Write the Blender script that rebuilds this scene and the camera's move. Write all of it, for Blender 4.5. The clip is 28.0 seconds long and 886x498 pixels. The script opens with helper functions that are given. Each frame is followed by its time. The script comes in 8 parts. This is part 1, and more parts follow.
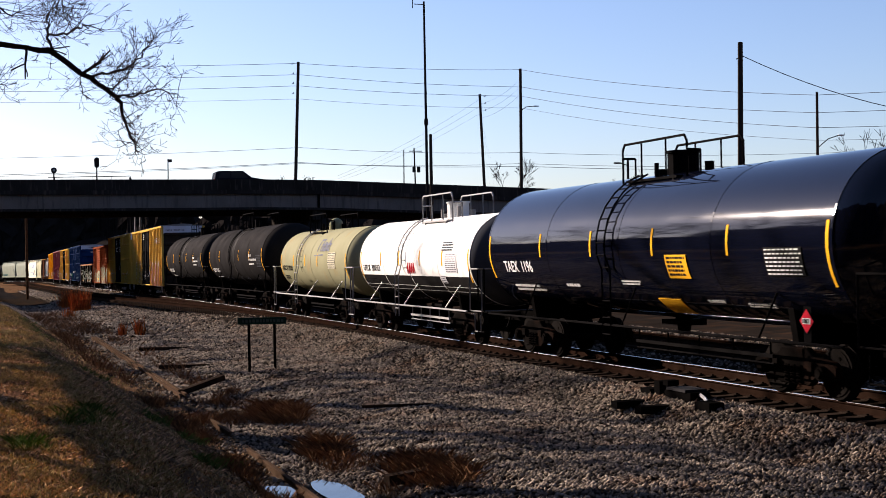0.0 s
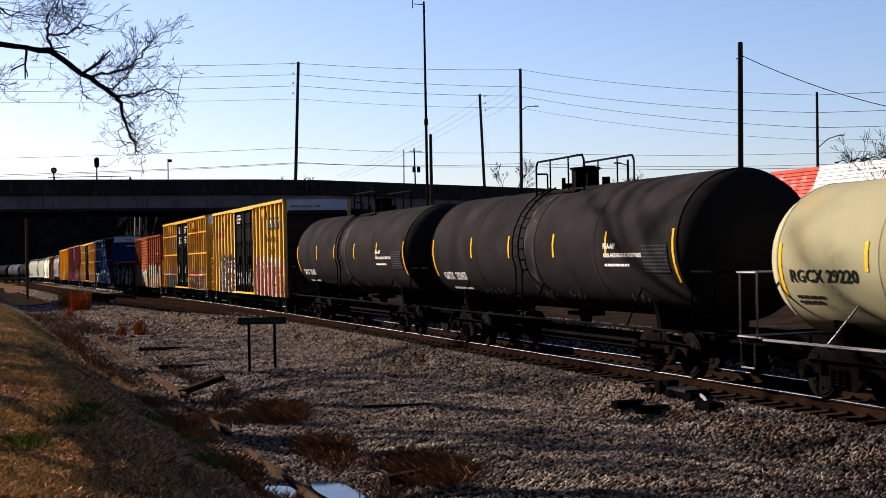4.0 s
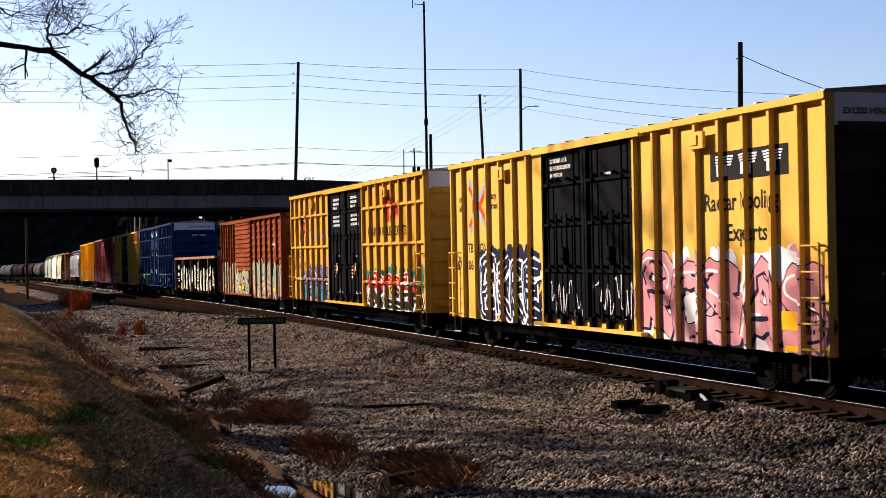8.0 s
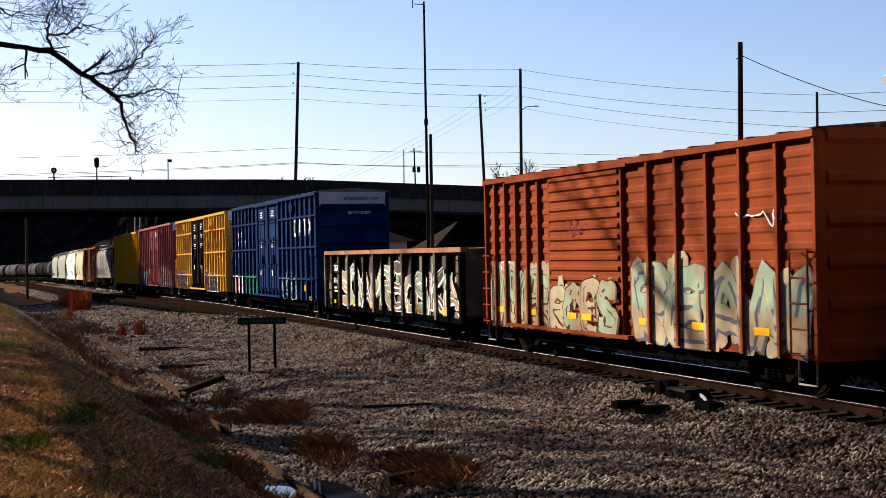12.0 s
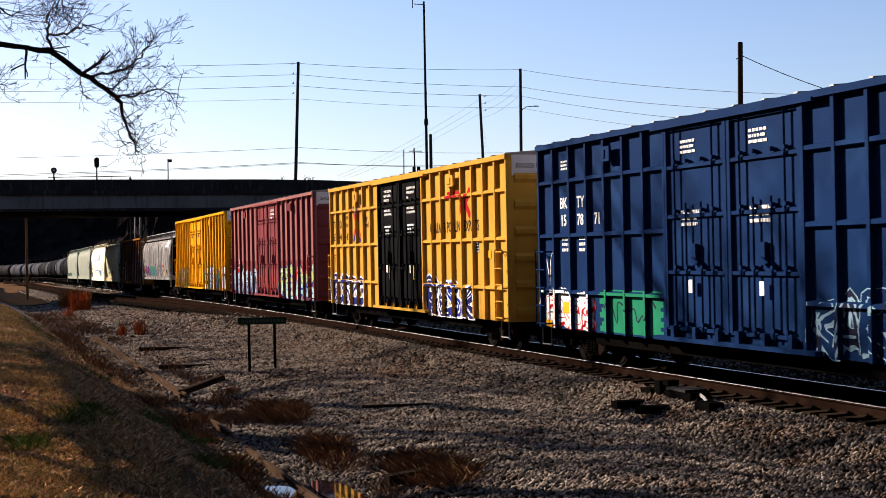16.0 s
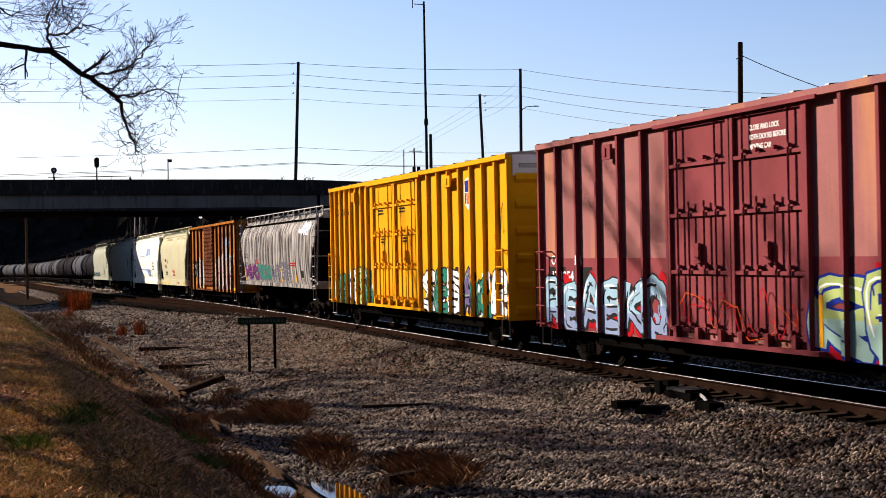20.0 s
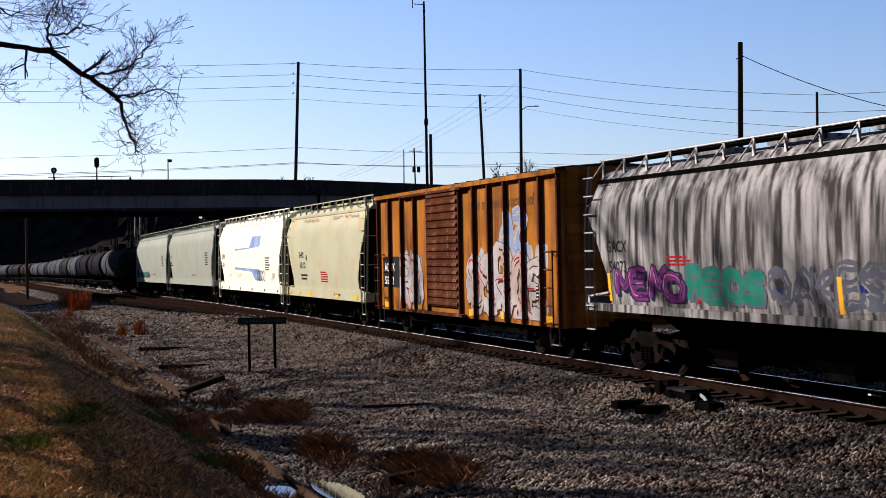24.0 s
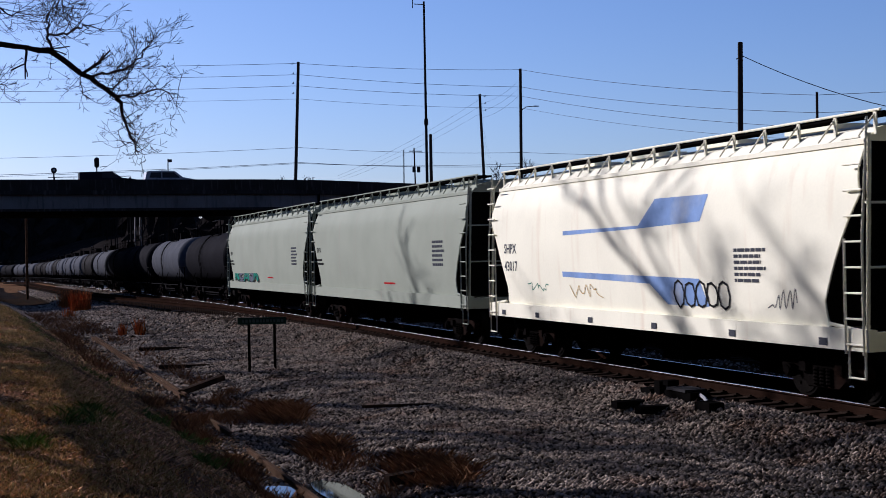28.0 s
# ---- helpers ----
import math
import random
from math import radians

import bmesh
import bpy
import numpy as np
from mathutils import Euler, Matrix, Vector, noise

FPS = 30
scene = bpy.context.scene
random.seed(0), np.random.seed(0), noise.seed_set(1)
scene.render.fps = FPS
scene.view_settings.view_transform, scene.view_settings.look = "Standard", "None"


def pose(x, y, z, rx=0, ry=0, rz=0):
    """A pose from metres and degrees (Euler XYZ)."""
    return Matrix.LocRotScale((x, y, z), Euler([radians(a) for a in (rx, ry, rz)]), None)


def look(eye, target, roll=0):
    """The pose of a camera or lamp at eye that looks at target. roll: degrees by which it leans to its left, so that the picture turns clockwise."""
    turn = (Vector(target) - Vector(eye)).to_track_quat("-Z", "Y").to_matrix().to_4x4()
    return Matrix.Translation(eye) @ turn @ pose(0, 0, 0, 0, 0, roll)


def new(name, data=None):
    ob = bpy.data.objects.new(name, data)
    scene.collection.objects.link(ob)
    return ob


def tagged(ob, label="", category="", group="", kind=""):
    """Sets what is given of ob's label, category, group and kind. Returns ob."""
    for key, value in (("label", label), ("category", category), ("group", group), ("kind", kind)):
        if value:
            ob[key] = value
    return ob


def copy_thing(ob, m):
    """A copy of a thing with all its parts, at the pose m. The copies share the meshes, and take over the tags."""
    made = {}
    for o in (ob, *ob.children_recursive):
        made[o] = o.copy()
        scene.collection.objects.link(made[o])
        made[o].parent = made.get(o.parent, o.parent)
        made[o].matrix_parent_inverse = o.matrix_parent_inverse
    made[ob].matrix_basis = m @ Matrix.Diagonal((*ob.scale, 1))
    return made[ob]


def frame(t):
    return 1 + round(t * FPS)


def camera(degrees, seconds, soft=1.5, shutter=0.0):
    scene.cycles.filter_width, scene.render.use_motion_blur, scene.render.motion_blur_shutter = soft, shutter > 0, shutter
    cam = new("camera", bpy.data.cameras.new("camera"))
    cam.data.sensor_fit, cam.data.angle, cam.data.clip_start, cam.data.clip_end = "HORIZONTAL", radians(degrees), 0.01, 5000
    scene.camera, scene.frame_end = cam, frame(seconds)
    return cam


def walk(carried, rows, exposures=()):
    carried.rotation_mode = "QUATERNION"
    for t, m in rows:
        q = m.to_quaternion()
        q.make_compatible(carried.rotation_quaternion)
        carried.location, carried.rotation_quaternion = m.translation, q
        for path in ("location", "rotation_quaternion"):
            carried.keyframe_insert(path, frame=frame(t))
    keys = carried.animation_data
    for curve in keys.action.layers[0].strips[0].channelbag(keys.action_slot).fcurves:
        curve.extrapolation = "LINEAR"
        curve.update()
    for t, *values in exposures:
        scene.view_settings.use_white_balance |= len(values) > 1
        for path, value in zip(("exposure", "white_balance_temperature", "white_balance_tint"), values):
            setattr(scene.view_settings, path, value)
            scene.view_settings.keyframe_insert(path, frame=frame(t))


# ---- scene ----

# World: +X is the way the train runs, +Y away from the camera, z = 0 the top of the rails near the camera.
SECONDS = 28.0
cam = camera(35.47, SECONDS, soft=0.7, shutter=0.1)
EYE = Vector((0.0, -14.55, 2.589))
YAW, PITCH, ROLL = radians(18.981), radians(0.186), -1.11
AIM = EYE + 100 * Vector((-math.cos(YAW) * math.cos(PITCH), math.sin(YAW) * math.cos(PITCH), math.sin(PITCH)))
walk(cam, [(0.0, look(EYE, AIM, ROLL)), (SECONDS, look(EYE, AIM, ROLL))],
     exposures=[(0.0, 1.52, 6450, 28), (2.0, 1.40, 6350, 29), (3.0, 1.36, 6350, 29), (6.0, 1.7, 6700, 27), (9.0, 1.55, 6600, 27), (20.0, 1.55, 6600, 27), (23.5, 1.33, 6050, 27), (26.0, 1.15, 5650, 28), (28.0, 0.80, 5300, 30)])

# ---- light: a low winter sun beyond the bridge, on the camera's side of the track ----
SUN_AZ, SUN_EL = radians(29), radians(20.4)
SUN_DIR = Vector((-math.cos(SUN_AZ) * math.cos(SUN_EL), -math.sin(SUN_AZ) * math.cos(SUN_EL), math.sin(SUN_EL)))
world = bpy.data.worlds.new("sky")
scene.world = world
world.use_nodes = True
wn = world.node_tree
sky = wn.nodes.new("ShaderNodeTexSky")
sky.sky_type = "NISHITA"
sky.sun_disc = False
sky.sun_elevation = SUN_EL
sky.sun_rotation = math.atan2(SUN_DIR.x, SUN_DIR.y)
sky.air_density, sky.dust_density, sky.ozone_density = 1.0, 0.5, 4.0
wn.nodes["Background"].inputs["Strength"].default_value = 0.053
wn.links.new(sky.outputs[0], wn.nodes["Background"].inputs["Color"])
sun_data = bpy.data.lights.new("sun", "SUN")
sun_data.energy, sun_data.angle, sun_data.color = 5.0, radians(0.5), (1.0, 0.91, 0.72)
sun = new("sun", sun_data)
sun.matrix_world = look(SUN_DIR * 200, (0, 0, 0))

# ---- small tools ----
def mat(name, col, rough=0.6, metal=0.0, var=0.18, scale=2.0, fine=40.0, bump=0.15, stain=None, stain_amt=0.0, streak=False, sscale=3.5,
        col2=None, island=0.0, spec=0.06, noise_mix=0.5, rspan=0.12):
    """A paint, metal, earth or stone: base colour with broad and fine variation, stains and relief."""
    m = bpy.data.materials.new(name)
    m.use_nodes = True
    t = m.node_tree
    nd, ln = t.nodes, t.links
    b = nd["Principled BSDF"]
    b.inputs["Roughness"].default_value = rough
    b.inputs["Metallic"].default_value = metal
    b.inputs["Specular IOR Level"].default_value = spec
    b.inputs["IOR"].default_value = 1.5 if spec >= 0.3 or metal else 1.09   # weathered and dusty faces have no sheen
    co = nd.new("ShaderNodeTexCoord")
    n1 = nd.new("ShaderNodeTexNoise")
    n1.inputs["Scale"].default_value, n1.inputs["Detail"].default_value = scale, 6
    n2 = nd.new("ShaderNodeTexNoise")
    n2.inputs["Scale"].default_value, n2.inputs["Detail"].default_value = fine, 4
    ln.new(co.outputs["Object"], n1.inputs["Vector"])
    ln.new(co.outputs["Object"], n2.inputs["Vector"])
    c2 = col2 or tuple(c * (1 - var) for c in col)
    mix = nd.new("ShaderNodeMix")
    mix.data_type = "RGBA"
    mix.inputs[6].default_value, mix.inputs[7].default_value = (*col, 1), (*c2, 1)
    r1 = nd.new("ShaderNodeValToRGB")
    r1.color_ramp.elements[0].position, r1.color_ramp.elements[1].position = 0.35, 0.68
    ln.new(n1.outputs[0], r1.inputs[0])
    ln.new(r1.outputs[0], mix.inputs[0])
    out = mix.outputs[2]
    fm = nd.new("ShaderNodeMix")
    fm.data_type, fm.blend_type = "RGBA", "MULTIPLY"
    fm.inputs[0].default_value = noise_mix
    r2 = nd.new("ShaderNodeValToRGB")
    r2.color_ramp.elements[0].position, r2.color_ramp.elements[1].position = 0.25, 0.75
    r2.color_ramp.elements[0].color, r2.color_ramp.elements[1].color = (1 - var, 1 - var, 1 - var, 1), (1, 1, 1, 1)
    ln.new(n2.outputs[0], r2.inputs[0])
    ln.new(out, fm.inputs[6])
    ln.new(r2.outputs[0], fm.inputs[7])
    out = fm.outputs[2]
    if stain:
        mp = nd.new("ShaderNodeMapping")
        mp.inputs["Scale"].default_value = (1, 1, 0.12) if streak else (1, 1, 1)
        n3 = nd.new("ShaderNodeTexNoise")
        n3.inputs["Scale"].default_value, n3.inputs["Detail"].default_value = (sscale if streak else 0.9), 8
        ln.new(co.outputs["Object"], mp.inputs["Vector"])
        ln.new(mp.outputs[0], n3.inputs["Vector"])
        r3 = nd.new("ShaderNodeValToRGB")
        r3.color_ramp.elements[0].position, r3.color_ramp.elements[1].position = 0.62 - 0.25 * stain_amt, 0.80 - 0.2 * stain_amt
        ln.new(n3.outputs[0], r3.inputs[0])
        sm = nd.new("ShaderNodeMix")
        sm.data_type = "RGBA"
        sm.inputs[7].default_value = (*stain, 1)
        sc = nd.new("ShaderNodeMath")
        sc.operation = "MULTIPLY"
        sc.inputs[1].default_value = min(1.0, 0.4 + 0.6 * stain_amt)
        ln.new(r3.outputs[0], sc.inputs[0])
        ln.new(sc.outputs[0], sm.inputs[0])
        ln.new(out, sm.inputs[6])
        out = sm.outputs[2]
    if island:
        g = nd.new("ShaderNodeNewGeometry")
        hsv = nd.new("ShaderNodeHueSaturation")
        mr = nd.new("ShaderNodeMapRange")
        mr.inputs[3].default_value, mr.inputs[4].default_value = 1 - island, 1 + island
        ln.new(g.outputs["Random Per Island"], mr.inputs[0])
        ln.new(mr.outputs[0], hsv.inputs["Value"])
        ln.new(out, hsv.inputs["Color"])
        out = hsv.outputs[0]
    ln.new(out, b.inputs["Base Color"])
    rr = nd.new("ShaderNodeMapRange")
    rr.inputs[3].default_value, rr.inputs[4].default_value = max(0.03, rough - rspan), min(1, rough + rspan)
    ln.new(n1.outputs[0], rr.inputs[0])
    ln.new(rr.outputs[0], b.inputs["Roughness"])
    if bump:
        bp = nd.new("ShaderNodeBump")
        bp.inputs["Strength"].default_value, bp.inputs["Distance"].default_value = bump, 0.02
        ln.new(n2.outputs[0], bp.inputs["Height"])
        ln.new(bp.outputs[0], b.inputs["Normal"])
    return m


def obj(name, bm, material, smooth=False):
    me = bpy.data.meshes.new(name)
    bm.to_mesh(me)
    bm.free()
    me.materials.append(material)
    if smooth:
        for p in me.polygons:
            p.use_smooth = True
        me.set_sharp_from_angle(angle=radians(32))
    return new(name, me)


def part(name, bm, material, parent, label="", smooth=False):
    ob = obj(name, bm, material, smooth)
    ob.parent = parent
    if label:
        tagged(ob, label)
    return ob


def share(src, parent, m):
    """A further part on the same mesh."""
    ob = new(src.name.split(".")[0], src.data)
    ob.parent = parent
    ob.matrix_basis = m
    return ob


def B():
    return bmesh.new()


def box(bm, c, s, rot=None):
    m = Matrix.Translation(c) @ (rot.to_4x4() if rot else Matrix()) @ Matrix.Diagonal((s[0], s[1], s[2], 1))
    bmesh.ops.create_cube(bm, size=1, matrix=m)
    return bm


def box2(bm, a, b):
    return box(bm, [(a[i] + b[i]) / 2 for i in range(3)], [abs(b[i] - a[i]) for i in range(3)])


def rod(bm, a, b, r, r2=None, seg=6):
    a, b = Vector(a), Vector(b)
    d = b - a
    m = Matrix.Translation((a + b) / 2) @ d.to_track_quat("Z", "Y").to_matrix().to_4x4()
    bmesh.ops.create_cone(bm, cap_ends=True, segments=seg, radius1=r, radius2=r if r2 is None else r2, depth=d.length, matrix=m)
    return bm


def pipe(bm, pts, r, seg=6):
    for a, b in zip(pts, pts[1:]):
        rod(bm, a, b, r, seg=seg)
    return bm


def ring(bm, profile, x0, x1):
    """Extrudes a closed profile of (y, z) along x."""
    va = [bm.verts.new((x0, y, z)) for y, z in profile]
    vb = [bm.verts.new((x1, y, z)) for y, z in profile]
    n = len(profile)
    for i in range(n):
        bm.faces.new((va[i], va[(i + 1) % n], vb[(i + 1) % n], vb[i]))
    bm.faces.new(va[::-1])
    bm.faces.new(vb)
    bmesh.ops.recalc_face_normals(bm, faces=bm.faces)
    return bm


def poly(bm, pts, thick):
    """A flat outline in 3D, given some depth along thick."""
    v0 = [bm.verts.new(p) for p in pts]
    v1 = [bm.verts.new(Vector(p) + Vector(thick)) for p in pts]
    n = len(pts)
    bm.faces.new(v0)
    bm.faces.new(v1[::-1])
    for i in range(n):
        bm.faces.new((v0[i], v1[i], v1[(i + 1) % n], v0[(i + 1) % n]))
    bmesh.ops.recalc_face_normals(bm, faces=bm.faces)
    return bm


def empty(name, x=0, y=0, z=0, rz=0):
    e = new(name)
    e.empty_display_size = 0.2
    e.matrix_basis = pose(x, y, z, 0, 0, rz)
    return e


def quick(name, verts, faces, material):
    me = bpy.data.meshes.new(name)
    me.from_pydata(verts, [], faces)
    me.update()
    me.materials.append(material)
    return new(name, me)


def words(text, size, material, parent, place, name="lettering", label="", wide=1.0, lean=0.0):
    """Raised painted lettering on a face that looks towards -Y, its lower left corner at place."""
    cu = bpy.data.curves.new("lettering", "FONT")
    cu.body, cu.size, cu.shear = text, size, lean
    cu.extrude = 0.002
    cu.offset = 0.016 * size
    cu.resolution_u = 2
    tmp = new("lettering", cu)
    bpy.context.view_layer.update()
    me = bpy.data.meshes.new_from_object(tmp.evaluated_get(bpy.context.evaluated_depsgraph_get()))
    bpy.data.objects.remove(tmp)
    me.materials.clear()
    me.materials.append(material)
    ob = new(name, me)
    ob.parent = parent
    ob.matrix_basis = Matrix.Translation(place) @ pose(0, 0, 0, 90, 0, 0) @ Matrix.Diagonal((wide, 1, 1, 1))
    if label:
        tagged(ob, label)
    return ob

# ---- the line of the track ----
BENDS = ((0, 0.0), (200, -0.0004), (270, 0.0022))   # distance back along the line, curvature towards the camera's side
LINE = []
_x, _y, _h = 0.0, 0.0, 0.0
for _i in range(0, 900):
    LINE.append((_x, _y, _h))
    _k = [k for d, k in BENDS if _i >= d][-1]
    _h += _k
    _x -= math.cos(_h)
    _y -= math.sin(_h)


def dip(s):
    """How far the line lies below its near level, s metres along the line (negative: behind)."""
    a = max(0.0, -56.8 - s)
    return 0.00015 * a * a / (1 + a / 60)


def along(s, off=0.0):
    """Place and heading on the track at s; off: metres towards +Y."""
    if s >= 0:
        return Vector((s, off, -dip(s))), 0.0
    d = -s
    i = min(int(d), 897)
    f = d - i
    a, b = LINE[i], LINE[i + 1]
    h = a[2] + (b[2] - a[2]) * f
    return Vector((a[0] + (b[0] - a[0]) * f - math.sin(h) * off, a[1] + (b[1] - a[1]) * f + math.cos(h) * off, -dip(s))), h


def travel(t):
    return 10.156 * (t - 14) + 0.00725 * (t - 14) ** 2

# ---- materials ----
# Near-black bed: the darkness of the gaps between stones is in its colour.
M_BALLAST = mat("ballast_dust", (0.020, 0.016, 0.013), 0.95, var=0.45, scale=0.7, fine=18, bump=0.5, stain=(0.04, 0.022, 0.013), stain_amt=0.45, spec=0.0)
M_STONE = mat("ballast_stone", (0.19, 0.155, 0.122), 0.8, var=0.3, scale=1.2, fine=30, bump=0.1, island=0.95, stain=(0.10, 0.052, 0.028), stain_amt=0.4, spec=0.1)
M_EARTH = mat("leafy_earth", (0.14, 0.078, 0.044), 0.95, var=0.55, scale=1.3, fine=14, bump=0.6, stain=(0.08, 0.085, 0.03), stain_amt=0.3, spec=0.0)
M_GRASS = mat("dry_grass_blade", (0.46, 0.34, 0.14), 0.8, var=0.3, scale=0.6, fine=6, bump=0, island=0.6, stain=(0.14, 0.18, 0.04), stain_amt=0.3, spec=0.1)
M_LEAF = mat("fallen_leaf", (0.58, 0.34, 0.17), 0.8, var=0.3, scale=0.5, fine=4, bump=0, island=0.8, spec=0.1)
M_WEED = mat("russet_weed", (0.30, 0.085, 0.022), 0.85, var=0.3, scale=2, fine=8, bump=0, island=0.5, spec=0.1)
M_BRUSH = mat("dead_brush", (0.15, 0.08, 0.04), 0.85, var=0.3, scale=2, fine=8, bump=0, island=0.6, spec=0.05)
M_OLDRAIL = mat("old_buried_rail", (0.085, 0.055, 0.036), 0.9, var=0.4, scale=3, fine=20, bump=0.3, stain=(0.06, 0.035, 0.024), stain_amt=0.4, spec=0.0)
M_RAIL = mat("rusty_rail", (0.020, 0.011, 0.0075), 0.9, var=0.4, scale=3, fine=30, spec=0.0)
M_RAILTOP = mat("polished_rail_head", (0.42, 0.42, 0.44), 0.25, metal=1.0, var=0.2, scale=2, fine=50, bump=0.02)
M_TIE = mat("weathered_tie", (0.030, 0.021, 0.016), 0.9, var=0.4, scale=4, fine=30, bump=0.4, spec=0.0)
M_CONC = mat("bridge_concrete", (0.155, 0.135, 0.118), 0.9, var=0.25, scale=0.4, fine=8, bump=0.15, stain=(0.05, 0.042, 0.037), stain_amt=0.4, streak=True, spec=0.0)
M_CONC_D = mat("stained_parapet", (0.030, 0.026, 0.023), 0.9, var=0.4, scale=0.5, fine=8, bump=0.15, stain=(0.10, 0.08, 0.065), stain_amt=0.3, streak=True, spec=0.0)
M_STEEL_D = mat("dark_girder_steel", (0.02, 0.019, 0.018), 0.8, var=0.3, scale=1, fine=12)
M_POLE = mat("creosote_pole", (0.04, 0.03, 0.024), 0.85, var=0.35, scale=1.2, fine=20, bump=0.3, spec=0.15)
M_GALV = mat("galvanised_metal", (0.28, 0.28, 0.28), 0.5, metal=0.5, var=0.2, scale=2, fine=30)
M_WIRE = mat("cable", (0.07, 0.07, 0.08), 0.6, var=0.1)
M_BARK = mat("bare_bark", (0.04, 0.03, 0.025), 0.9, var=0.35, scale=4, fine=30, bump=0.3, spec=0.1)
M_TWIG = mat("far_twigs", (0.14, 0.11, 0.085), 0.9, var=0.3, scale=1, fine=6, bump=0, island=0.3, spec=0.1)
# Woods against the sun: their shade is put into this near-black.
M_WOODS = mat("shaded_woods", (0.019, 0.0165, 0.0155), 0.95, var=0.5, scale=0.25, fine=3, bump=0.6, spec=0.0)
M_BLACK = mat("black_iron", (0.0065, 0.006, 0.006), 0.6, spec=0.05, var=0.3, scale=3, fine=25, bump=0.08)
# Underframe irons near black: shade under the cars is put into their colour.
M_IRON_D = mat("sooty_iron", (0.0045, 0.0042, 0.004), 0.9, spec=0.0, var=0.35, scale=3, fine=25, bump=0.1)
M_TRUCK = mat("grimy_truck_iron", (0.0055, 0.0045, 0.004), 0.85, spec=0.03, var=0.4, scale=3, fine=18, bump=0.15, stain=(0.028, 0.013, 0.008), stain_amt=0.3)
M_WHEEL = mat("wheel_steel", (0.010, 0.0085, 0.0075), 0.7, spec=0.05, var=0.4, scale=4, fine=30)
M_ROOFR = mat("red_shingle", (0.52, 0.10, 0.07), 0.8, var=0.25, scale=2, fine=10, bump=0.2, stain=(0.65, 0.5, 0.45), stain_amt=0.25)
M_ROOFW = mat("white_shingle", (0.78, 0.76, 0.72), 0.8, var=0.12, scale=2, fine=10, bump=0.2)
M_BRICK = mat("brown_masonry", (0.22, 0.13, 0.09), 0.9, var=0.3, scale=3, fine=25)
M_WALLC = mat("cream_wall", (0.62, 0.55, 0.43), 0.85, var=0.12, scale=1, fine=15)
M_ASPHALT = mat("asphalt", (0.055, 0.055, 0.055), 0.9, var=0.2, scale=1, fine=40, spec=0.2)
M_SIGN = mat("dark_green_sign", (0.012, 0.035, 0.026), 0.5, var=0.2, scale=2)
M_LETTER = mat("pale_lettering", (0.55, 0.58, 0.55), 0.6, var=0.1)


def glass(name, col=(0.02, 0.025, 0.03), rough=0.05):
    m = bpy.data.materials.new(name)
    m.use_nodes = True
    b = m.node_tree.nodes["Principled BSDF"]
    b.inputs["Base Color"].default_value = (*col, 1)
    b.inputs["Roughness"].default_value = rough
    b.inputs["IOR"].default_value = 1.5
    return m


M_GLASS = glass("dark_window_glass")
M_WATER = glass("ditch_water", (0.012, 0.010, 0.008), 0.03)

# ---- ground: one sheet to the horizon ----
def smooth(a, b, x):
    t = min(1, max(0, (x - a) / (b - a)))
    return t * t * (3 - 2 * t)


def ground_z(x, y):
    """Level of the ground: ballast bed, gravel apron, ditch and bank on the camera's side, a rise beyond the track."""
    p, _ = along(min(x, 0))
    u = p.y - y if x < -190 else -y
    base = -dip(min(x, 0))
    if u >= 0:
        z = -0.24 - 0.40 * smooth(1.75, 3.2, u) - 0.32 * smooth(5.0, 9.5, u)
        z += (1.38 * (0.5 * smooth(10.3, 13.1, u) + 0.5 * min(1, max(0, (u - 10.4) / 2.5))) + 0.12 * smooth(12.0, 14.5, u)) * (1 - 0.55 * smooth(60, 130, -x))
        z -= 0.22 * math.exp(-((u - 9.0) / 0.9) ** 2) * smooth(-34, -24, x)
        z += (0.07 * noise.noise((x * 0.5, y * 0.5, 0)) + 0.04 * noise.noise((x * 1.7, y * 1.7, 3))) * smooth(2.4, 4.0, u)
        z += 0.12 * noise.noise((x * 0.25, y * 0.4, 7)) * smooth(9.8, 12, u)
    else:
        z = -0.24 - 0.25 * smooth(8.2, 10, -u) + 2.4 * smooth(13, 30, -u) * smooth(-170, -120, x)
        z += 0.04 * noise.noise((x * 0.8, y * 0.8, 5)) * smooth(2, 3, -u)
    z += 14 * smooth(175, 300, -x) * smooth(10, 60, abs(u)) + 10 * smooth(60, 300, abs(u)) * smooth(150, 320, -x)
    return base + z


def axis(stops):
    out = []
    for a, b, step in stops:
        n = max(1, round((b - a) / step))
        out += [a + (b - a) * i / n for i in range(n)]
    return out + [stops[-1][1]]


GX = axis([(-3000, -600, 400), (-600, -360, 20), (-360, -180, 6), (-180, -70, 2.5), (-70, -36, 0.8), (-36, -8, 0.35), (-8, 20, 2), (20, 100, 16), (100, 3000, 580)])
GY = axis([(-3000, -200, 560), (-200, -60, 20), (-60, -24, 4), (-24, -15, 1.0), (-15, -1.4, 0.28), (-1.4, 1.4, 0.7), (1.4, 10, 0.6), (10, 60, 2.5), (60, 200, 20), (200, 3000, 560)])
_v = [(x, y, ground_z(x, y)) for x in GX for y in GY]
_n = len(GY)
_f = [(i * _n + j, (i + 1) * _n + j, (i + 1) * _n + j + 1, i * _n + j + 1) for i in range(len(GX) - 1) for j in range(_n - 1)]
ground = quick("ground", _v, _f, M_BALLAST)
ground.data.materials.append(M_EARTH)
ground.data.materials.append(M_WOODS)
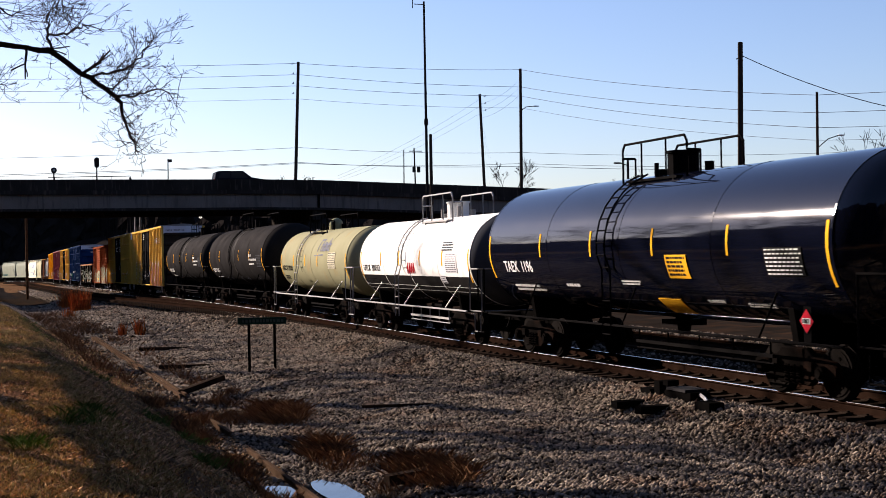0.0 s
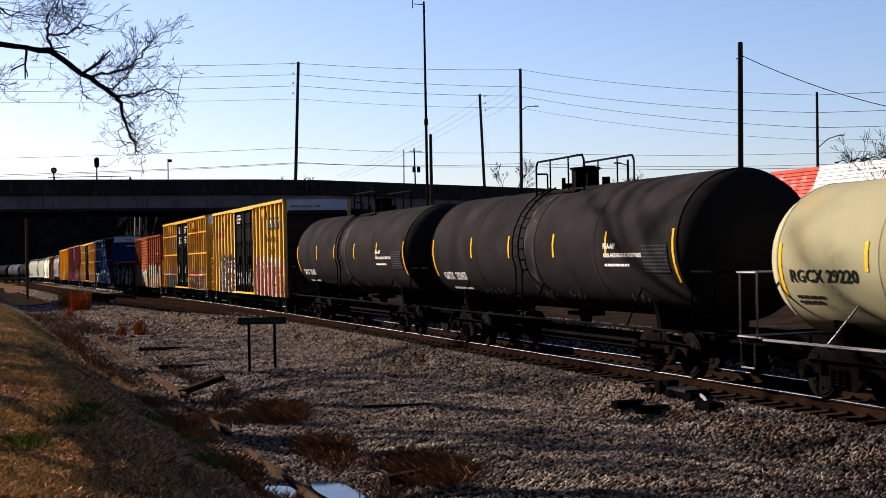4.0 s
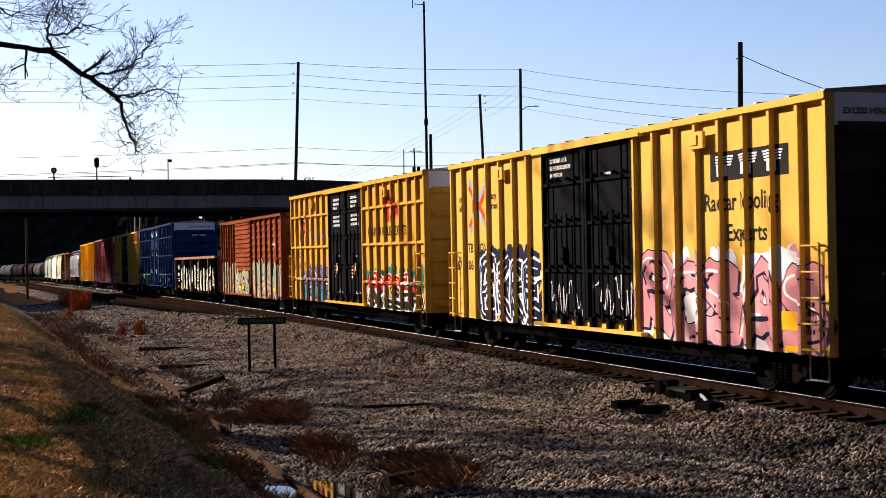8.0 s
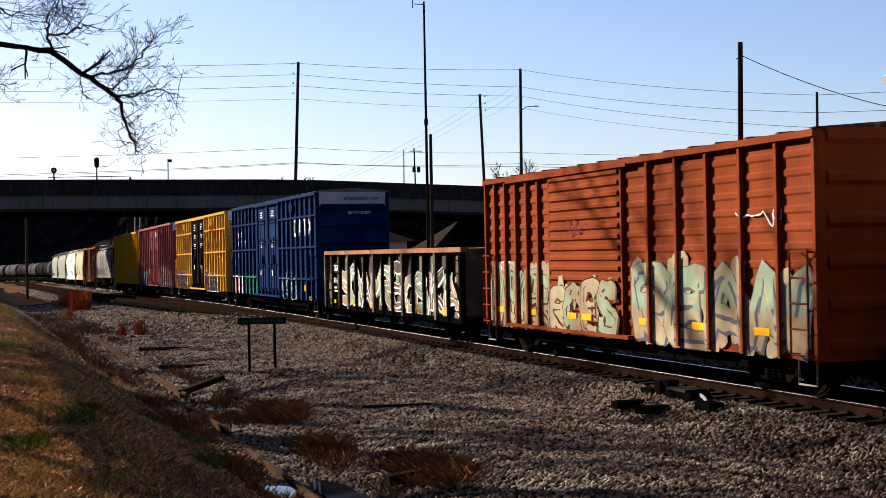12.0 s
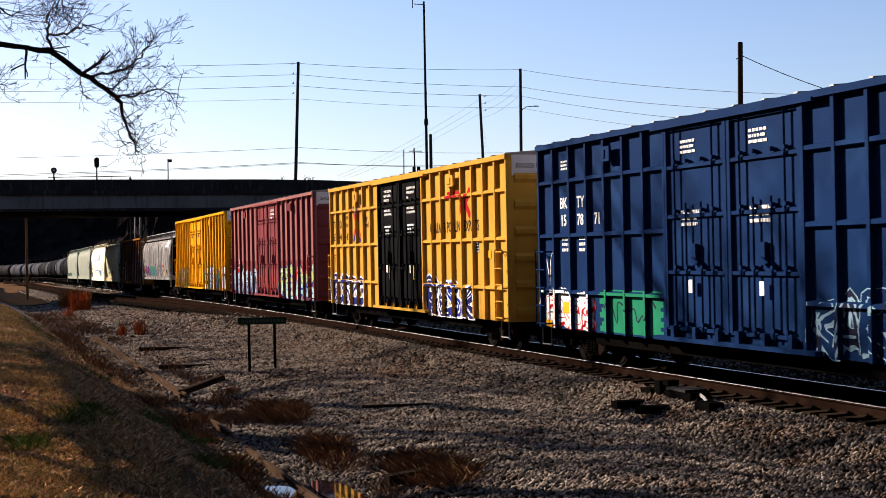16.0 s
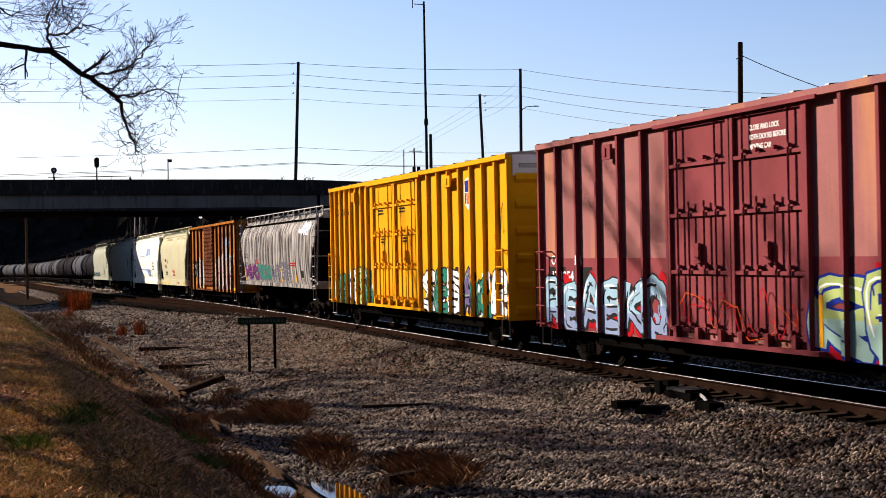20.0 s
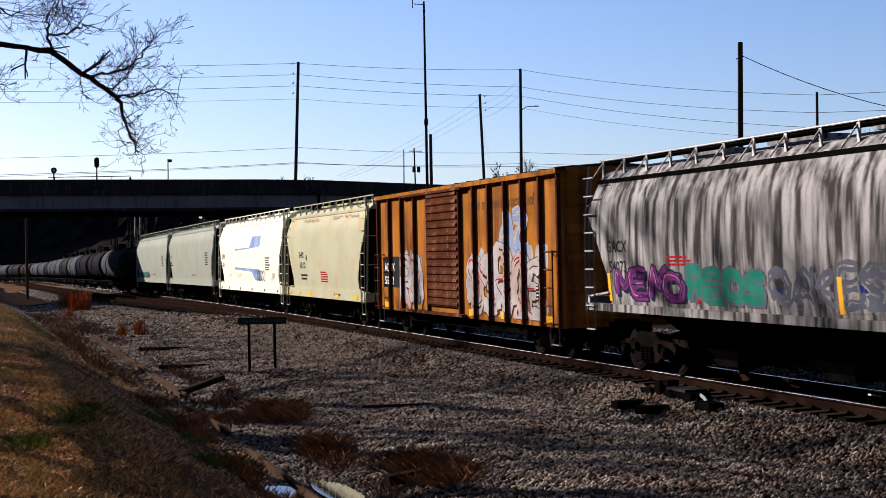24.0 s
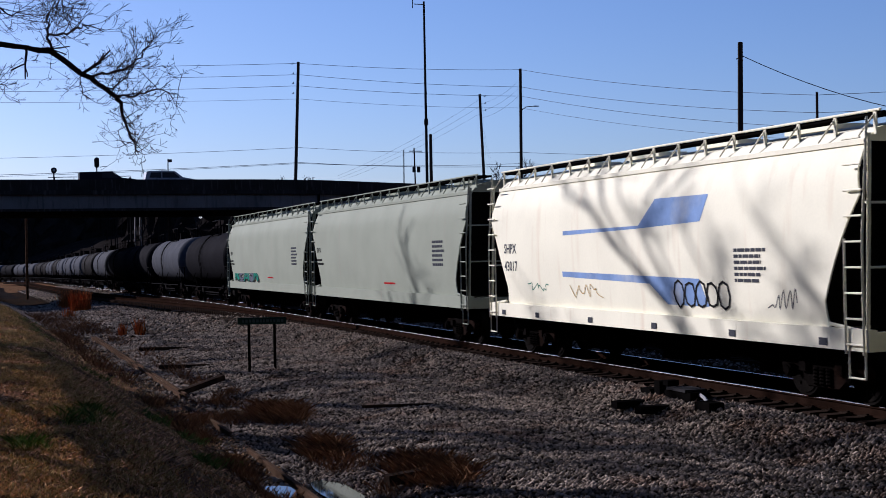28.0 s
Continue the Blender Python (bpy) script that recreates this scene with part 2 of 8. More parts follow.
for p in ground.data.polygons:
    p.use_smooth = True
    c = p.center
    u = -c.y
    edge = 10.4 + 1.0 * noise.noise((c.x * 0.35, c.y * 0.35, 2)) + 0.5 * noise.noise((c.x * 1.3, c.y * 1.3, 4)) - 0.4 * smooth(45, 80, -c.x)
    # Ground beneath the far woods takes their shaded colour.
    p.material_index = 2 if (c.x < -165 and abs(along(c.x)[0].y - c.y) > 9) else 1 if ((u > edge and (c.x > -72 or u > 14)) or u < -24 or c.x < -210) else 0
tagged(ground, "gravel apron, weedy ditch and grassy bank beside the railway", "ground", kind="structure")

# ---- rails and ties ----
RAIL_PROFILE = [(-0.07, -0.18), (0.07, -0.18), (0.07, -0.165), (0.012, -0.145), (0.012, -0.045), (0.037, -0.032), (0.037, -0.004), (-0.037, -0.004), (-0.037, -0.032), (-0.012, -0.045), (-0.012, -0.145), (-0.07, -0.165)]


def rail_line(parent, off, s0, s1, fn, step=6.0, top=True, material=None):
    bm, hd = B(), B()
    n = max(1, int((s1 - s0) / step))
    rows, heads = [], []
    for i in range(n + 1):
        s = s0 + (s1 - s0) * i / n
        p, h = fn(s)
        side = Vector((-math.sin(h), math.cos(h), 0))
        rows.append([bm.verts.new(p + side * (off + a) + Vector((0, 0, b))) for a, b in RAIL_PROFILE])
        heads.append([hd.verts.new(p + side * (off + a) + Vector((0, 0, b))) for a, b in ((-0.034, 0.0), (0.034, 0.0), (0.037, -0.004), (-0.037, -0.004))])
    for rr, b in ((rows, bm), (heads, hd)):
        for a, c in zip(rr, rr[1:]):
            k = len(a)
            for j in range(k):
                b.faces.new((a[j], a[(j + 1) % k], c[(j + 1) % k], c[j]))
        b.faces.new(rr[0])
        b.faces.new(rr[-1][::-1])
        bmesh.ops.recalc_face_normals(b, faces=b.faces)
    r = part("rail", bm, material or M_RAIL, parent)
    part("rail_head", hd, M_RAILTOP if top else (material or M_RAIL), r, "worn shiny rail head" if top else "")


def track(name, label, fn, s0, s1, shiny, ties):
    e = empty(name)
    tagged(e, label, "railway track", kind="structure")
    for off in (-0.7525, 0.7525):
        rail_line(e, off, s0, s1, fn, top=shiny)
    tie = None
    far = B()
    k = 0
    s = s1
    rnd = random.Random(5)
    while s > s0:
        p, h = fn(s)
        m = pose(p.x, p.y, p.z - 0.18 + rnd.uniform(-0.012, 0.008), 0, 0, math.degrees(h) + rnd.uniform(-1, 1))
        if k < ties:
            if tie is None:
                bm = box(B(), (0, 0, -0.085), (0.23, 2.6, 0.17))
                for off in (-0.7525, 0.7525):
                    box(bm, (0, off, 0.008), (0.2, 0.36, 0.014))
                    for q in (-0.1, 0.1):
                        box(bm, (0.05, off + q, 0.028), (0.03, 0.05, 0.03))
                tie = part("tie", bm, M_TIE, e)
                tie.matrix_basis = m
            else:
                share(tie, e, m)
        else:
            box(far, m @ Vector((0, 0, -0.085)), (0.23, 2.6, 0.17), m.to_3x3())
        k += 1
        s -= 0.5
        if k > 700:
            break
    if k > ties:
        tagged(part("tie_row", far, M_TIE, e), kind="stuff")
    return e


track("main_track", "main railway track with shiny rail heads on ballast", lambda s: along(s), -520.0, 12.0, True, 180)


def back_siding(s):
    p, h = along(s, 4.6)
    p.z += 0.02
    return p, h


track("side_track", "rusty side track that joins the main one", lambda s: along(s, -4.3 * (1 - smooth(-135, -42, s))), -330.0, -50.0, False, 60)
track("back_track", "rusty spare track behind the main one", back_siding, -150.0, 12.0, False, 60)

# ---- road bridge ----
bridge = empty("road_bridge", -130, 0, 0.22)
tagged(bridge, "stained concrete road bridge over the railway", "bridge", kind="structure")


def deck_drop(y):
    return -0.038 * min(60, max(0, y - 16))


def deck_piece(name, x0, x1, z0, z1, material, label="", y0=-230.0, y1=230.0, step=6.0):
    bm = B()
    n = int((y1 - y0) / step)
    rows = []
    for i in range(n + 1):
        y = y0 + (y1 - y0) * i / n
        d = deck_drop(y)
        rows.append([bm.verts.new(p) for p in ((x0, y, z0 + d), (x1, y, z0 + d), (x1, y, z1 + d), (x0, y, z1 + d))])
    for a, b in zip(rows, rows[1:]):
        for j in range(4):
            bm.faces.new((a[j], a[(j + 1) % 4], b[(j + 1) % 4], b[j]))
    bm.faces.new(rows[0])
    bm.faces.new(rows[-1][::-1])
    bmesh.ops.recalc_face_normals(bm, faces=bm.faces)
    return part(name, bm, material, bridge, label)


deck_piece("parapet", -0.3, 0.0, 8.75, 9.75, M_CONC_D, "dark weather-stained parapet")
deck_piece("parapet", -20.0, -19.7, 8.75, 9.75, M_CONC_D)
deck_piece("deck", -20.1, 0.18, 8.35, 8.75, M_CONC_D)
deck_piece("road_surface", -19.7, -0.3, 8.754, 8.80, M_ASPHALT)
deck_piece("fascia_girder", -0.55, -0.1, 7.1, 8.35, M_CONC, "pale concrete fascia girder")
# Dark concrete below the deck: its shade is partly put into the colour.
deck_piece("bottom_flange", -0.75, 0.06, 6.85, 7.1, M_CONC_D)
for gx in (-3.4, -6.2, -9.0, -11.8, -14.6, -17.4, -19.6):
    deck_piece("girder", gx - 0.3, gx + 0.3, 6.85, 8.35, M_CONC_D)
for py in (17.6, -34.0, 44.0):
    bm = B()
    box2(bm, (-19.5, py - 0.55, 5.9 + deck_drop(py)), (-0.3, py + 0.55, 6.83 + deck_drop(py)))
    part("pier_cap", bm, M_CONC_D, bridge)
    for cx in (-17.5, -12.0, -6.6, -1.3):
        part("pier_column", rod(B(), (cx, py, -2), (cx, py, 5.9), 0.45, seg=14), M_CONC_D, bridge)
bm = box2(B(), (-0.35, 17.5, 6.9), (0.03, 17.72, 8.5))
part("expansion_joint", bm, M_IRON_D, bridge)
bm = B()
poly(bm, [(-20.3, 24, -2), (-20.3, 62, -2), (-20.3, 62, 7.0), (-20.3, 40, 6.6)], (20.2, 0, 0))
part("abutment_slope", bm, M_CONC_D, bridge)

# ---- poles and wires ----
def upright(name, label, x, y, z0, z1, r, lean=(0, 0), material=None, top=0.8, category="utility pole"):
    e = empty(name, x, y, z0)
    tagged(e, label, category)
    part("shaft", rod(B(), (0, 0, -0.5), (lean[0], lean[1], z1 - z0), r, r * top, seg=10), material or M_POLE, e, smooth=False)
    return e

# ---- beside the track: poles, wires, signals ----
def pole(name, label, base, tip, r, **k):
    return upright(name, label, base[0], base[1], base[2], tip[2], r, lean=(tip[0] - base[0], tip[1] - base[1]), **k)


def crossbits(e, z, r, n=3, side=0.18, gap=0.9):
    """Insulators on short arms down one side of a pole."""
    for i in range(n):
        b = rod(B(), (0, 0, z - i * gap), (0.05, side, z + 0.06 - i * gap), 0.03)
        rod(b, (0.05, side, z + 0.02 - i * gap), (0.05, side, z + 0.2 - i * gap), 0.06, 0.04, seg=8)
        part("insulator", b, M_STEEL_D, e)


p_a = pole("utility_pole", "tall dark wooden utility pole by the road bridge", (-145.0, 18.6, 6.0), (-144.8, 19.32, 23.34), 0.19)
crossbits(p_a, 17.1, 0.16, 4, gap=1.05)
p_b = pole("utility_pole", "tall dark wooden utility pole carrying a street lamp", (-140.9, 43.1, 6.0), (-140.8, 43.26, 22.7), 0.19)
crossbits(p_b, 16.5, 0.16, 4, gap=1.05)
b = pipe(B(), [(0.1, 0, 12.0), (0.2, 0.7, 12.5), (0.2, 1.6, 12.6)], 0.04)
part("lamp_arm", b, M_STEEL_D, p_b)
b = box(B(), (0.2, 1.9, 12.6), (0.2, 0.55, 0.12))
part("lamp_head", b, M_GALV, p_b)
p_c = pole("utility_pole", "leaning dark wooden utility pole with guy wires", (-163.7, 47.6, 7.0), (-163.8, 47.09, 22.62), 0.2)
crossbits(p_c, 15.3, 0.16, 3)
p_d = pole("utility_pole", "stout dark wooden utility pole behind the railway", (-63.05, 23.45, -0.2), (-62.96, 23.66, 13.27), 0.165)
crossbits(p_d, 12.6, 0.16, 1)
p_e = pole("utility_pole", "slim dark utility pole above the shop roof", (-94.3, 49.4, 1.5), (-94.25, 49.52, 14.84), 0.13)
b = pipe(B(), [(0, 0, 8.8), (0.3, 0.9, 9.6), (0.3, 1.9, 9.9)], 0.035)
part("lamp_arm", b, M_STEEL_D, p_e)
part("lamp_head", box(B(), (0.3, 2.1, 9.9), (0.18, 0.5, 0.1)), M_GALV, p_e)
p_f = pole("utility_pole", "far utility pole with crossarm and transformer", (-247.4, 65.5, 6.0), (-247.44, 65.2, 22.5), 0.16)
part("crossarm", box(B(), (0, 0, 15.9), (0.15, 2.4, 0.15)), M_POLE, p_f)
for q in (-0.45, 0.45):
    part("transformer", rod(B(), (0.2, q, 11.9), (0.2, q, 13.0), 0.32, seg=12), M_STEEL_D, p_f)
pole("thin_pole", "thin bare metal pole by the bridge", (-143.1, 30.3, 6.0), (-143.1, 30.4, 13.9), 0.07, material=M_STEEL_D, category="pole")
p_m = pole("radio_mast", "very tall slim radio mast beside the railway", (-94.9, 16.98, -0.4), (-94.84, 16.97, 20.8), 0.13, material=M_STEEL_D, top=0.55, category="mast")
part("antenna", pipe(B(), [(0, 0, 21.0), (0, -0.75, 21.0)], 0.03), M_STEEL_D, p_m)
part("antenna", rod(B(), (0, -0.85, 20.7), (0, -0.85, 21.7), 0.035), M_STEEL_D, p_m)
part("collar", rod(B(), (0.05, 0, 12.3), (0.05, 0, 12.7), 0.16, seg=10), M_STEEL_D, p_m)
pole("pole_stub", "stout cut-off wooden pole beside the mast", (-92.9, 16.6, -0.4), (-92.88, 16.63, 11.04), 0.14, category="pole")
p_l = pole("street_lamp", "dark lamp post standing behind the railway", (-99.2, 35.2, 1.2), (-99.18, 35.22, 9.75), 0.12, material=M_STEEL_D, category="street lamp")
part("lamp_arm", pipe(B(), [(0, 0, 8.1), (0, -0.7, 8.3)], 0.04), M_STEEL_D, p_l)
part("lamp_head", box(B(), (0, -0.9, 8.28), (0.25, 0.5, 0.12)), M_STEEL_D, p_l)

for x, y, zt, kind in ((-155.5, -5.46, 12.1, "round"), (-154.0, -1.06, 12.6, "tall")):
    e = pole("railway_signal", "dark railway signal head above the bridge parapet", (x, y, 11.6), (x, y, zt), 0.08, material=M_STEEL_D, category="railway signal")
    b = B()
    if kind == "round":
        rod(b, (0.05, 0, zt - 11.6 + 0.3), (0.12, 0, zt - 11.6 + 0.3), 0.32, seg=20)
        part("backboard", b, M_STEEL_D, e)
        part("lens_hood", rod(B(), (0.12, 0, zt - 11.3), (0.4, 0, zt - 11.3), 0.13, seg=12), M_GALV, e)
    else:
        prof = [(0.06, 0.27 * math.cos(a), zt - 11.05 + 0.27 * math.sin(a) + (0.3 if math.sin(a) > 0 else -0.3)) for a in [i * math.pi / 8 for i in range(16)]]
        poly(b, prof, (0.1, 0, 0))
        part("backboard", b, M_STEEL_D, e)
        for q in (-0.3, 0.0, 0.3):
            part("lens_hood", rod(B(), (0.16, 0, zt - 11.05 + q), (0.4, 0, zt - 11.05 + q), 0.1, seg=10), M_STEEL_D, e)
e = empty("signal_gantry", -155.0, -6, 0)
tagged(e, "thin metal signal gantry walkway behind the bridge", "gantry")
b = B()
rod(b, (0, -0.1, 11.62), (0, 8.6, 11.76), 0.04)
part("gantry_rail", b, M_STEEL_D, e)
for i in range(5):
    part("gantry_post", rod(B(), (0, 0.6 + i * 2.0, 9.5), (0, 0.6 + i * 2.0, 11.63 + 0.032 * i), 0.03), M_STEEL_D, e)
part("gantry_beam", box2(B(), (-0.1, -0.1, 9.4), (0.1, 8.7, 9.6)), M_STEEL_D, e)
for y in (8.6,):
    part("gantry_leg", rod(B(), (0, y, -3.0), (0, y, 11.6), 0.12, seg=8), M_STEEL_D, e)
# Paler than the other poles: the sun on it is put into the colour.
pole("lineside_pole", "short brown wooden pole beyond the bridge", (-155.0, -8.45, -3.0), (-155.0, -8.45, 7.4), 0.15, material=mat("sunlit_pole_wood", (0.13, 0.075, 0.04), 0.9, var=0.3, scale=2), category="pole", top=0.9)
e = pole("floodlight", "small floodlight on a post above the bridge", (-151.4, 6.1, -1.3), (-151.4, 6.24, 13.4), 0.07, material=M_STEEL_D, category="light post")
part("lamp_head", box(B(), (0, 0.35, 14.5), (0.3, 0.4, 0.3)), M_STEEL_D, e)
for q in (0.0, 0.55):
    pole("slim_pole", "slim grey pole seen under the bridge", (-152.0, 2.7 + q, -1.0), (-152.0, 2.7 + q, 7.5), 0.09, material=M_GALV, category="pole", top=1.0)


def wire(a, b, sag, r=0.012, n=14):
    """A hanging cable from a to b."""
    a, b = Vector(a), Vector(b)
    pts = [a.lerp(b, i / n) - Vector((0, 0, 4 * sag * (i / n) * (1 - i / n))) for i in range(n + 1)]
    V, F = [], []
    for p in pts:
        V += [(p.x, p.y, p.z + r), (p.x + r, p.y, p.z), (p.x, p.y, p.z - r), (p.x - r, p.y, p.z)] if abs(b.y - a.y) > abs(b.x - a.x) else [(p.x, p.y, p.z + r), (p.x, p.y + r, p.z), (p.x, p.y, p.z - r), (p.x, p.y - r, p.z)]
    for i in range(n):
        F += [(4 * i + k, 4 * i + (k + 1) % 4, 4 * i + 4 + (k + 1) % 4, 4 * i + 4 + k) for k in range(4)]
    o = quick("overhead_wire", V, F, M_WIRE)
    tagged(o, "thin dark overhead wire strung between poles", "wire", "overhead wires")


TA, TB = Vector((-144.8, 19.3, 0)), Vector((-140.8, 43.26, 0))
TL, TR = Vector((-150.0, -40.0, 0)), Vector((-94.3, 49.5, 0))
for zl, za, zb, zr, rr in ((22.9, 23.2, 22.6, 14.6, 0.020), (21.6, 22.0, 20.7, 13.2, 0.020), (20.3, 20.8, 19.7, 12.0, 0.020), (19.5, 19.4, 18.4, 11.0, 0.014), (13.4, 14.2, 13.5, 12.0, 0.018), (11.6, 12.6, 12.0, 11.2, 0.024), (11.4, 12.5, 12.3, 11.0, 0.018)):
    wire((TL.x, TL.y, zl - 0.4), (TA.x, TA.y, za), 0.45, rr)
    wire((TA.x, TA.y, za), (TB.x, TB.y, zb), 0.25, rr)
    if zr > 10.5 and zb > 15:
        wire((TB.x, TB.y, zb), (-94.3, 49.5, zr), 0.5, rr)
        wire((-94.3, 49.5, zr), (-40.0, 75.0, zr - 1.6), 0.5, rr)
    else:
        wire((TB.x, TB.y, zb), (-120.0, 75.0, zb - 1.2), 0.4, rr)
for q in (0, 0.9, 1.8):
    wire((TB.x, TB.y, 21.6 - q * 0.9), (-163.8, 47.1, 21.4 - q), 0.5, 0.012)
    wire((-163.8, 47.1, 22.0 - q), (-200.0, 38.0, 14.5 - q * 0.5), 0.6, 0.012)
wire((-62.96, 23.66, 12.6), (-60.0, 40.0, 9.1), 1.0, 0.022)
for q in (-0.7, 0.0, 0.6):
    wire((-163.8, 47.2, 19.5), (-163.4, 49.0 + q, 9.0), 0.0, 0.010, n=2)

# ---- station sign on two posts ----
sign = empty("track_sign", -39.7, -6.5, ground_z(-39.7, -6.5))
tagged(sign, "long dark green sign board on two thin posts", "sign")
sdir = Vector((0.30, 0.955, 0)).normalized()
for q in (-0.37, 0.37):
    c0 = sdir * q
    part("post", box2(B(), (c0.x - 0.035, c0.y - 0.035, -0.3), (c0.x + 0.035, c0.y + 0.035, 1.50)), M_IRON_D, sign)
b = box(B(), (0.05, 0, 1.46), (0.04, 1.40, 0.20), Matrix.Rotation(-math.atan2(0.30, 0.955), 3, "Z"))
bd = part("board", b, M_SIGN, sign)
b = B()
rnd = random.Random(3)
q = -0.58
while q < 0.55:
    l = rnd.uniform(0.05, 0.09)
    c0 = sdir * (q + l / 2)
    box(b, (c0.x + 0.074, c0.y, 1.46), (0.004, l, 0.09), Matrix.Rotation(-math.atan2(0.30, 0.955), 3, "Z"))
    q += l + 0.035
part("lettering", b, mat("worn_lettering", (0.05, 0.075, 0.065), 0.7, var=0.3), bd)

# ---- disused rail, timbers and puddle in the ditch ----
old = empty("old_rail", 0, 0, 0)
tagged(old, "rusty disused rails lying in the weedy ditch", "rail", kind="structure")
for x0, x1, ya, yb, offs in ((-64.0, -35.6, -9.30, -9.46, (0.0, 0.14)), (-30.0, -27.6, -9.6, -9.62, (0.0,)), (-25.6, -18.0, -9.66, -9.86, (0.0,))):
    for off in offs:
        rail_line(old, 0.0, x0, x1, lambda s: (Vector((s, ya + off + (yb - ya) * (s - x0) / (x1 - x0), ground_z(x0, ya) + (ground_z(x1, yb) - ground_z(x0, ya)) * (s - x0) / (x1 - x0) + 0.14)), 0.0), step=0.8, top=False, material=M_OLDRAIL)
for x, y, a, l, w, th, up in ((-36.55, -8.75, 114, 1.35, 0.2, 0.14, 13), (-28.0, -5.9, 78, 1.7, 0.07, 0.06, 0), (-44.0, -7.9, 75, 2.0, 0.18, 0.12, 0), (-52, -7.4, 70, 2.4, 0.18, 0.12, 0), (-20.6, -7.9, 100, 1.2, 0.2, 0.16, 4)):
    t = obj("old_timber", box(B(), (0, 0, 0.02), (l, w, th)), M_TIE)
    t.matrix_basis = pose(x, y, ground_z(x, y) + 0.04 + 0.5 * l * math.sin(radians(up)), 0, -up, a)
    tagged(t, "broken dark timber lying on the gravel", "timber", "old timbers")
PUDDLES = ((-21.2, -9.12, 1.1, 0.30, 1), (-20.7, -10.12, 0.6, 0.22, 5))
for cx, cy, rx, ry, sd in PUDDLES:
    pz = max(ground_z(cx + dx * rx, cy + dy * ry) for dx in (-0.8, 0, 0.8) for dy in (-0.8, 0, 0.8)) + 0.01
    b = B()
    rim = []
    for i in range(36):
        a = i * math.pi / 18
        k = 1 + 0.3 * noise.noise((math.cos(a) * 1.6, math.sin(a) * 1.6, sd))
        rim.append((cx + rx * math.cos(a) * k, cy + ry * math.sin(a) * k, pz - 0.08))
    poly(b, rim, (0, 0, 0.08))
    pud = obj("puddle", b, M_WATER)
    tagged(pud, "still ditch puddle that mirrors the sky", "puddle", kind="structure")


def wet(x, u):
    return any(((x - cx) / (rx * 1.1)) ** 2 + ((-u - cy) / (ry * 1.1)) ** 2 < 1 for cx, cy, rx, ry, sd in PUDDLES)


# ---- switch machine beside the near rail ----
sw = empty("switch_machine", -23.2, -1.75, -0.32)
tagged(sw, "black power switch machine on long ties beside the rail", "switch machine")
part("gear_case", box(B(), (0.0, 0, 0.12), (0.95, 0.42, 0.24)), M_IRON_D, sw)
part("lid", box(B(), (-0.05, 0, 0.26), (0.72, 0.46, 0.05)), mat("worn_grey_lid", (0.035, 0.034, 0.035), 0.6, var=0.3), sw, "worn grey lid")
part("motor", rod(B(), (-1.0, 0.05, 0.14), (-0.5, 0.05, 0.14), 0.15, seg=14), M_IRON_D, sw)
part("motor_cover", box(B(), (-0.95, 0.05, 0.2), (0.22, 0.4, 0.3)), M_IRON_D, sw)
part("hand_lever", pipe(B(), [(0.55, -0.1, 0.12), (0.95, -0.35, 0.1), (1.05, -0.4, 0.02)], 0.04), M_TRUCK, sw)
part("conduit", pipe(B(), [(1.1, -0.2, 0.1), (0.8, -0.1, 0.18), (0.45, 0.0, 0.2)], 0.035), M_GALV, sw)
part("crank_cover", box(B(), (-0.62, -0.02, 0.34), (0.2, 0.24, 0.1)), M_IRON_D, sw)
part("point_detector", box(B(), (-1.35, -0.05, 0.08), (0.4, 0.3, 0.2)), M_IRON_D, sw)
part("junction_box", box(B(), (1.35, -0.3, 0.06), (0.45, 0.3, 0.22)), M_IRON_D, sw)
for q in (-0.9, 0.1):
    part("head_block_tie", box(B(), (q, -0.15, -0.06), (0.26, 1.9, 0.14)), M_IRON_D, sw)
    part("throw_rod", rod(B(), (q + 0.3, 0.2, 0.08), (q + 0.3, 1.9, 0.08), 0.03), M_STEEL_D, sw)

# ---- shop with a mansard roof beyond the track ----
shop = empty("shop_building", -70.0, 36.0, 2.0)
tagged(shop, "low shop with red and white mansard roof", "building")
GX0, GX1 = -8.6, 24.0
part("wall", box2(B(), (GX0 + 0.6, -1.3, -1.5), (GX1, 0, 3.6)), M_BRICK, shop)
part("wall", box2(B(), (GX0 + 0.6, 0, -1.5), (GX1, 11, 3.6)), M_BRICK, shop)
for a, b_, m, nm in ((GX0, -1.9, M_ROOFR, "red shingled slope"), (-1.9, GX1, M_ROOFW, "white shingled slope")):
    b = B()
    x0 = a + (1.3 if a == GX0 else 0)
    poly(b, [(a, -2.3, 3.56), (b_, -2.3, 3.56), (b_, -1.55, 5.42), (x0, -1.55, 5.42)], (0, 0.15, 0))
    rf = part("roof_slope", b, m, shop, nm)
    for i in range(8):
        z = 3.62 + i * 0.225
        part("shingle_course", box2(B(), (a + 0.18 * i if a == GX0 else a, -2.335 + i * 0.0906, z), (b_, -2.295 + i * 0.0906, z + 0.02)), m, rf)
b = B()
poly(b, [(GX0, -2.3, 3.56), (GX0 + 1.3, -1.55, 5.42), (GX0 + 1.3, 10, 5.42), (GX0, 11.5, 3.56)], (0.12, 0, 0))
part("roof_slope", b, M_ROOFR, shop)
part("flat_roof", box2(B(), (GX0 + 1.3, -1.45, 5.2), (GX1, 10, 5.35)), M_ASPHALT, shop)
part("soffit", box2(B(), (GX0 + 0.1, -2.2, 3.45), (GX1, -1.3, 3.55)), M_BRICK, shop)
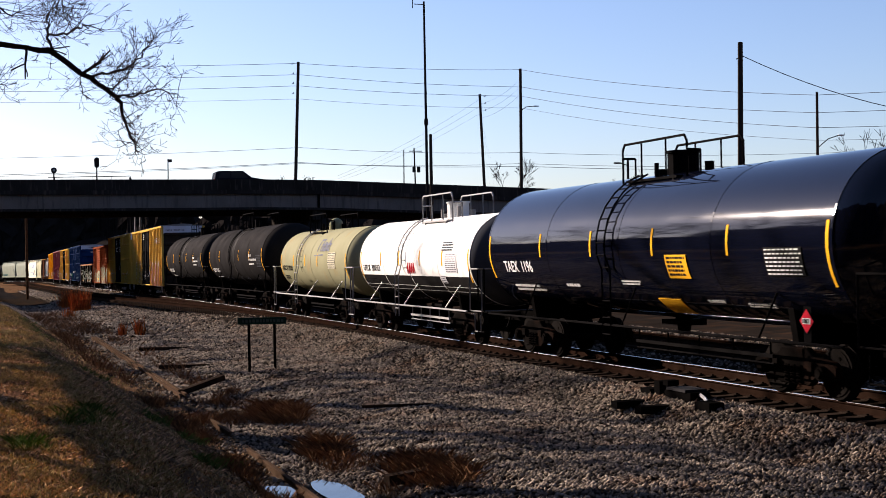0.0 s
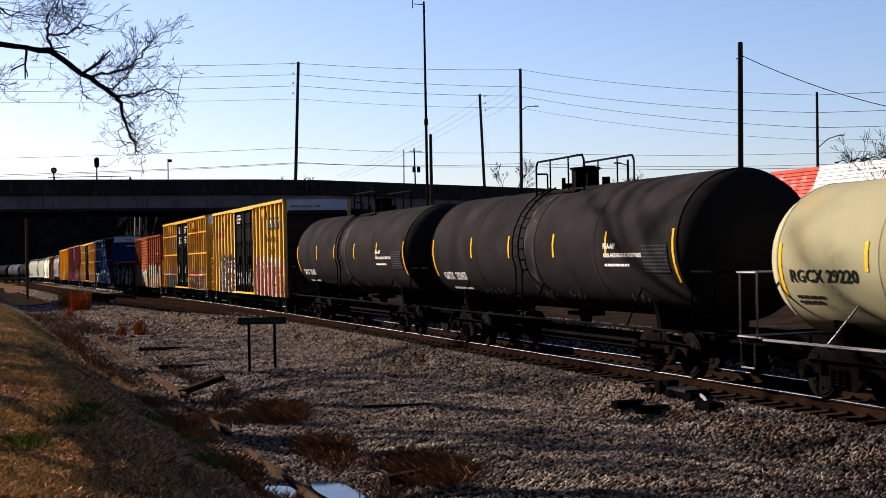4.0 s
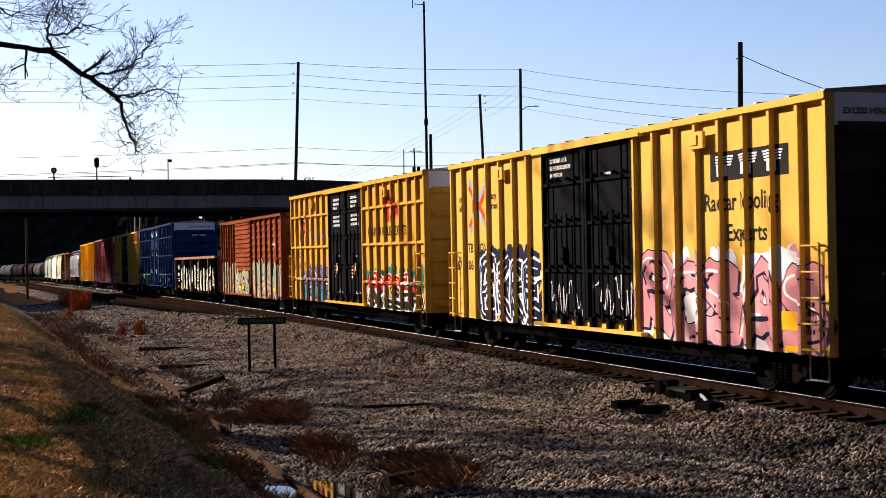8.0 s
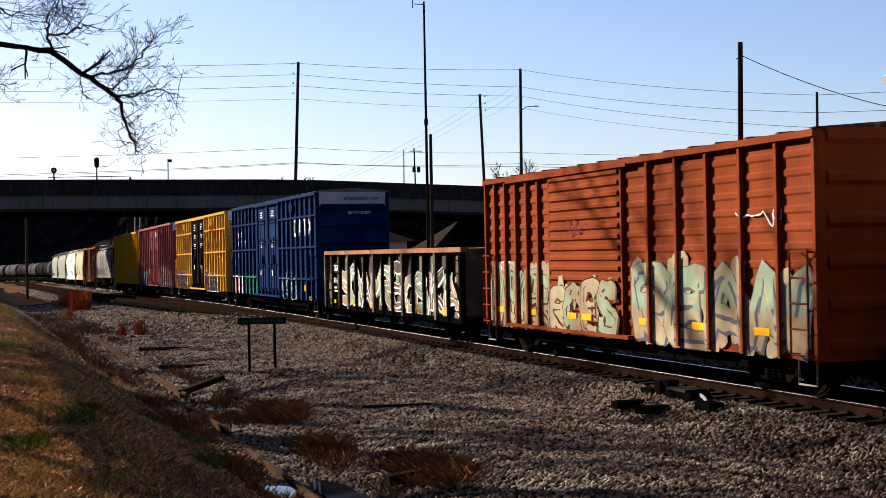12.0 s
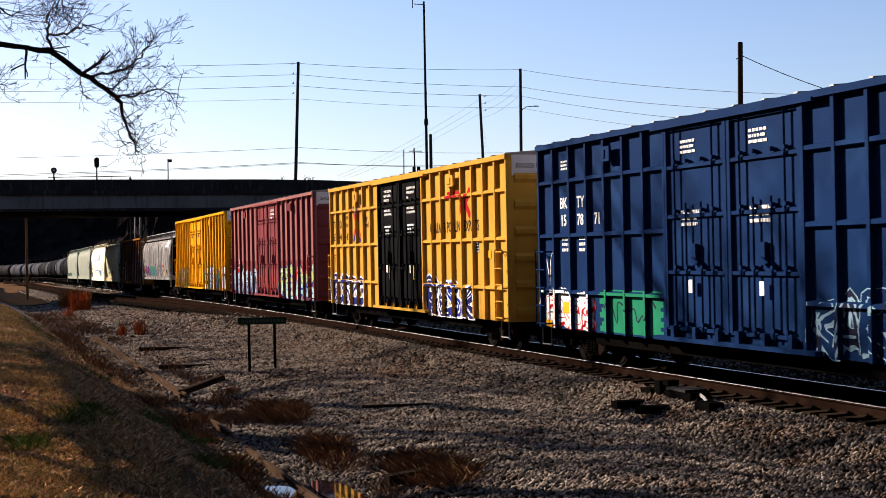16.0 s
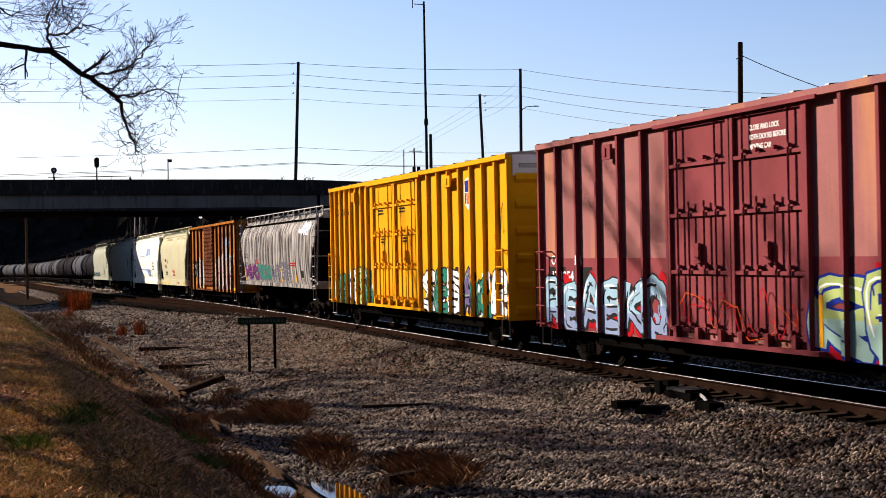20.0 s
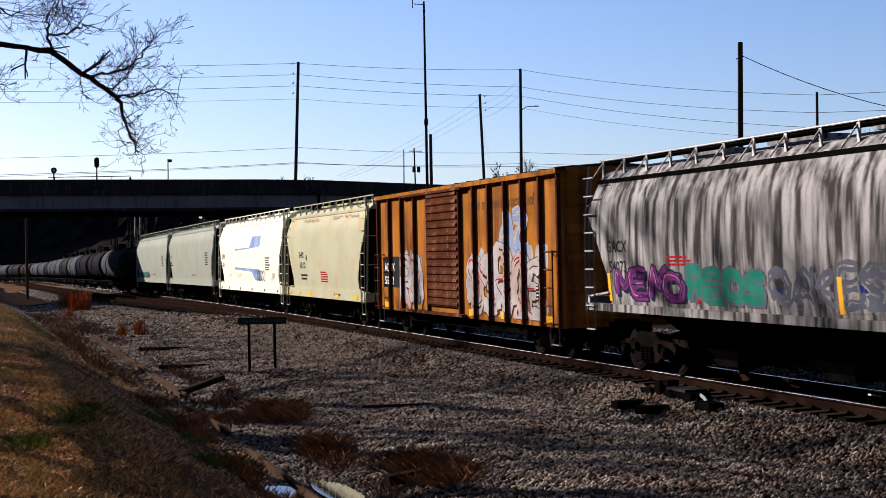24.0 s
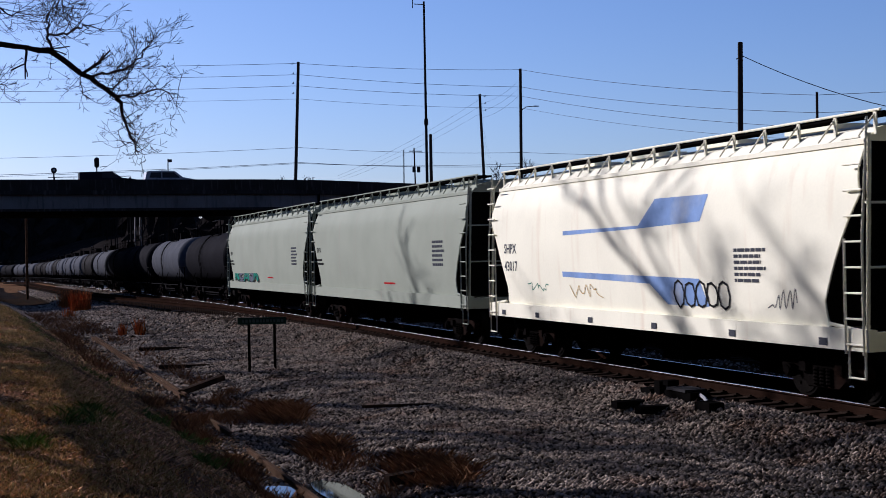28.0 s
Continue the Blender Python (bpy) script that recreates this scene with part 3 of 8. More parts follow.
for i, x in enumerate((-6.6, -5.2, -3.8, -2.4, 1.2, 2.8, 4.4, 6.0, 7.6, 9.2)):
    w = part("window", box2(B(), (x, -1.36, 0.6), (x + 1.25, -1.32, 2.95)), M_GLASS, shop, "dark shop window")
    b = B()
    for q in (x, x + 1.25):
        box2(b, (q - 0.04, -1.42, 0.5), (q + 0.04, -1.33, 3.0))
    box2(b, (x, -1.42, 2.2), (x + 1.25, -1.33, 2.28))
    box2(b, (x, -1.42, 0.5), (x + 1.25, -1.33, 0.6))
    part("frame", b, M_WALLC, w)
    part("sill_panel", box2(B(), (x, -1.40, -0.6), (x + 1.25, -1.31, 0.5)), M_WALLC, shop)
part("sign_band", box2(B(), (-6.6, -1.40, 2.98), (9.2, -1.31, 3.4)), M_WALLC, shop)
part("corner_pier", box2(B(), (GX0 + 0.7, -1.5, -1), (GX0 + 1.3, -1.2, 3.5)), M_WALLC, shop)
for i in range(9):
    b = pipe(B(), [(1.0 + i * 1.5, -1.6, 5.4), (1.0 + i * 1.5, -1.9, 5.6), (1.0 + i * 1.5, -2.3, 5.5)], 0.03)
    box(b, (1.0 + i * 1.5, -2.4, 5.46), (0.12, 0.2, 0.1))
    part("sign_lamp", b, M_STEEL_D, shop)

house = empty("small_house", -112.0, 16.0, 0.2)
tagged(house, "small tan house with brown roof beyond the track", "house")
part("wall", box2(B(), (-3, -2.2, -1), (3, 3.8, 3.6)), M_WALLC, house)
b = B()
poly(b, [(3.6, -2.8, 3.5), (3.6, 0.8, 4.7), (3.6, 4.4, 3.5)], (-7.2, 0, 0))
part("roof", b, M_BRICK, house)
w = part("window", box2(B(), (3.0, -1.0, 1.4), (3.04, 0.2, 2.8)), M_GLASS, house)
part("frame", box2(B(), (3.0, -1.1, 1.3), (3.02, 0.3, 1.4)), M_ROOFW, w)

# ---- trees ----
def limb_tree(rnd, base, length, r0, up, spread=0.55, depth=5, forks=3):
    """Branch tubes of a bare tree as (a, b, ra, rb)."""
    out = []

    def grow(p, d, l, r, k):
        n = 3
        for i in range(n):
            q = p + d * (l / n)
            out.append((p, q, r * (1 - 0.25 * i / n), r * (1 - 0.25 * (i + 1) / n)))
            p = q
            d = (d + Vector((rnd.gauss(0, 0.13), rnd.gauss(0, 0.13), rnd.gauss(0.03, 0.08)))).normalized()
        if k == 0:
            return
        for i in range(forks if k > 1 else forks + 1):
            nd = (d + Vector((rnd.gauss(0, spread), rnd.gauss(0, spread), rnd.gauss(0.12, spread * 0.6)))).normalized()
            grow(p, nd, l * rnd.uniform(0.55, 0.85), r * rnd.uniform(0.45, 0.68), k - 1)
    grow(Vector(base), Vector(up).normalized(), length, r0, depth)
    return out


def tubes(segs, sides=3, least=0.004):
    V, F = [], []
    for a, b, ra, rb in segs:
        d = (b - a)
        if d.length < 1e-5:
            continue
        d.normalize()
        u = d.orthogonal().normalized()
        w = d.cross(u)
        i0 = len(V)
        for p, r in ((a, max(ra, least)), (b, max(rb, least))):
            for k in range(sides):
                t = 2 * math.pi * k / sides
                V.append(tuple(p + (u * math.cos(t) + w * math.sin(t)) * r))
        for k in range(sides):
            F.append((i0 + k, i0 + (k + 1) % sides, i0 + sides + (k + 1) % sides, i0 + sides + k))
    return V, F


def bare_tree(x, y, z, height, seed, label, depth=5, r0=0.16, least=0.012, group="bare trees", material=None, spread=0.55, forks=3):
    rnd = random.Random(seed)
    e = empty("bare_tree", x, y, z)
    tagged(e, label, "tree", group)
    segs = limb_tree(rnd, (0, 0, -0.3), height * 0.30, r0, (rnd.gauss(0, 0.05), rnd.gauss(0, 0.05), 1), depth=depth, spread=spread, forks=forks)
    big = [s for s in segs if s[2] > r0 * 0.4]
    small = [s for s in segs if s[2] <= r0 * 0.4]
    for nm, ss, sd in (("trunk", big, 7), ("crown", small, 3)):
        V, F = tubes(ss, sd, least)
        o = quick(nm, V, F, material or M_BARK)
        o.parent = e
    return e


bare_tree(-150, 20.5, 6.0, 6.2, 4, "small bare round-headed tree beyond the bridge", r0=0.18, least=0.018)
bare_tree(-180, 33.5, 5.0, 5.6, 9, "tiny bare tree beyond the bridge", r0=0.1, least=0.016)
bare_tree(-150, 46.0, 6.0, 7.6, 14, "thin bare tree beside a utility pole", r0=0.1, least=0.014, spread=0.35)
bare_tree(-62.0, 30.8, 1.9, 7.2, 21, "slender bare tree before the shop", r0=0.09, least=0.010, spread=0.4)
for i in range(9):
    bare_tree(-92 + i * 7.0 - 0.3 * i * i, 78 + (i % 3) * 6, 3.0, 13.0 + (i * 37 % 5), 30 + i, "grey bare woodland tree behind the shop", r0=0.22, least=0.022, material=M_TWIG, group="woodland trees")
for i in range(3):
    bare_tree(-150 - i * 9, 60 + i * 5, 5.0, 7.0 + i, 60 + i, "small bare tree on the far slope", r0=0.14, least=0.02, group="woodland trees")

# the limb that hangs into the sky, and its tree outside the view
near = empty("overhanging_tree", -12.0, -15.6, 0.0)
tagged(near, "bare old tree with a drooping gnarled limb", "tree", "bare trees")


def sky_point(px, py, d):
    """A place d metres out, by its direction from the eye (in thousandths of the lens length right and up)."""
    m = look(EYE, AIM, ROLL)
    return m @ (Vector((px / 1000, py / 1000, -1)) * d)


D0 = 15.0
rnd = random.Random(12)
segs = []


def twigs(path, r0, r1, k, every=2, ln=0.32):
    pts = [sky_point(a, b, D0 + 0.15 * math.sin(i * 1.7)) for i, (a, b) in enumerate(path)]
    fine = []
    for a, b in zip(pts, pts[1:]):
        for i in range(4):
            fine.append(a.lerp(b, i / 4) + Vector((rnd.gauss(0, 0.012), rnd.gauss(0, 0.012), rnd.gauss(0, 0.012))))
    fine.append(pts[-1])
    n = len(fine) - 1
    for i in range(n):
        segs.append((fine[i], fine[i + 1], r0 + (r1 - r0) * i / n, r0 + (r1 - r0) * (i + 1) / n))
        if i % every == 0 and k:
            d = (fine[i + 1] - fine[i]).normalized()
            for q in range(2):
                nd = (d * 0.7 + Vector((rnd.gauss(0, 0.5), rnd.gauss(0, 0.5), rnd.gauss(0.05, 0.6)))).normalized()
                segs.extend(limb_tree(rnd, fine[i], ln * rnd.uniform(0.4, 1.0), r1 * 0.6 + 0.002, nd, spread=0.6, depth=k, forks=2))


twigs([(-420, 120), (-370, 142), (-320, 148), (-283, 142), (-254, 124), (-236, 110)], 0.045, 0.028, 1, 5)
twigs([(-236, 110), (-231, 98), (-228, 88), (-222, 76), (-220, 68)], 0.026, 0.006, 3, 1, 0.22)
twigs([(-283, 142), (-285, 155), (-271, 156), (-262, 160), (-252, 162)], 0.020, 0.005, 3, 1, 0.26)
twigs([(-285, 155), (-286, 166), (-278, 178), (-268, 184)], 0.014, 0.004, 3, 1, 0.24)
twigs([(-254, 124), (-240, 127), (-222, 133), (-214, 146), (-209, 153)], 0.018, 0.004, 3, 1, 0.24)
twigs([(-242, 114), (-230, 122), (-224, 131)], 0.014, 0.004, 3, 1, 0.2)
twigs([(-236, 110), (-218, 112), (-204, 116), (-190, 110)], 0.016, 0.004, 3, 1, 0.22)
twigs([(-350, 190), (-325, 176), (-312, 168), (-304, 172)], 0.016, 0.004, 3, 1, 0.3)
twigs([(-345, 140), (-325, 122), (-314, 116)], 0.012, 0.004, 3, 1, 0.26)
twigs([(-262, 130), (-262, 118), (-256, 108)], 0.008, 0.003, 2, 1, 0.18)
inv = near.matrix_basis.inverted()
segs = [(inv @ a, inv @ b, ra, rb) for a, b, ra, rb in segs]
V, F = tubes(segs, 4, 0.0020)
o = quick("limb", V, F, M_BARK)
o.parent = near
top = inv @ sky_point(-420, 120, D0)
V, F = tubes([(Vector((0, 0, -0.5)), Vector((-0.4, -0.8, 2.2)), 0.28, 0.22), (Vector((-0.4, -0.8, 2.2)), top, 0.14, 0.046), (Vector((-0.4, -0.8, 2.2)), Vector((-0.6, -1.6, 6.0)), 0.2, 0.12)]
             + limb_tree(random.Random(3), (-0.6, -1.6, 6.0), 2.4, 0.12, (-0.1, -0.3, 1), depth=5), 6, 0.006)
o = quick("trunk", V, F, M_BARK)
o.parent = near
# trees on the bank whose shadows lie over gravel and train
for i, (x, y, hgt, r) in enumerate(((-50, -17.6, 18, 0.42), (-63, -19, 19, 0.46), (-42.5, -18.2, 17, 0.38), (-80, -21, 13, 0.3), (-36, -17.4, 16, 0.36), (-29.5, -18.6, 11, 0.26), (-58, -26, 15, 0.3), (-72, -33, 15, 0.3), (-95, -27, 14, 0.3), (-48, -24, 12, 0.24))):
    bare_tree(x, y, ground_z(x, y), hgt, 80 + i, "tall bare tree on the bank", r0=r, least=0.014, group="trees on the bank", depth=5)

for i, (x, y, hgt) in enumerate(((-99.0, 55.5, 10.5), (-97.5, 60.0, 11.5), (-92.0, 58.5, 11.0), (-103.0, 64.0, 12.0), (-95.0, 66.0, 12.5), (-86.0, 57.0, 10.0))):
    bare_tree(x, y, ground_z(x, y), hgt, 200 + i, "bare grey winter tree beyond the shop", r0=0.2, least=0.018, group="bare trees", depth=5)


def shade_shrub(x, y, h, r, seed, label, lift=0.0, ry=1.0):
    """An added shadow caster shaped as an evergreen: a stem with limbs and many small leaves."""
    rs = np.random.RandomState(seed)
    e = empty("evergreen_tree", x, y, ground_z(x, y))
    tagged(e, label, "tree", "evergreens on the bank")
    segs = limb_tree(random.Random(seed), (0, 0, -0.2), lift + h * 0.2, 0.08, (0, 0, 1), depth=0) + [(Vector((0, 0, lift + h * 0.3)), Vector((r * 0.7 * math.cos(a), ry * 0.7 * math.sin(a), lift + h * 0.6)), 0.04, 0.01) for a in (0.3, 1.4, 2.5, 3.6, 4.7, 5.8)]
    V, F = tubes(segs, 4, 0.008)
    quick("trunk", V, F, M_BARK).parent = e
    V, F = [], []
    for k in range(2600):
        d = rs.normal(0, 1, 3)
        d *= rs.uniform(0.35, 1.0) / np.linalg.norm(d) * (1 + 0.25 * math.sin(3 * d[0] + 2 * d[1]))
        p = np.array((d[0] * r, d[1] * ry, lift + h * 0.5 + d[2] * h * 0.5))
        q = rs.normal(0, 0.075, (3, 3))
        i0 = len(V)
        V += [tuple(p + q[0]), tuple(p + q[1]), tuple(p + q[2])]
        F.append((i0, i0 + 1, i0 + 2))
    quick("foliage", V, F, mat("evergreen_leaf", (0.035, 0.055, 0.02), 0.6, var=0.3, bump=0, island=0.4)).parent = e


# Unseen crowns, lifted and flattened to cast the shade bands on the bank.
for i in range(11):
    shade_shrub(-20.4 - 2.55 * i, -17.4 - 0.12 * (i % 3), 0.42 + 0.1 * (i % 2), 1.5, 5 + i, "unseen evergreen crown added to shade the bank", 3.5, 0.24)
for i, (x, u, lift, h, r, ry) in enumerate(((-18.7, 15.7, 1.85, 0.3, 1.0, 0.5), (-24.2, 15.35, 1.85, 0.3, 1.2, 0.22))):
    shade_shrub(x, -u, h, r, 30 + i, "low unseen evergreen added to shade the bank", lift, ry)

# ---- woods that close the view under the bridge, and unseen belts behind the camera ----
def wood_belt(name, pts, hgt, label, seed, step=2.2, jag=0.35):
    rnd = random.Random(seed)
    V, F = [], []
    line = []
    for (xa, ya), (xb, yb) in zip(pts, pts[1:]):
        n = max(2, int(math.hypot(xb - xa, yb - ya) / step))
        line += [(xa + (xb - xa) * i / n, ya + (yb - ya) * i / n) for i in range(n)]
    line.append(pts[-1])
    rows = 6
    for i, (x, y) in enumerate(line):
        h = hgt * (1 + jag * noise.noise((i * 0.23, seed, 0)) + jag * 0.5 * rnd.uniform(-1, 1))
        g = ground_z(max(-2500, x), y) - 1.0
        for k in range(rows):
            t = k / (rows - 1)
            V.append((x + rnd.gauss(0, 1.2), y + rnd.gauss(0, 1.2), g + (h + 1) * t ** 1.1))
    for i in range(len(line) - 1):
        for k in range(rows - 1):
            a = i * rows + k
            F.append((a, a + rows, a + rows + 1, a + 1))
    segs = []
    for i, (x, y) in enumerate(line):
        for q in range(2):
            bx, by = x + rnd.gauss(0, 2.5), y + rnd.gauss(0, 2.5)
            g = ground_z(max(-2500, bx), by)
            h = hgt * rnd.uniform(0.6, 1.02)
            segs.append((Vector((bx, by, g)), Vector((bx + rnd.gauss(0, 0.4), by + rnd.gauss(0, 0.4), g + h)), 0.22, 0.04))
            for m in range(4):
                z = g + h * rnd.uniform(0.4, 0.95)
                segs.append((Vector((bx, by, z)), Vector((bx + rnd.gauss(0, 1.6), by + rnd.gauss(0, 1.6), z + rnd.uniform(0.5, 2.0))), 0.07, 0.02))
    v2, f2 = tubes(segs, 3, 0.02)
    k = len(V)
    V += v2
    F += [tuple(i + k for i in f) for f in f2]
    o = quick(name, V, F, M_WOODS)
    tagged(o, label, "woods", kind="stuff")


wood_belt("woods", [(-500, -160), (-470, -30), (-450, 30), (-330, 34)], 15, "dark bare winter woods beyond the bridge", 2, step=3, jag=0.15)
wood_belt("woods", [(-330, 34), (-230, 40), (-205, 60), (-200, 120)], 7.5, "dark bare winter woods beyond the bridge", 3, step=3)
wood_belt("woods", [(-440, -50), (-300, -46), (-230, -40), (-215, -90)], 9, "dark bare winter woods beyond the bridge", 5, step=3)
# Unseen thicket, added to cut the low sky's fill on the shaded cars.
wood_belt("woods", [(-212, -42), (-150, -29), (-60, -28), (-24, -31)], 8, "unseen thicket added to cut low sky light", 11, step=3, jag=0.15)
# Unseen belts, made tall and close to block sky light on the car ends.
wood_belt("woods", [(-150, -70), (-70, -60), (-34, -48), (-14, -34), (9, -24), (10, -5.2), (150, -5), (320, -5)], 28, "unseen wood belt behind the viewpoint, raised to block sky light", 7, step=3, jag=0.15)
wood_belt("woods", [(320, 5), (150, 5), (8, 4.8), (9, 40), (20, 90), (0, 140)], 33, "unseen wood belt added beside the line to block sky light", 8, step=3, jag=0.15)

# ---- ballast stones, grass, leaves and weeds ----
def stones(name, n, seed, xr, ur, size, label, material, sink=0.3, gate=None):
    rs = np.random.RandomState(seed)
    base = np.array([(1, 0, 0), (-1, 0, 0), (0, 1, 0), (0, -1, 0), (0, 0, 1), (0, 0, -1)], float)
    tri = np.array([(0, 2, 4), (2, 1, 4), (1, 3, 4), (3, 0, 4), (2, 0, 5), (1, 2, 5), (3, 1, 5), (0, 3, 5)])
    xs, us = [], []
    while len(xs) < n:
        x, u = rs.uniform(*xr), rs.uniform(*ur)
        if (gate is None or gate(x, u, rs)) and not wet(x, u):
            xs.append(x)
            us.append(u)
    cen = np.array([(x, -u, ground_z(x, -u)) for x, u in zip(xs, us)])
    sz = rs.uniform(size[0], size[1], (n, 1, 1))
    sh = base[None] * (1 + rs.uniform(-0.35, 0.35, (n, 6, 1))) + rs.uniform(-0.28, 0.28, (n, 6, 3))
    sh[:, :, 2] *= 0.75
    V = cen[:, None, :] + sh * sz
    V[:, :, 2] += (sz * sink)[:, :, 0]
    me = bpy.data.meshes.new(name)
    me.vertices.add(n * 6)
    me.vertices.foreach_set("co", V.reshape(-1))
    idx = (tri[None] + (np.arange(n) * 6)[:, None, None]).reshape(-1)
    me.loops.add(len(idx))
    me.loops.foreach_set("vertex_index", idx)
    me.polygons.add(n * 8)
    me.polygons.foreach_set("loop_start", np.arange(n * 8) * 3)
    me.polygons.foreach_set("loop_total", np.full(n * 8, 3))
    me.update()
    me.validate()
    me.materials.append(material)
    tagged(new(name, me), label, "gravel", kind="stuff")


def leafy(x, u):
    return 9.4 + 1.0 * noise.noise((x * 0.35, -u * 0.35, 2)) + 0.5 * noise.noise((x * 1.3, -u * 1.3, 4)) - 0.4 * smooth(45, 80, -x)


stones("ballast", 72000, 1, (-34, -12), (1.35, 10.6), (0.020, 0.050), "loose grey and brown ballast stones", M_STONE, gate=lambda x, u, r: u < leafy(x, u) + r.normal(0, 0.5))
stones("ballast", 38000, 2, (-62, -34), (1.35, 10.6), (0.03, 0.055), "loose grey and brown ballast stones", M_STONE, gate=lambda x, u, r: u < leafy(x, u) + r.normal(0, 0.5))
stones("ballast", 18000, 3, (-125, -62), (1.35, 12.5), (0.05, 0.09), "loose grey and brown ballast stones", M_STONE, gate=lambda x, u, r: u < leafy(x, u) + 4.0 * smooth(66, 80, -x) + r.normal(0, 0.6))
stones("ballast", 9000, 31, (-215, -125), (-6, 7.5), (0.09, 0.16), "loose grey and brown ballast stones", M_STONE)
stones("ballast", 16000, 4, (-60, -14), (-11, -1.35), (0.03, 0.055), "loose grey ballast stones behind the train", M_STONE)


def blades(name, n, seed, xr, ur, hgt, wid, label, material, gate, flat=0.25, category="grass"):
    rs = np.random.RandomState(seed)
    V, F = [], []
    k = 0
    while k < n:
        x, u = rs.uniform(*xr), rs.uniform(*ur)
        if wet(x, u) or not gate(x, u, rs):
            continue
        z = ground_z(x, -u)
        a, h = rs.uniform(0, 6.283), rs.uniform(*hgt)
        w = rs.uniform(*wid)
        dx, dy = math.cos(a) * w, math.sin(a) * w
        lx, ly = rs.normal(0, flat) * h, rs.normal(0, flat) * h
        i0 = len(V)
        V += [(x - dx, -u - dy, z - 0.01), (x + dx, -u + dy, z - 0.01), (x + lx * 0.5 + dx * 0.7, -u + ly * 0.5 + dy * 0.7, z + h * 0.6), (x + lx, -u + ly, z + h)]
        F += [(i0, i0 + 1, i0 + 2), (i0, i0 + 2, i0 + 3)]
        k += 1
    tagged(quick(name, V, F, material), label, category, kind="stuff")


def on_bank(x, u, r):
    if u < 12.4 + 0.4 * noise.noise((x * 0.5, 3, 1)):
        return r.uniform() < 0.12
    return noise.noise((x * 0.6, u * 0.6, 9)) > -0.35


def on_litter(x, u, r):
    return u > leafy(x, u) - 1.6 and (u > 12.4 or r.uniform() < 0.4)


BRUSH = ((-30.2, -8.1, 1.9, 0.6), (-20.8, -7.7, 1.9, 0.55), (-25.0, -8.4, 1.3, 0.4))


def in_clump(x, u, r):
    return any(((x - cx) / rx) ** 2 + ((-u - cy) / ry) ** 2 < r.uniform(0.2, 1.0) for cx, cy, rx, ry in BRUSH)


def in_ditch(x, u, r):
    if abs(u - 9.4) < 0.6 and (-66 < x < -34 or x > -29):
        return False
    return u > leafy(x, u) - 1.4 + r.normal(0, 0.4) and noise.noise((x * 0.45, u * 0.6, 19)) > 0.05 and u < 11.0


blades("dry_grass", 44000, 5, (-34, -10), (9.8, 15.2), (0.02, 0.075), (0.003, 0.007), "short dry yellow-brown grass on the bank", M_GRASS, on_bank, 0.6)
blades("dry_grass", 22000, 6, (-80, -34), (9.8, 15.5), (0.04, 0.12), (0.006, 0.012), "short dry yellow-brown grass on the bank", M_GRASS, on_bank, 0.6)
blades("fallen_leaves", 40000, 71, (-32, -11), (9.4, 15.0), (0.015, 0.04), (0.010, 0.022), "fallen brown leaves scattered over the bank", M_LEAF, on_litter, 1.8, "leaves")
blades("fallen_leaves", 16000, 7, (-66, -30), (8.6, 15.2), (0.02, 0.045), (0.010, 0.022), "fallen brown leaves scattered over the bank", M_LEAF, on_litter, 1.8, "leaves")
blades("dead_brush", 9000, 88, (-36, -18), (6.8, 9.5), (0.06, 0.26), (0.002, 0.005), "mound of tangled dead brown brush in the ditch", M_BRUSH, in_clump, 0.8, "brush")
blades("dead_brush", 6000, 8, (-38, -17), (8.0, 10.6), (0.08, 0.25), (0.003, 0.006), "tangled dead brown brush in the ditch", M_BRUSH, in_ditch, 0.5, "brush")
blades("dead_brush", 4000, 9, (-95, -38), (8.2, 12.5), (0.12, 0.42), (0.005, 0.010), "tangled dead brown brush in the ditch", M_BRUSH, in_ditch, 0.5, "brush")
M_GREEN = mat("green_weed", (0.10, 0.15, 0.035), 0.7, var=0.3, scale=2, bump=0, island=0.5)
for i, (x, u, r0) in enumerate(((-37.5, 11.4, 0.7), (-26.3, 10.6, 0.4), (-29.0, 10.9, 0.5), (-23.5, 10.4, 0.35), (-18.5, 13.2, 0.5), (-16.5, 13.9, 0.4), (-20.5, 12.8, 0.4), (-48, 12.2, 0.8), (-56, 12.3, 0.8), (-22.0, 11.0, 0.3))):
    blades("green_weeds", 260, 40 + i, (x - r0, x + r0), (u - r0 * 0.5, u + r0 * 0.5), (0.05, 0.16), (0.004, 0.009), "clump of green weeds on the ditch edge", M_GREEN, lambda a, b, r: True, 0.7, "weeds")
for i, (x, u, r0, h) in enumerate(((-112, 7.0, 2.2, 1.5), (-101, 7.0, 1.8, 1.6), (-62.8, 7.3, 0.5, 0.9), (-64.5, 7.9, 0.4, 0.7), (-92, 8.4, 1.0, 0.9))):
    blades("russet_weeds", 420 if r0 > 1 else 70, 50 + i, (x - r0, x + r0), (u - r0 * 0.35, u + r0 * 0.35), (h * 0.4, h), (0.012, 0.03), "rust-coloured dead weeds beside the side track", M_WEED, lambda a, b, r: True, 0.18, "weeds")

# ---- vehicles on the bridge ----
M_CARD = mat("dark_car_paint", (0.012, 0.013, 0.02), 0.25, var=0.1, scale=2, bump=0)
M_CARS = mat("silver_car_paint", (0.25, 0.25, 0.27), 0.3, metal=0.4, var=0.1, scale=2, bump=0)
M_VANW = mat("white_van_paint", (0.72, 0.72, 0.74), 0.4, var=0.06, scale=2, bump=0)
M_TYRE = mat("tyre_rubber", (0.015, 0.015, 0.015), 0.9, var=0.2, bump=0.1)


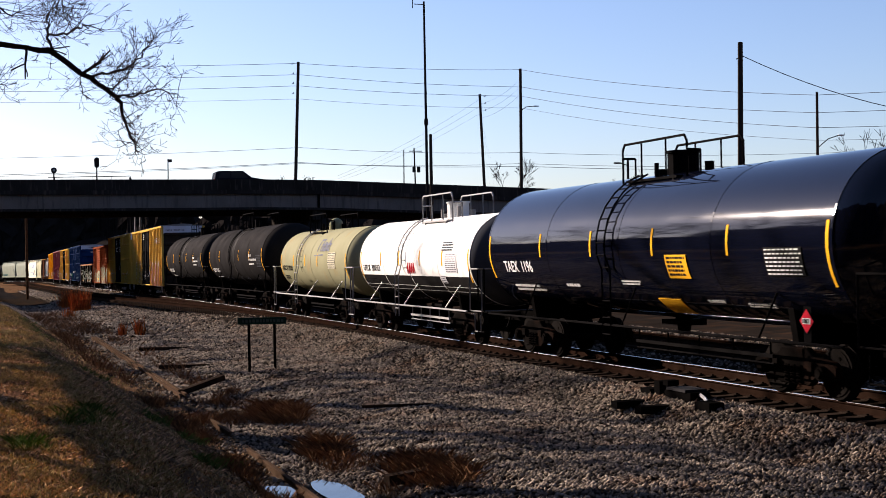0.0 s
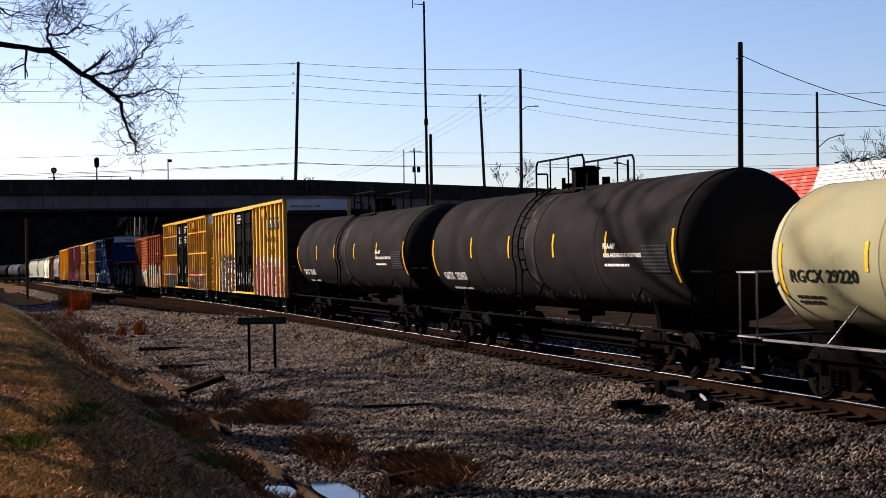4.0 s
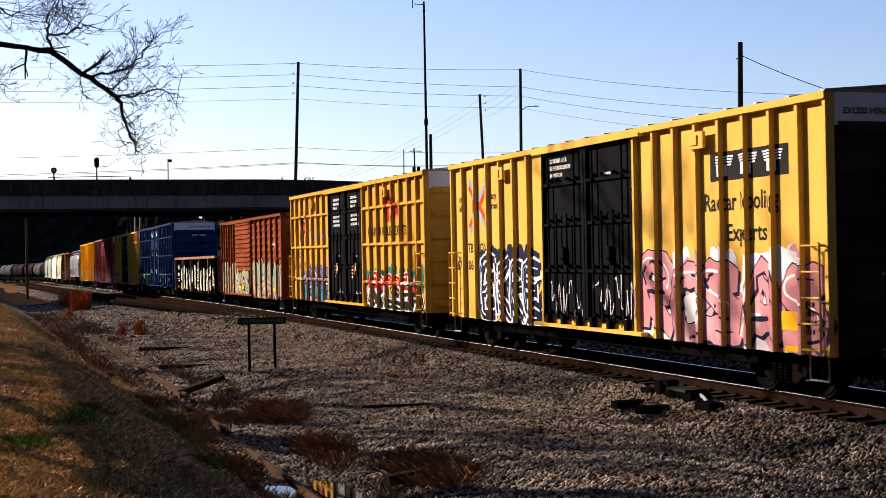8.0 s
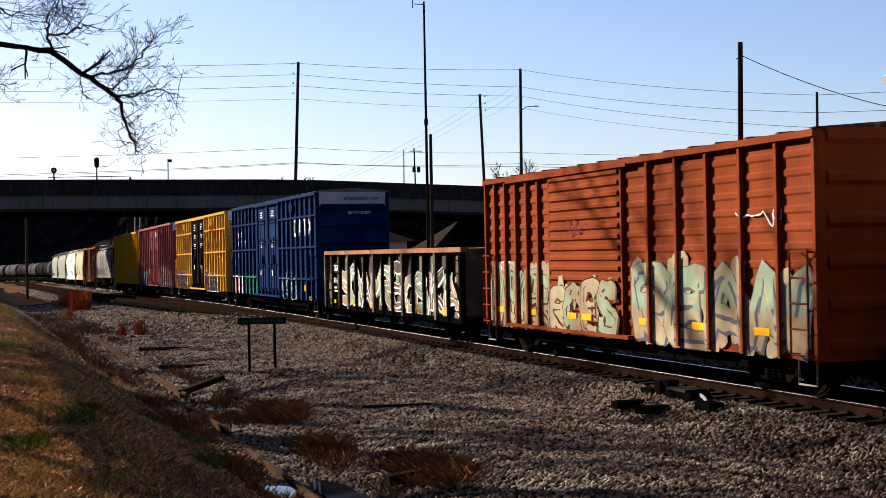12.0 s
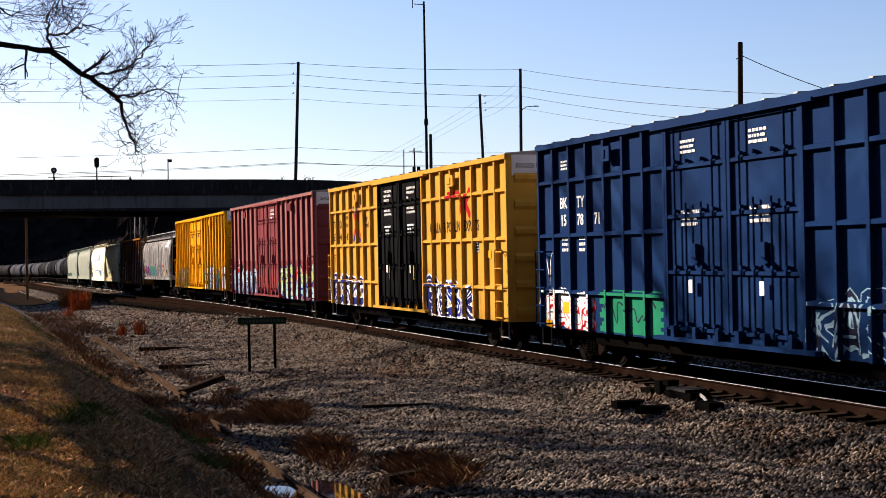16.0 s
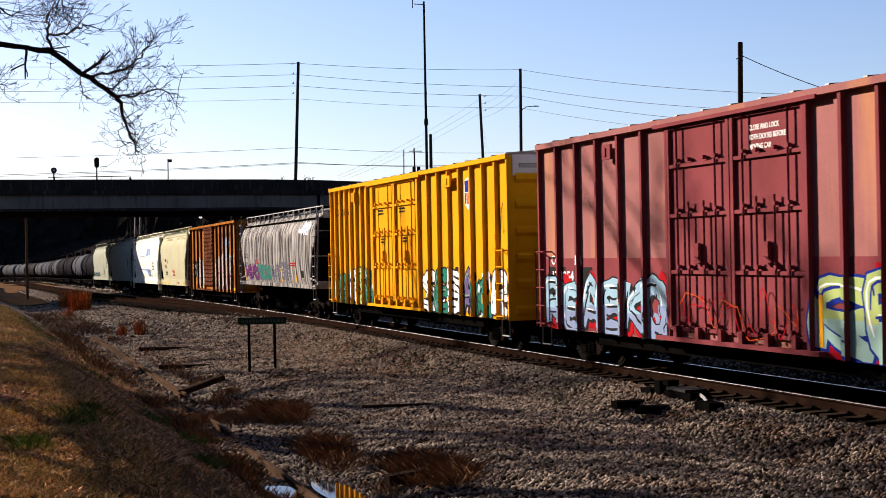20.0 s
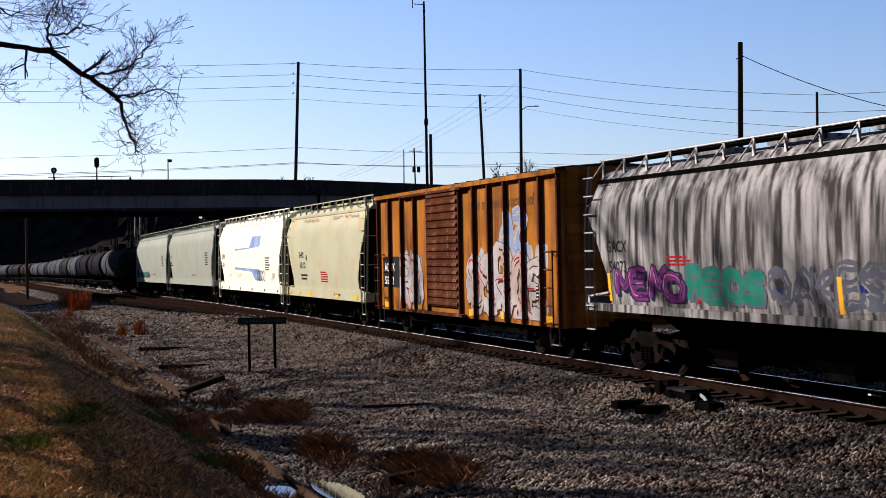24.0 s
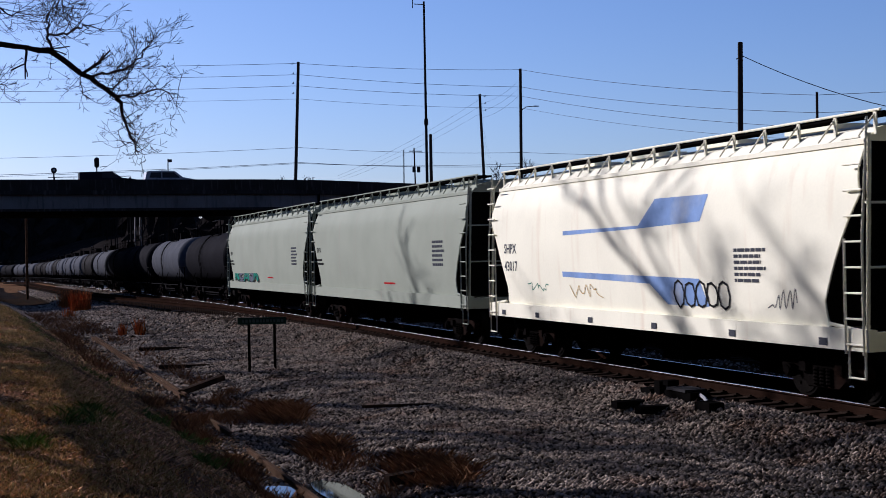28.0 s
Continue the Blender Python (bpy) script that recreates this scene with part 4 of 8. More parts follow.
def vehicle(name, label, paint, body, glass_pts, length, category):
    """A road vehicle that heads towards +X in its own space."""
    e = empty(name)
    tagged(e, label, category)
    part("body", poly(B(), [(x, -0.92, z) for x, z in body], (0, 1.84, 0)), paint, e)
    for y in (-0.925, 0.905):
        for g in glass_pts:
            part("window", poly(B(), [(x, y, z) for x, z in g], (0, 0.02, 0)), M_GLASS, e)
    for x in (-length * 0.3, length * 0.31):
        for y in (-0.8, 0.8):
            w = part("wheel", rod(B(), (x, y - 0.12, 0.34), (x, y + 0.12, 0.34), 0.34, seg=18), M_TYRE, e)
            part("rim", rod(B(), (x, y - 0.13, 0.34), (x, y + 0.13, 0.34), 0.2, seg=12), M_GALV, w)
    for y in (-0.7, 0.7):
        part("headlight", box(B(), (length / 2 - 0.03, y, 0.75), (0.08, 0.3, 0.15)), M_GALV, e)
        part("tail_light", box(B(), (-length / 2 + 0.02, y, 0.95), (0.08, 0.14, 0.3)), P_TAIL, e)
    return e


P_TAIL = mat("red_lens", (0.35, 0.01, 0.01), 0.2, var=0.1, bump=0)
suv_body = [(-2.35, 0.35), (-2.4, 1.0), (-2.25, 1.75), (-1.9, 1.86), (0.35, 1.84), (1.15, 1.25), (2.3, 1.05), (2.4, 0.6), (2.35, 0.3)]
suv_glass = [[(-2.0, 1.2), (-1.85, 1.7), (-0.9, 1.72), (-0.9, 1.2)], [(-0.8, 1.2), (-0.8, 1.72), (0.3, 1.72), (0.85, 1.2)]]
pick_body = [(-2.8, 0.45), (-2.8, 1.15), (-0.9, 1.15), (-0.75, 1.75), (0.6, 1.78), (1.25, 1.2), (2.6, 1.1), (2.75, 0.5)]
pick_glass = [[(-0.6, 1.2), (-0.55, 1.65), (0.5, 1.67), (0.95, 1.2)]]
suv_a = vehicle("suv", "dark blue sport utility car driving over the bridge", M_CARD, suv_body, suv_glass, 4.8, "car")
suv_b = vehicle("suv", "silver sport utility car driving over the bridge", M_CARS, suv_body, suv_glass, 4.8, "car")
pickup = vehicle("pickup_truck", "dark covered pickup truck driving over the bridge", M_CARD, [(-2.6, 0.45), (-2.6, 1.72), (-0.9, 1.78), (0.4, 1.78), (1.25, 1.2), (2.5, 1.1), (2.6, 0.5)], pick_glass, 5.2, "truck")
van = empty("delivery_van")
tagged(van, "white delivery van with purple and red emblem", "van")
part("body", poly(B(), [(x, -1.05, z) for x, z in [(-2.9, 0.4), (-2.9, 2.92), (1.35, 2.92), (1.95, 2.65), (2.5, 1.75), (2.85, 1.3), (2.9, 0.45)]], (0, 2.1, 0)), M_VANW, van)
for y in (-1.06, 1.04):
    part("window", poly(B(), [(1.45, y, 1.35), (1.55, y, 2.05), (2.15, y, 2.05), (2.4, y, 1.4)], (0, 0.02, 0)), M_GLASS, van)
for x in (-1.7, 1.9):
    for y in (-0.9, 0.9):
        w = part("wheel", rod(B(), (x, y - 0.13, 0.37), (x, y + 0.13, 0.37), 0.37, seg=18), M_TYRE, van)
        part("rim", rod(B(), (x, y - 0.14, 0.37), (x, y + 0.14, 0.37), 0.22, seg=12), M_GALV, w)
P_VPUR = mat("purple_emblem", (0.05, 0.025, 0.16), 0.5, var=0.1, bump=0)
P_VRED = mat("red_emblem", (0.62, 0.03, 0.06), 0.5, var=0.1, bump=0)
for sy in (1.056,):
    x = 0.75
    for k, (wd, m) in enumerate(((0.42, P_VPUR), (0.42, P_VPUR), (0.42, P_VPUR), (0.48, P_VRED), (0.48, P_VRED))):
        hh = 1.0 if k in (0, 2, 3) else 0.72
        part("emblem", box2(B(), (x - wd, sy - 0.004, 1.25), (x, sy + 0.006, 1.25 + hh)), m, van, "plain emblem block")
        x -= wd + 0.06

# ---- the train ----
P_YEL = mat("boxcar_yellow", (0.6, 0.37, 0.075), 0.55, spec=0.03, var=0.12, scale=0.9, fine=25, bump=0.05, stain=(0.33, 0.17, 0.05), stain_amt=0.12, streak=True)
P_YEL2 = mat("aged_boxcar_yellow", (0.54, 0.295, 0.045), 0.55, spec=0.03, var=0.15, scale=0.9, fine=25, bump=0.05, stain=(0.30, 0.13, 0.03), stain_amt=0.2, streak=True)
P_UPY = mat("strong_yellow", (0.66, 0.31, 0.006), 0.55, spec=0.03, var=0.12, scale=0.9, fine=25, bump=0.05, stain=(0.42, 0.17, 0.01), stain_amt=0.15, streak=True)
P_RED = mat("faded_oxide_red", (0.235, 0.056, 0.02), 0.65, spec=0.03, var=0.3, scale=0.8, fine=20, bump=0.08, stain=(0.13, 0.035, 0.022), stain_amt=0.35, streak=True)
P_MAR = mat("faded_maroon", (0.29, 0.122, 0.115), 0.6, spec=0.03, var=0.2, scale=0.6, fine=20, bump=0.06, stain=(0.46, 0.22, 0.08), stain_amt=0.3, streak=True, sscale=1.6)
P_MARD = mat("deep_maroon", (0.21, 0.052, 0.058), 0.55, spec=0.03, var=0.25, scale=0.8, fine=20, bump=0.05)
P_BLU = mat("navy_blue", (0.006, 0.025, 0.085), 0.5, spec=0.06, var=0.2, scale=0.8, fine=20, bump=0.05, stain=(0.013, 0.046, 0.13), stain_amt=0.35)
P_ORG = mat("rusted_orange", (0.4, 0.15, 0.02), 0.75, spec=0.03, var=0.4, scale=0.9, fine=16, bump=0.15, stain=(0.10, 0.040, 0.024), stain_amt=0.65, streak=True)
P_RUST = mat("brown_rust", (0.10, 0.035, 0.018), 0.85, spec=0.0, var=0.5, scale=1.5, fine=16, bump=0.2, stain=(0.30, 0.17, 0.12), stain_amt=0.3, streak=True)
P_GOND = mat("grimy_gondola_paint", (0.09, 0.078, 0.066), 0.8, var=0.4, scale=0.7, fine=14, bump=0.15, stain=(0.32, 0.28, 0.22), stain_amt=0.45)
P_TIMB = mat("worn_top_chord", (0.34, 0.17, 0.09), 0.8, var=0.4, scale=1, fine=14, bump=0.2, stain=(0.5, 0.40, 0.3), stain_amt=0.3)
P_GRYH = mat("sooty_grey_hopper", (0.36, 0.355, 0.34), 0.6, spec=0.03, var=0.3, scale=0.7, fine=18, bump=0.06, stain=(0.028, 0.025, 0.024), stain_amt=0.95, streak=True, sscale=5.5)
P_CRM = mat("cream_hopper", (0.40, 0.40, 0.265), 0.55, spec=0.03, var=0.12, scale=0.6, fine=20, bump=0.04, stain=(0.42, 0.25, 0.09), stain_amt=0.28)
P_WHT = mat("white_hopper", (0.78, 0.76, 0.59), 0.55, spec=0.03, var=0.1, scale=0.6, fine=20, bump=0.04, stain=(0.60, 0.50, 0.36), stain_amt=0.15, streak=True)
P_GWH = mat("pale_grey_hopper", (0.27, 0.295, 0.235), 0.55, spec=0.03, var=0.1, scale=0.6, fine=20, bump=0.04, stain=(0.26, 0.24, 0.20), stain_amt=0.1, streak=True)
P_TBLK = mat("gloss_black_tank", (0.003, 0.004, 0.010), 0.06, spec=0.38, var=0.2, scale=0.8, fine=14, bump=0, rspan=0.02)
P_TWHT = mat("white_tank", (0.82, 0.83, 0.8), 0.4, var=0.05, scale=0.7, fine=20, bump=0.03, stain=(0.58, 0.52, 0.42), stain_amt=0.08, streak=True)
P_TBEI = mat("beige_tank", (0.28, 0.272, 0.165), 0.6, spec=0.03, var=0.12, scale=0.7, fine=20, bump=0.04, stain=(0.30, 0.19, 0.08), stain_amt=0.22)
P_TDRK = mat("charcoal_tank", (0.021, 0.02, 0.02), 0.75, spec=0.03, var=0.3, scale=0.8, fine=16, bump=0.05, stain=(0.036, 0.033, 0.031), stain_amt=0.3)
P_TGRY = mat("grey_tank", (0.062, 0.066, 0.076), 0.8, spec=0.03, var=0.15, scale=0.8, fine=16, bump=0.04, stain=(0.12, 0.115, 0.11), stain_amt=0.2)
# Dark end paint: the shade between the cars is put into its colour.
P_DARKEND = mat("sooty_car_end", (0.030, 0.024, 0.020), 0.85, spec=0.05, var=0.3, scale=1, fine=15, stain=(0.06, 0.035, 0.02), stain_amt=0.3)
P_DOORB = mat("black_door", (0.006, 0.0065, 0.008), 0.6, spec=0.04, var=0.3, scale=1.5, fine=20, bump=0.05)
P_PALE = mat("pale_spray", (0.40, 0.39, 0.38), 0.65, var=0.35, scale=2.5, fine=9, stain=(0.36, 0.15, 0.05), stain_amt=0.5)
P_TBK2 = mat("dull_black_tank", (0.010, 0.010, 0.012), 0.8, spec=0.03, var=0.2, scale=0.8)
P_ENDW = mat("grey_white_panel", (0.66, 0.66, 0.68), 0.6, var=0.15, scale=1, fine=20)
P_ROOF = mat("galvanised_roof", (0.30, 0.29, 0.28), 0.55, metal=0.3, var=0.25, scale=1, fine=20, stain=(0.25, 0.13, 0.07), stain_amt=0.3)
P_WHITE = mat("white_marking", (0.80, 0.80, 0.78), 0.6, var=0.12, scale=2)
P_INK = mat("black_marking", (0.02, 0.02, 0.02), 0.6, var=0.2, scale=2)
P_REFL = mat("yellow_reflector", (0.85, 0.42, 0.02), 0.35, var=0.1, scale=4)
P_PLAC = mat("red_placard", (0.65, 0.03, 0.05), 0.5, var=0.1)
P_PINK = mat("pink_spray", (0.55, 0.23, 0.25), 0.6, var=0.2, scale=2, fine=8, stain=(0.62, 0.52, 0.52), stain_amt=0.3)
P_TEAL = mat("teal_spray", (0.014, 0.18, 0.125), 0.6, var=0.3, scale=2, fine=8)
P_LBLUE = mat("pale_blue_spray", (0.26, 0.44, 0.56), 0.6, var=0.25, scale=2, fine=8)
P_PURP = mat("indigo_spray", (0.014, 0.021, 0.127), 0.6, var=0.25, scale=2, fine=8)
P_GREEN = mat("lime_spray", (0.38, 0.5, 0.17), 0.6, var=0.25, scale=2, fine=8)
P_CRIM = mat("crimson_spray", (0.39, 0.01, 0.016), 0.6, var=0.25, scale=2, fine=8)
P_MAGE = mat("magenta_spray", (0.145, 0.03, 0.145), 0.6, var=0.25, scale=2, fine=8)
P_SLATE = mat("slate_spray", (0.1, 0.11, 0.14), 0.6, var=0.3, scale=2, fine=8)
P_ORNG = mat("orange_spray", (0.58, 0.07, 0.01), 0.6, var=0.2, scale=2, fine=8)
P_BLUE = mat("blue_marking", (0.014, 0.03, 0.23), 0.6, var=0.25, scale=2, fine=8)
P_FBLUE = mat("faded_blue_marking", (0.22, 0.33, 0.56), 0.6, var=0.25, scale=1.5, fine=8, stain=(0.55, 0.56, 0.52), stain_amt=0.35)
P_NAVYS = mat("midnight_spray", (0.018, 0.020, 0.045), 0.6, var=0.25, scale=2, fine=8)
P_MINT = mat("mint_spray", (0.25, 0.36, 0.25), 0.6, var=0.3, scale=2, fine=8, stain=(0.24, 0.10, 0.06), stain_amt=0.5)
P_PANEL = mat("cream_data_plate", (0.50, 0.47, 0.34), 0.6, var=0.12, scale=2)
P_TEALB = mat("teal_blue_spray", (0.03, 0.175, 0.27), 0.6, var=0.25, scale=2, fine=8)
P_GREYB = mat("blue_grey_spray", (0.2, 0.27, 0.42), 0.6, var=0.2, scale=2, fine=8)
P_AQUA = mat("pale_aqua_spray", (0.3, 0.5, 0.45), 0.6, var=0.2, scale=2, fine=8)
P_JADE = mat("jade_spray", (0.009, 0.2, 0.105), 0.6, var=0.25, scale=2, fine=8)
P_LAV = mat("lavender_spray", (0.13, 0.11, 0.24), 0.6, var=0.2, scale=2, fine=8)
P_CREAMS = mat("cream_spray", (0.40, 0.36, 0.23), 0.6, var=0.35, scale=2, fine=8, stain=(0.22, 0.09, 0.05), stain_amt=0.55)

GLYPHS = {
    "R": [[(0.1, 0), (0.1, 1), (0.8, 0.95), (0.85, 0.6), (0.15, 0.5), (0.9, 0)]],
    "O": [[(0.2, 0.1), (0.05, 0.5), (0.25, 0.95), (0.75, 0.95), (0.95, 0.5), (0.75, 0.05), (0.2, 0.1)]],
    "S": [[(0.9, 0.9), (0.3, 1), (0.1, 0.7), (0.85, 0.4), (0.75, 0.05), (0.05, 0.1)]],
    "E": [[(0.9, 1), (0.1, 0.95), (0.12, 0.05), (0.9, 0)], [(0.1, 0.5), (0.75, 0.52)]],
    "K": [[(0.12, 0), (0.1, 1)], [(0.9, 1), (0.2, 0.5), (0.95, 0)]],
    "A": [[(0.02, 0), (0.45, 1), (0.98, 0)], [(0.2, 0.35), (0.8, 0.35)]],
    "M": [[(0.05, 0), (0.15, 1), (0.5, 0.35), (0.85, 1), (0.95, 0)]],
    "Z": [[(0.05, 1), (0.9, 0.95), (0.1, 0.05), (0.95, 0)]],
}


def stroke(bm, a, b, w, y):
    d = Vector((b[0] - a[0], 0, b[1] - a[1]))
    if d.length < 1e-4:
        return
    n = Vector((-d.z, 0, d.x)).normalized() * w / 2
    e = d.normalized() * w * 0.4
    A, C = Vector((a[0], y, a[1])) - e, Vector((b[0], y, b[1])) + e
    bm.faces.new([bm.verts.new(p) for p in (A - n, C - n, C + n, A + n)])


def quad(bm, x0, x1, z0, z1, y):
    bm.faces.new([bm.verts.new(p) for p in ((x0, y, z0), (x1, y, z0), (x1, y, z1), (x0, y, z1))])


POSTS = {}   # car name -> (x of each post, post depth, z of each rail, rail depth)


def clip(pts, axis, lo, hi):
    """The part of a convex outline between lo and hi."""
    for sgn, lim in ((1, lo), (-1, -hi)):
        out = []
        for p, q in zip(pts, pts[1:] + pts[:1]):
            a, b = sgn * p[axis] - lim, sgn * q[axis] - lim
            if a >= 0:
                out.append(p)
            if (a >= 0) != (b >= 0):
                out.append(p.lerp(q, a / (a - b)))
        pts = out
        if len(pts) < 3:
            return []
    return pts


def spray(parent, bm, m, name="spray_paint", label=""):
    """Links a layer of paint; where posts and rails stand proud the paint runs over their faces too."""
    px, pd, rz, rd = POSTS.get(parent.name, ((), 0, (), 0))
    for f in list(bm.faces):
        pts = [v.co.copy() for v in f.verts]
        for axis, at, d, w in ((0, px, pd, 0.040), (2, rz, rd, 0.033)):
            lo, hi = min(p[axis] for p in pts), max(p[axis] for p in pts)
            for x in at:
                if lo < x + w and hi > x - w:
                    c = clip(pts, axis, x - w, x + w)
                    if len(c) > 2:
                        bm.faces.new([bm.verts.new(p - Vector((0, d, 0))) for p in c])
    return tagged(part(name, bm, m, parent), label, kind="stuff")


def curve(pts, n=5):
    """A smooth line through the points."""
    p = [Vector((x, 0, z)) for x, z in pts]
    q = [2 * p[0] - p[1]] + p + [2 * p[-1] - p[-2]]
    out = []
    for i in range(1, len(q) - 2):
        a, b, c, d = q[i - 1], q[i], q[i + 1], q[i + 2]
        for k in range(n):
            t = k / n
            out.append(0.5 * (2 * b + (c - a) * t + (2 * a - 5 * b + 4 * c - d) * t * t + (3 * b - a - 3 * c + d) * t ** 3))
    return out + [p[-1]]


def ribbon(bm, line, w, y, lo=-9, hi=99):
    """A band of paint along a smooth line, its ends a little narrower; only what lies between lo and hi."""
    n = len(line)
    side = []
    for i in range(n):
        d = (line[min(n - 1, i + 1)] - line[max(0, i - 1)])
        side.append(Vector((-d.z, 0, d.x)).normalized() * w / 2 * (0.75 + 0.35 * math.sin(i * 0.9) ** 2))
    for i in range(n - 1):
        off = Vector((0, y - 0.000004 * i, 0))
        c = clip([line[i] - side[i] + off, line[i + 1] - side[i + 1] + off, line[i + 1] + side[i + 1] + off, line[i] + side[i] + off], 2, lo, hi)
        if len(c) > 2:
            bm.faces.new([bm.verts.new(p) for p in c])


def graffiti(parent, letters, x0, x1, z0, z1, y, fills, line, seed, glow=None, halo=1.0, upper=None, dense=10, shine=None, thick=1.0, edge=0.07):
    """Spray letters as thin layers of paint on a side at y (the face looks to -Y)."""
    rnd = random.Random(seed)
    layers = {}
    n = len(letters)
    w = (x1 - x0) / n
    zm = z0 + (z1 - z0) * 0.52
    if glow:
        for i in range(n * dense):
            bm = layers.setdefault(("cloud", glow if i % 5 else fills[i % len(fills)]), B())
            cx, cz = rnd.uniform(x0, x1), z0 + (z1 - z0) * rnd.uniform(0, 1.05)
            r = rnd.uniform(0.12, 0.30) * halo
            v = []
            for k in range(11):
                q = rnd.uniform(0.7, 1.15) * r
                v.append(bm.verts.new((min(x1 + 0.15, max(x0 - 0.15, cx + q * math.cos(k * 0.571))), y - 0.0003 - 0.0012 * i / (dense * n), max(z0 - 0.05, min(z1 + 0.35, cz + q * 1.25 * math.sin(k * 0.571))))))
            bm.faces.new(v)
    for i, ch in enumerate(letters):
        ox, tilt = x0 + i * w, rnd.uniform(-0.18, 0.18)
        fill = fills[i % len(fills)]
        hz = (z1 - z0) * rnd.uniform(0.85, 1.12)
        lz = z0 + rnd.uniform(-0.02, 0.06)
        k = y - 0.0022 - i * 0.0008
        lines = []
        for g in GLYPHS[ch]:
            pts = [(ox + (px * 1.05 - 0.03 + tilt * pz + rnd.uniform(-0.07, 0.07)) * w, lz + (pz * 0.86 + 0.06 + rnd.uniform(-0.05, 0.05)) * hz) for px, pz in g]
            lines.append((curve(pts), thick * min(w * 0.42, (z1 - z0) * 0.36) * rnd.uniform(0.85, 1.15)))
        for ln, tw in lines:
            ribbon(layers.setdefault(("outline", line), B()), ln, tw + edge, k, z0 - 0.06)
            drop = [p + Vector((0.07, 0, -0.06)) for p in ln]
            ribbon(layers.setdefault(("outline", line), B()), drop, tw + edge * 0.4, k, z0 - 0.06)
        for ln, tw in lines:
            ribbon(layers.setdefault(("fill", fill), B()), ln, tw, k - 0.0002, z0 - 0.04)
            if upper:
                ribbon(layers.setdefault(("upper", upper), B()), ln, tw * 0.98, k - 0.0003, zm + rnd.uniform(-0.15, 0.1))
        for ln, tw in lines:
            m = len(ln)
            a = rnd.randint(0, m // 3)
            lit = [p + Vector((-0.28 * tw, 0, 0.12 * tw)) for p in ln[a:a + max(4, m // 2)]]
            ribbon(layers.setdefault(("shine", shine or fills[(i + 1) % len(fills)]), B()), lit, tw * 0.10, k - 0.0004, z0)
            for q in range(4):
                a = rnd.randint(0, max(0, m - 4))
                cut = [p + Vector((rnd.uniform(-0.2, 0.2) * tw, 0, 0)) for p in ln[a:a + 4]]
                ribbon(layers.setdefault(("detail", line), B()), cut, tw * rnd.uniform(0.05, 0.2), k - 0.0005, z0)
        for q in range(3):
            cx, cz = ox + rnd.uniform(0, w), z0 + rnd.uniform(0, z1 - z0)
            sz = rnd.uniform(0.03, 0.09)
            bm = layers.setdefault(("chip", (fills + [line])[(i + q) % (len(fills) + 1)]), B())
            bm.faces.new([bm.verts.new((cx + dx * sz, k - 0.0006, cz + dz * sz * 1.6)) for dx, dz in ((-1, 0), (0.2, -1), (1, 0.3), (0, 1))])
    for (kind, m), bm in layers.items():
        spray(parent, bm, m)


def scribble(parent, x, z, w, h, y, m, seed, n=10, t=0.03):
    rnd = random.Random(seed)
    bm = B()
    pts = [(x + w * (i + rnd.uniform(-0.3, 1.3)) / n, z + h * rnd.uniform(0, 1)) for i in range(n + 1)]
    ribbon(bm, curve(pts, 4), t * 0.8, y)
    spray(parent, bm, m)


def bars(parent, x, z, w, h, rows, y, m, seed=0):
    """Small print that cannot be read: rows of short bars."""
    rnd = random.Random(seed)
    bm = B()
    step = h / rows
    for r in range(rows):
        q = x
        end = x + w * rnd.uniform(0.75, 1.0)
        while q < end:
            l = min(rnd.uniform(0.06, 0.22) * max(0.5, w), end - q)
            if l > 0.01:
                box2(bm, (q, y - 0.003, z + h - (r + 0.75) * step), (q + l, y, z + h - (r + 0.2) * step))
            q += l + 0.03
    return tagged(part("small_print", bm, m, parent), kind="stuff")


def plate(parent, name, x, z, w, h, y, m, label=""):
    return part(name, box2(B(), (x, y - 0.006, z), (x + w, y, z + h)), m, parent, label)


def redraw(ob, fn, step):
    """Cuts a decal into level strips and lays each of its corners at fn(corner)."""
    for o in (ob, *ob.children):
        bm = B()
        bm.from_mesh(o.data)
        bm.transform(o.matrix_basis)
        if step and bm.verts:
            lo, hi = min(v.co.z for v in bm.verts), max(v.co.z for v in bm.verts)
            for k in range(1, int((hi - lo) / step) + 1):
                bmesh.ops.bisect_plane(bm, geom=bm.verts[:] + bm.edges[:] + bm.faces[:], plane_co=(0, 0, lo + k * step), plane_no=(0, 0, 1))
        for v in bm.verts:
            v.co = fn(v.co)
        bm.to_mesh(o.data)
        bm.free()
        o.matrix_basis = Matrix()
    return ob


def on_shell(R, zc, x, z, dz=0.0):
    """How a flat decal comes to lie on a tank's near side at height z."""
    phi = math.asin(max(-0.97, min(0.97, (z - zc) / R)))

    def place(p):
        a, r = phi + (p.z + dz) / R, R + 0.009 - p.y
        return Vector((x + p.x, -r * math.cos(a), zc + r * math.sin(a)))
    return place


def lie(ob, place):
    """Lays a decal, built on the plane y = 0, on a round face, or moves it by a matrix."""
    if isinstance(place, Matrix):
        ob.matrix_basis = place @ ob.matrix_basis
        return ob
    return redraw(ob, place, 0.07)


def data_panel(parent, w, h, m, rows=9, back=None):
    """A pale plate of ruled small print."""
    b = box2(B(), (0, -0.004, 0), (w, 0, h))
    o = part("data_panel", b, back or P_INK, parent, "ruled inspection data panel")
    b = B()
    for r in range(rows):
        z = h * (r + 0.3) / rows
        q = 0.03
        while q < w - 0.08:
            l = 0.05 + 0.07 * ((r * 7 + int(q * 50)) % 3) / 2
            box2(b, (q, -0.007, z), (min(w - 0.02, q + l), -0.004, z + h / rows * 0.35))
            q += l + 0.04
    part("panel_print", b, m, o)
    return o


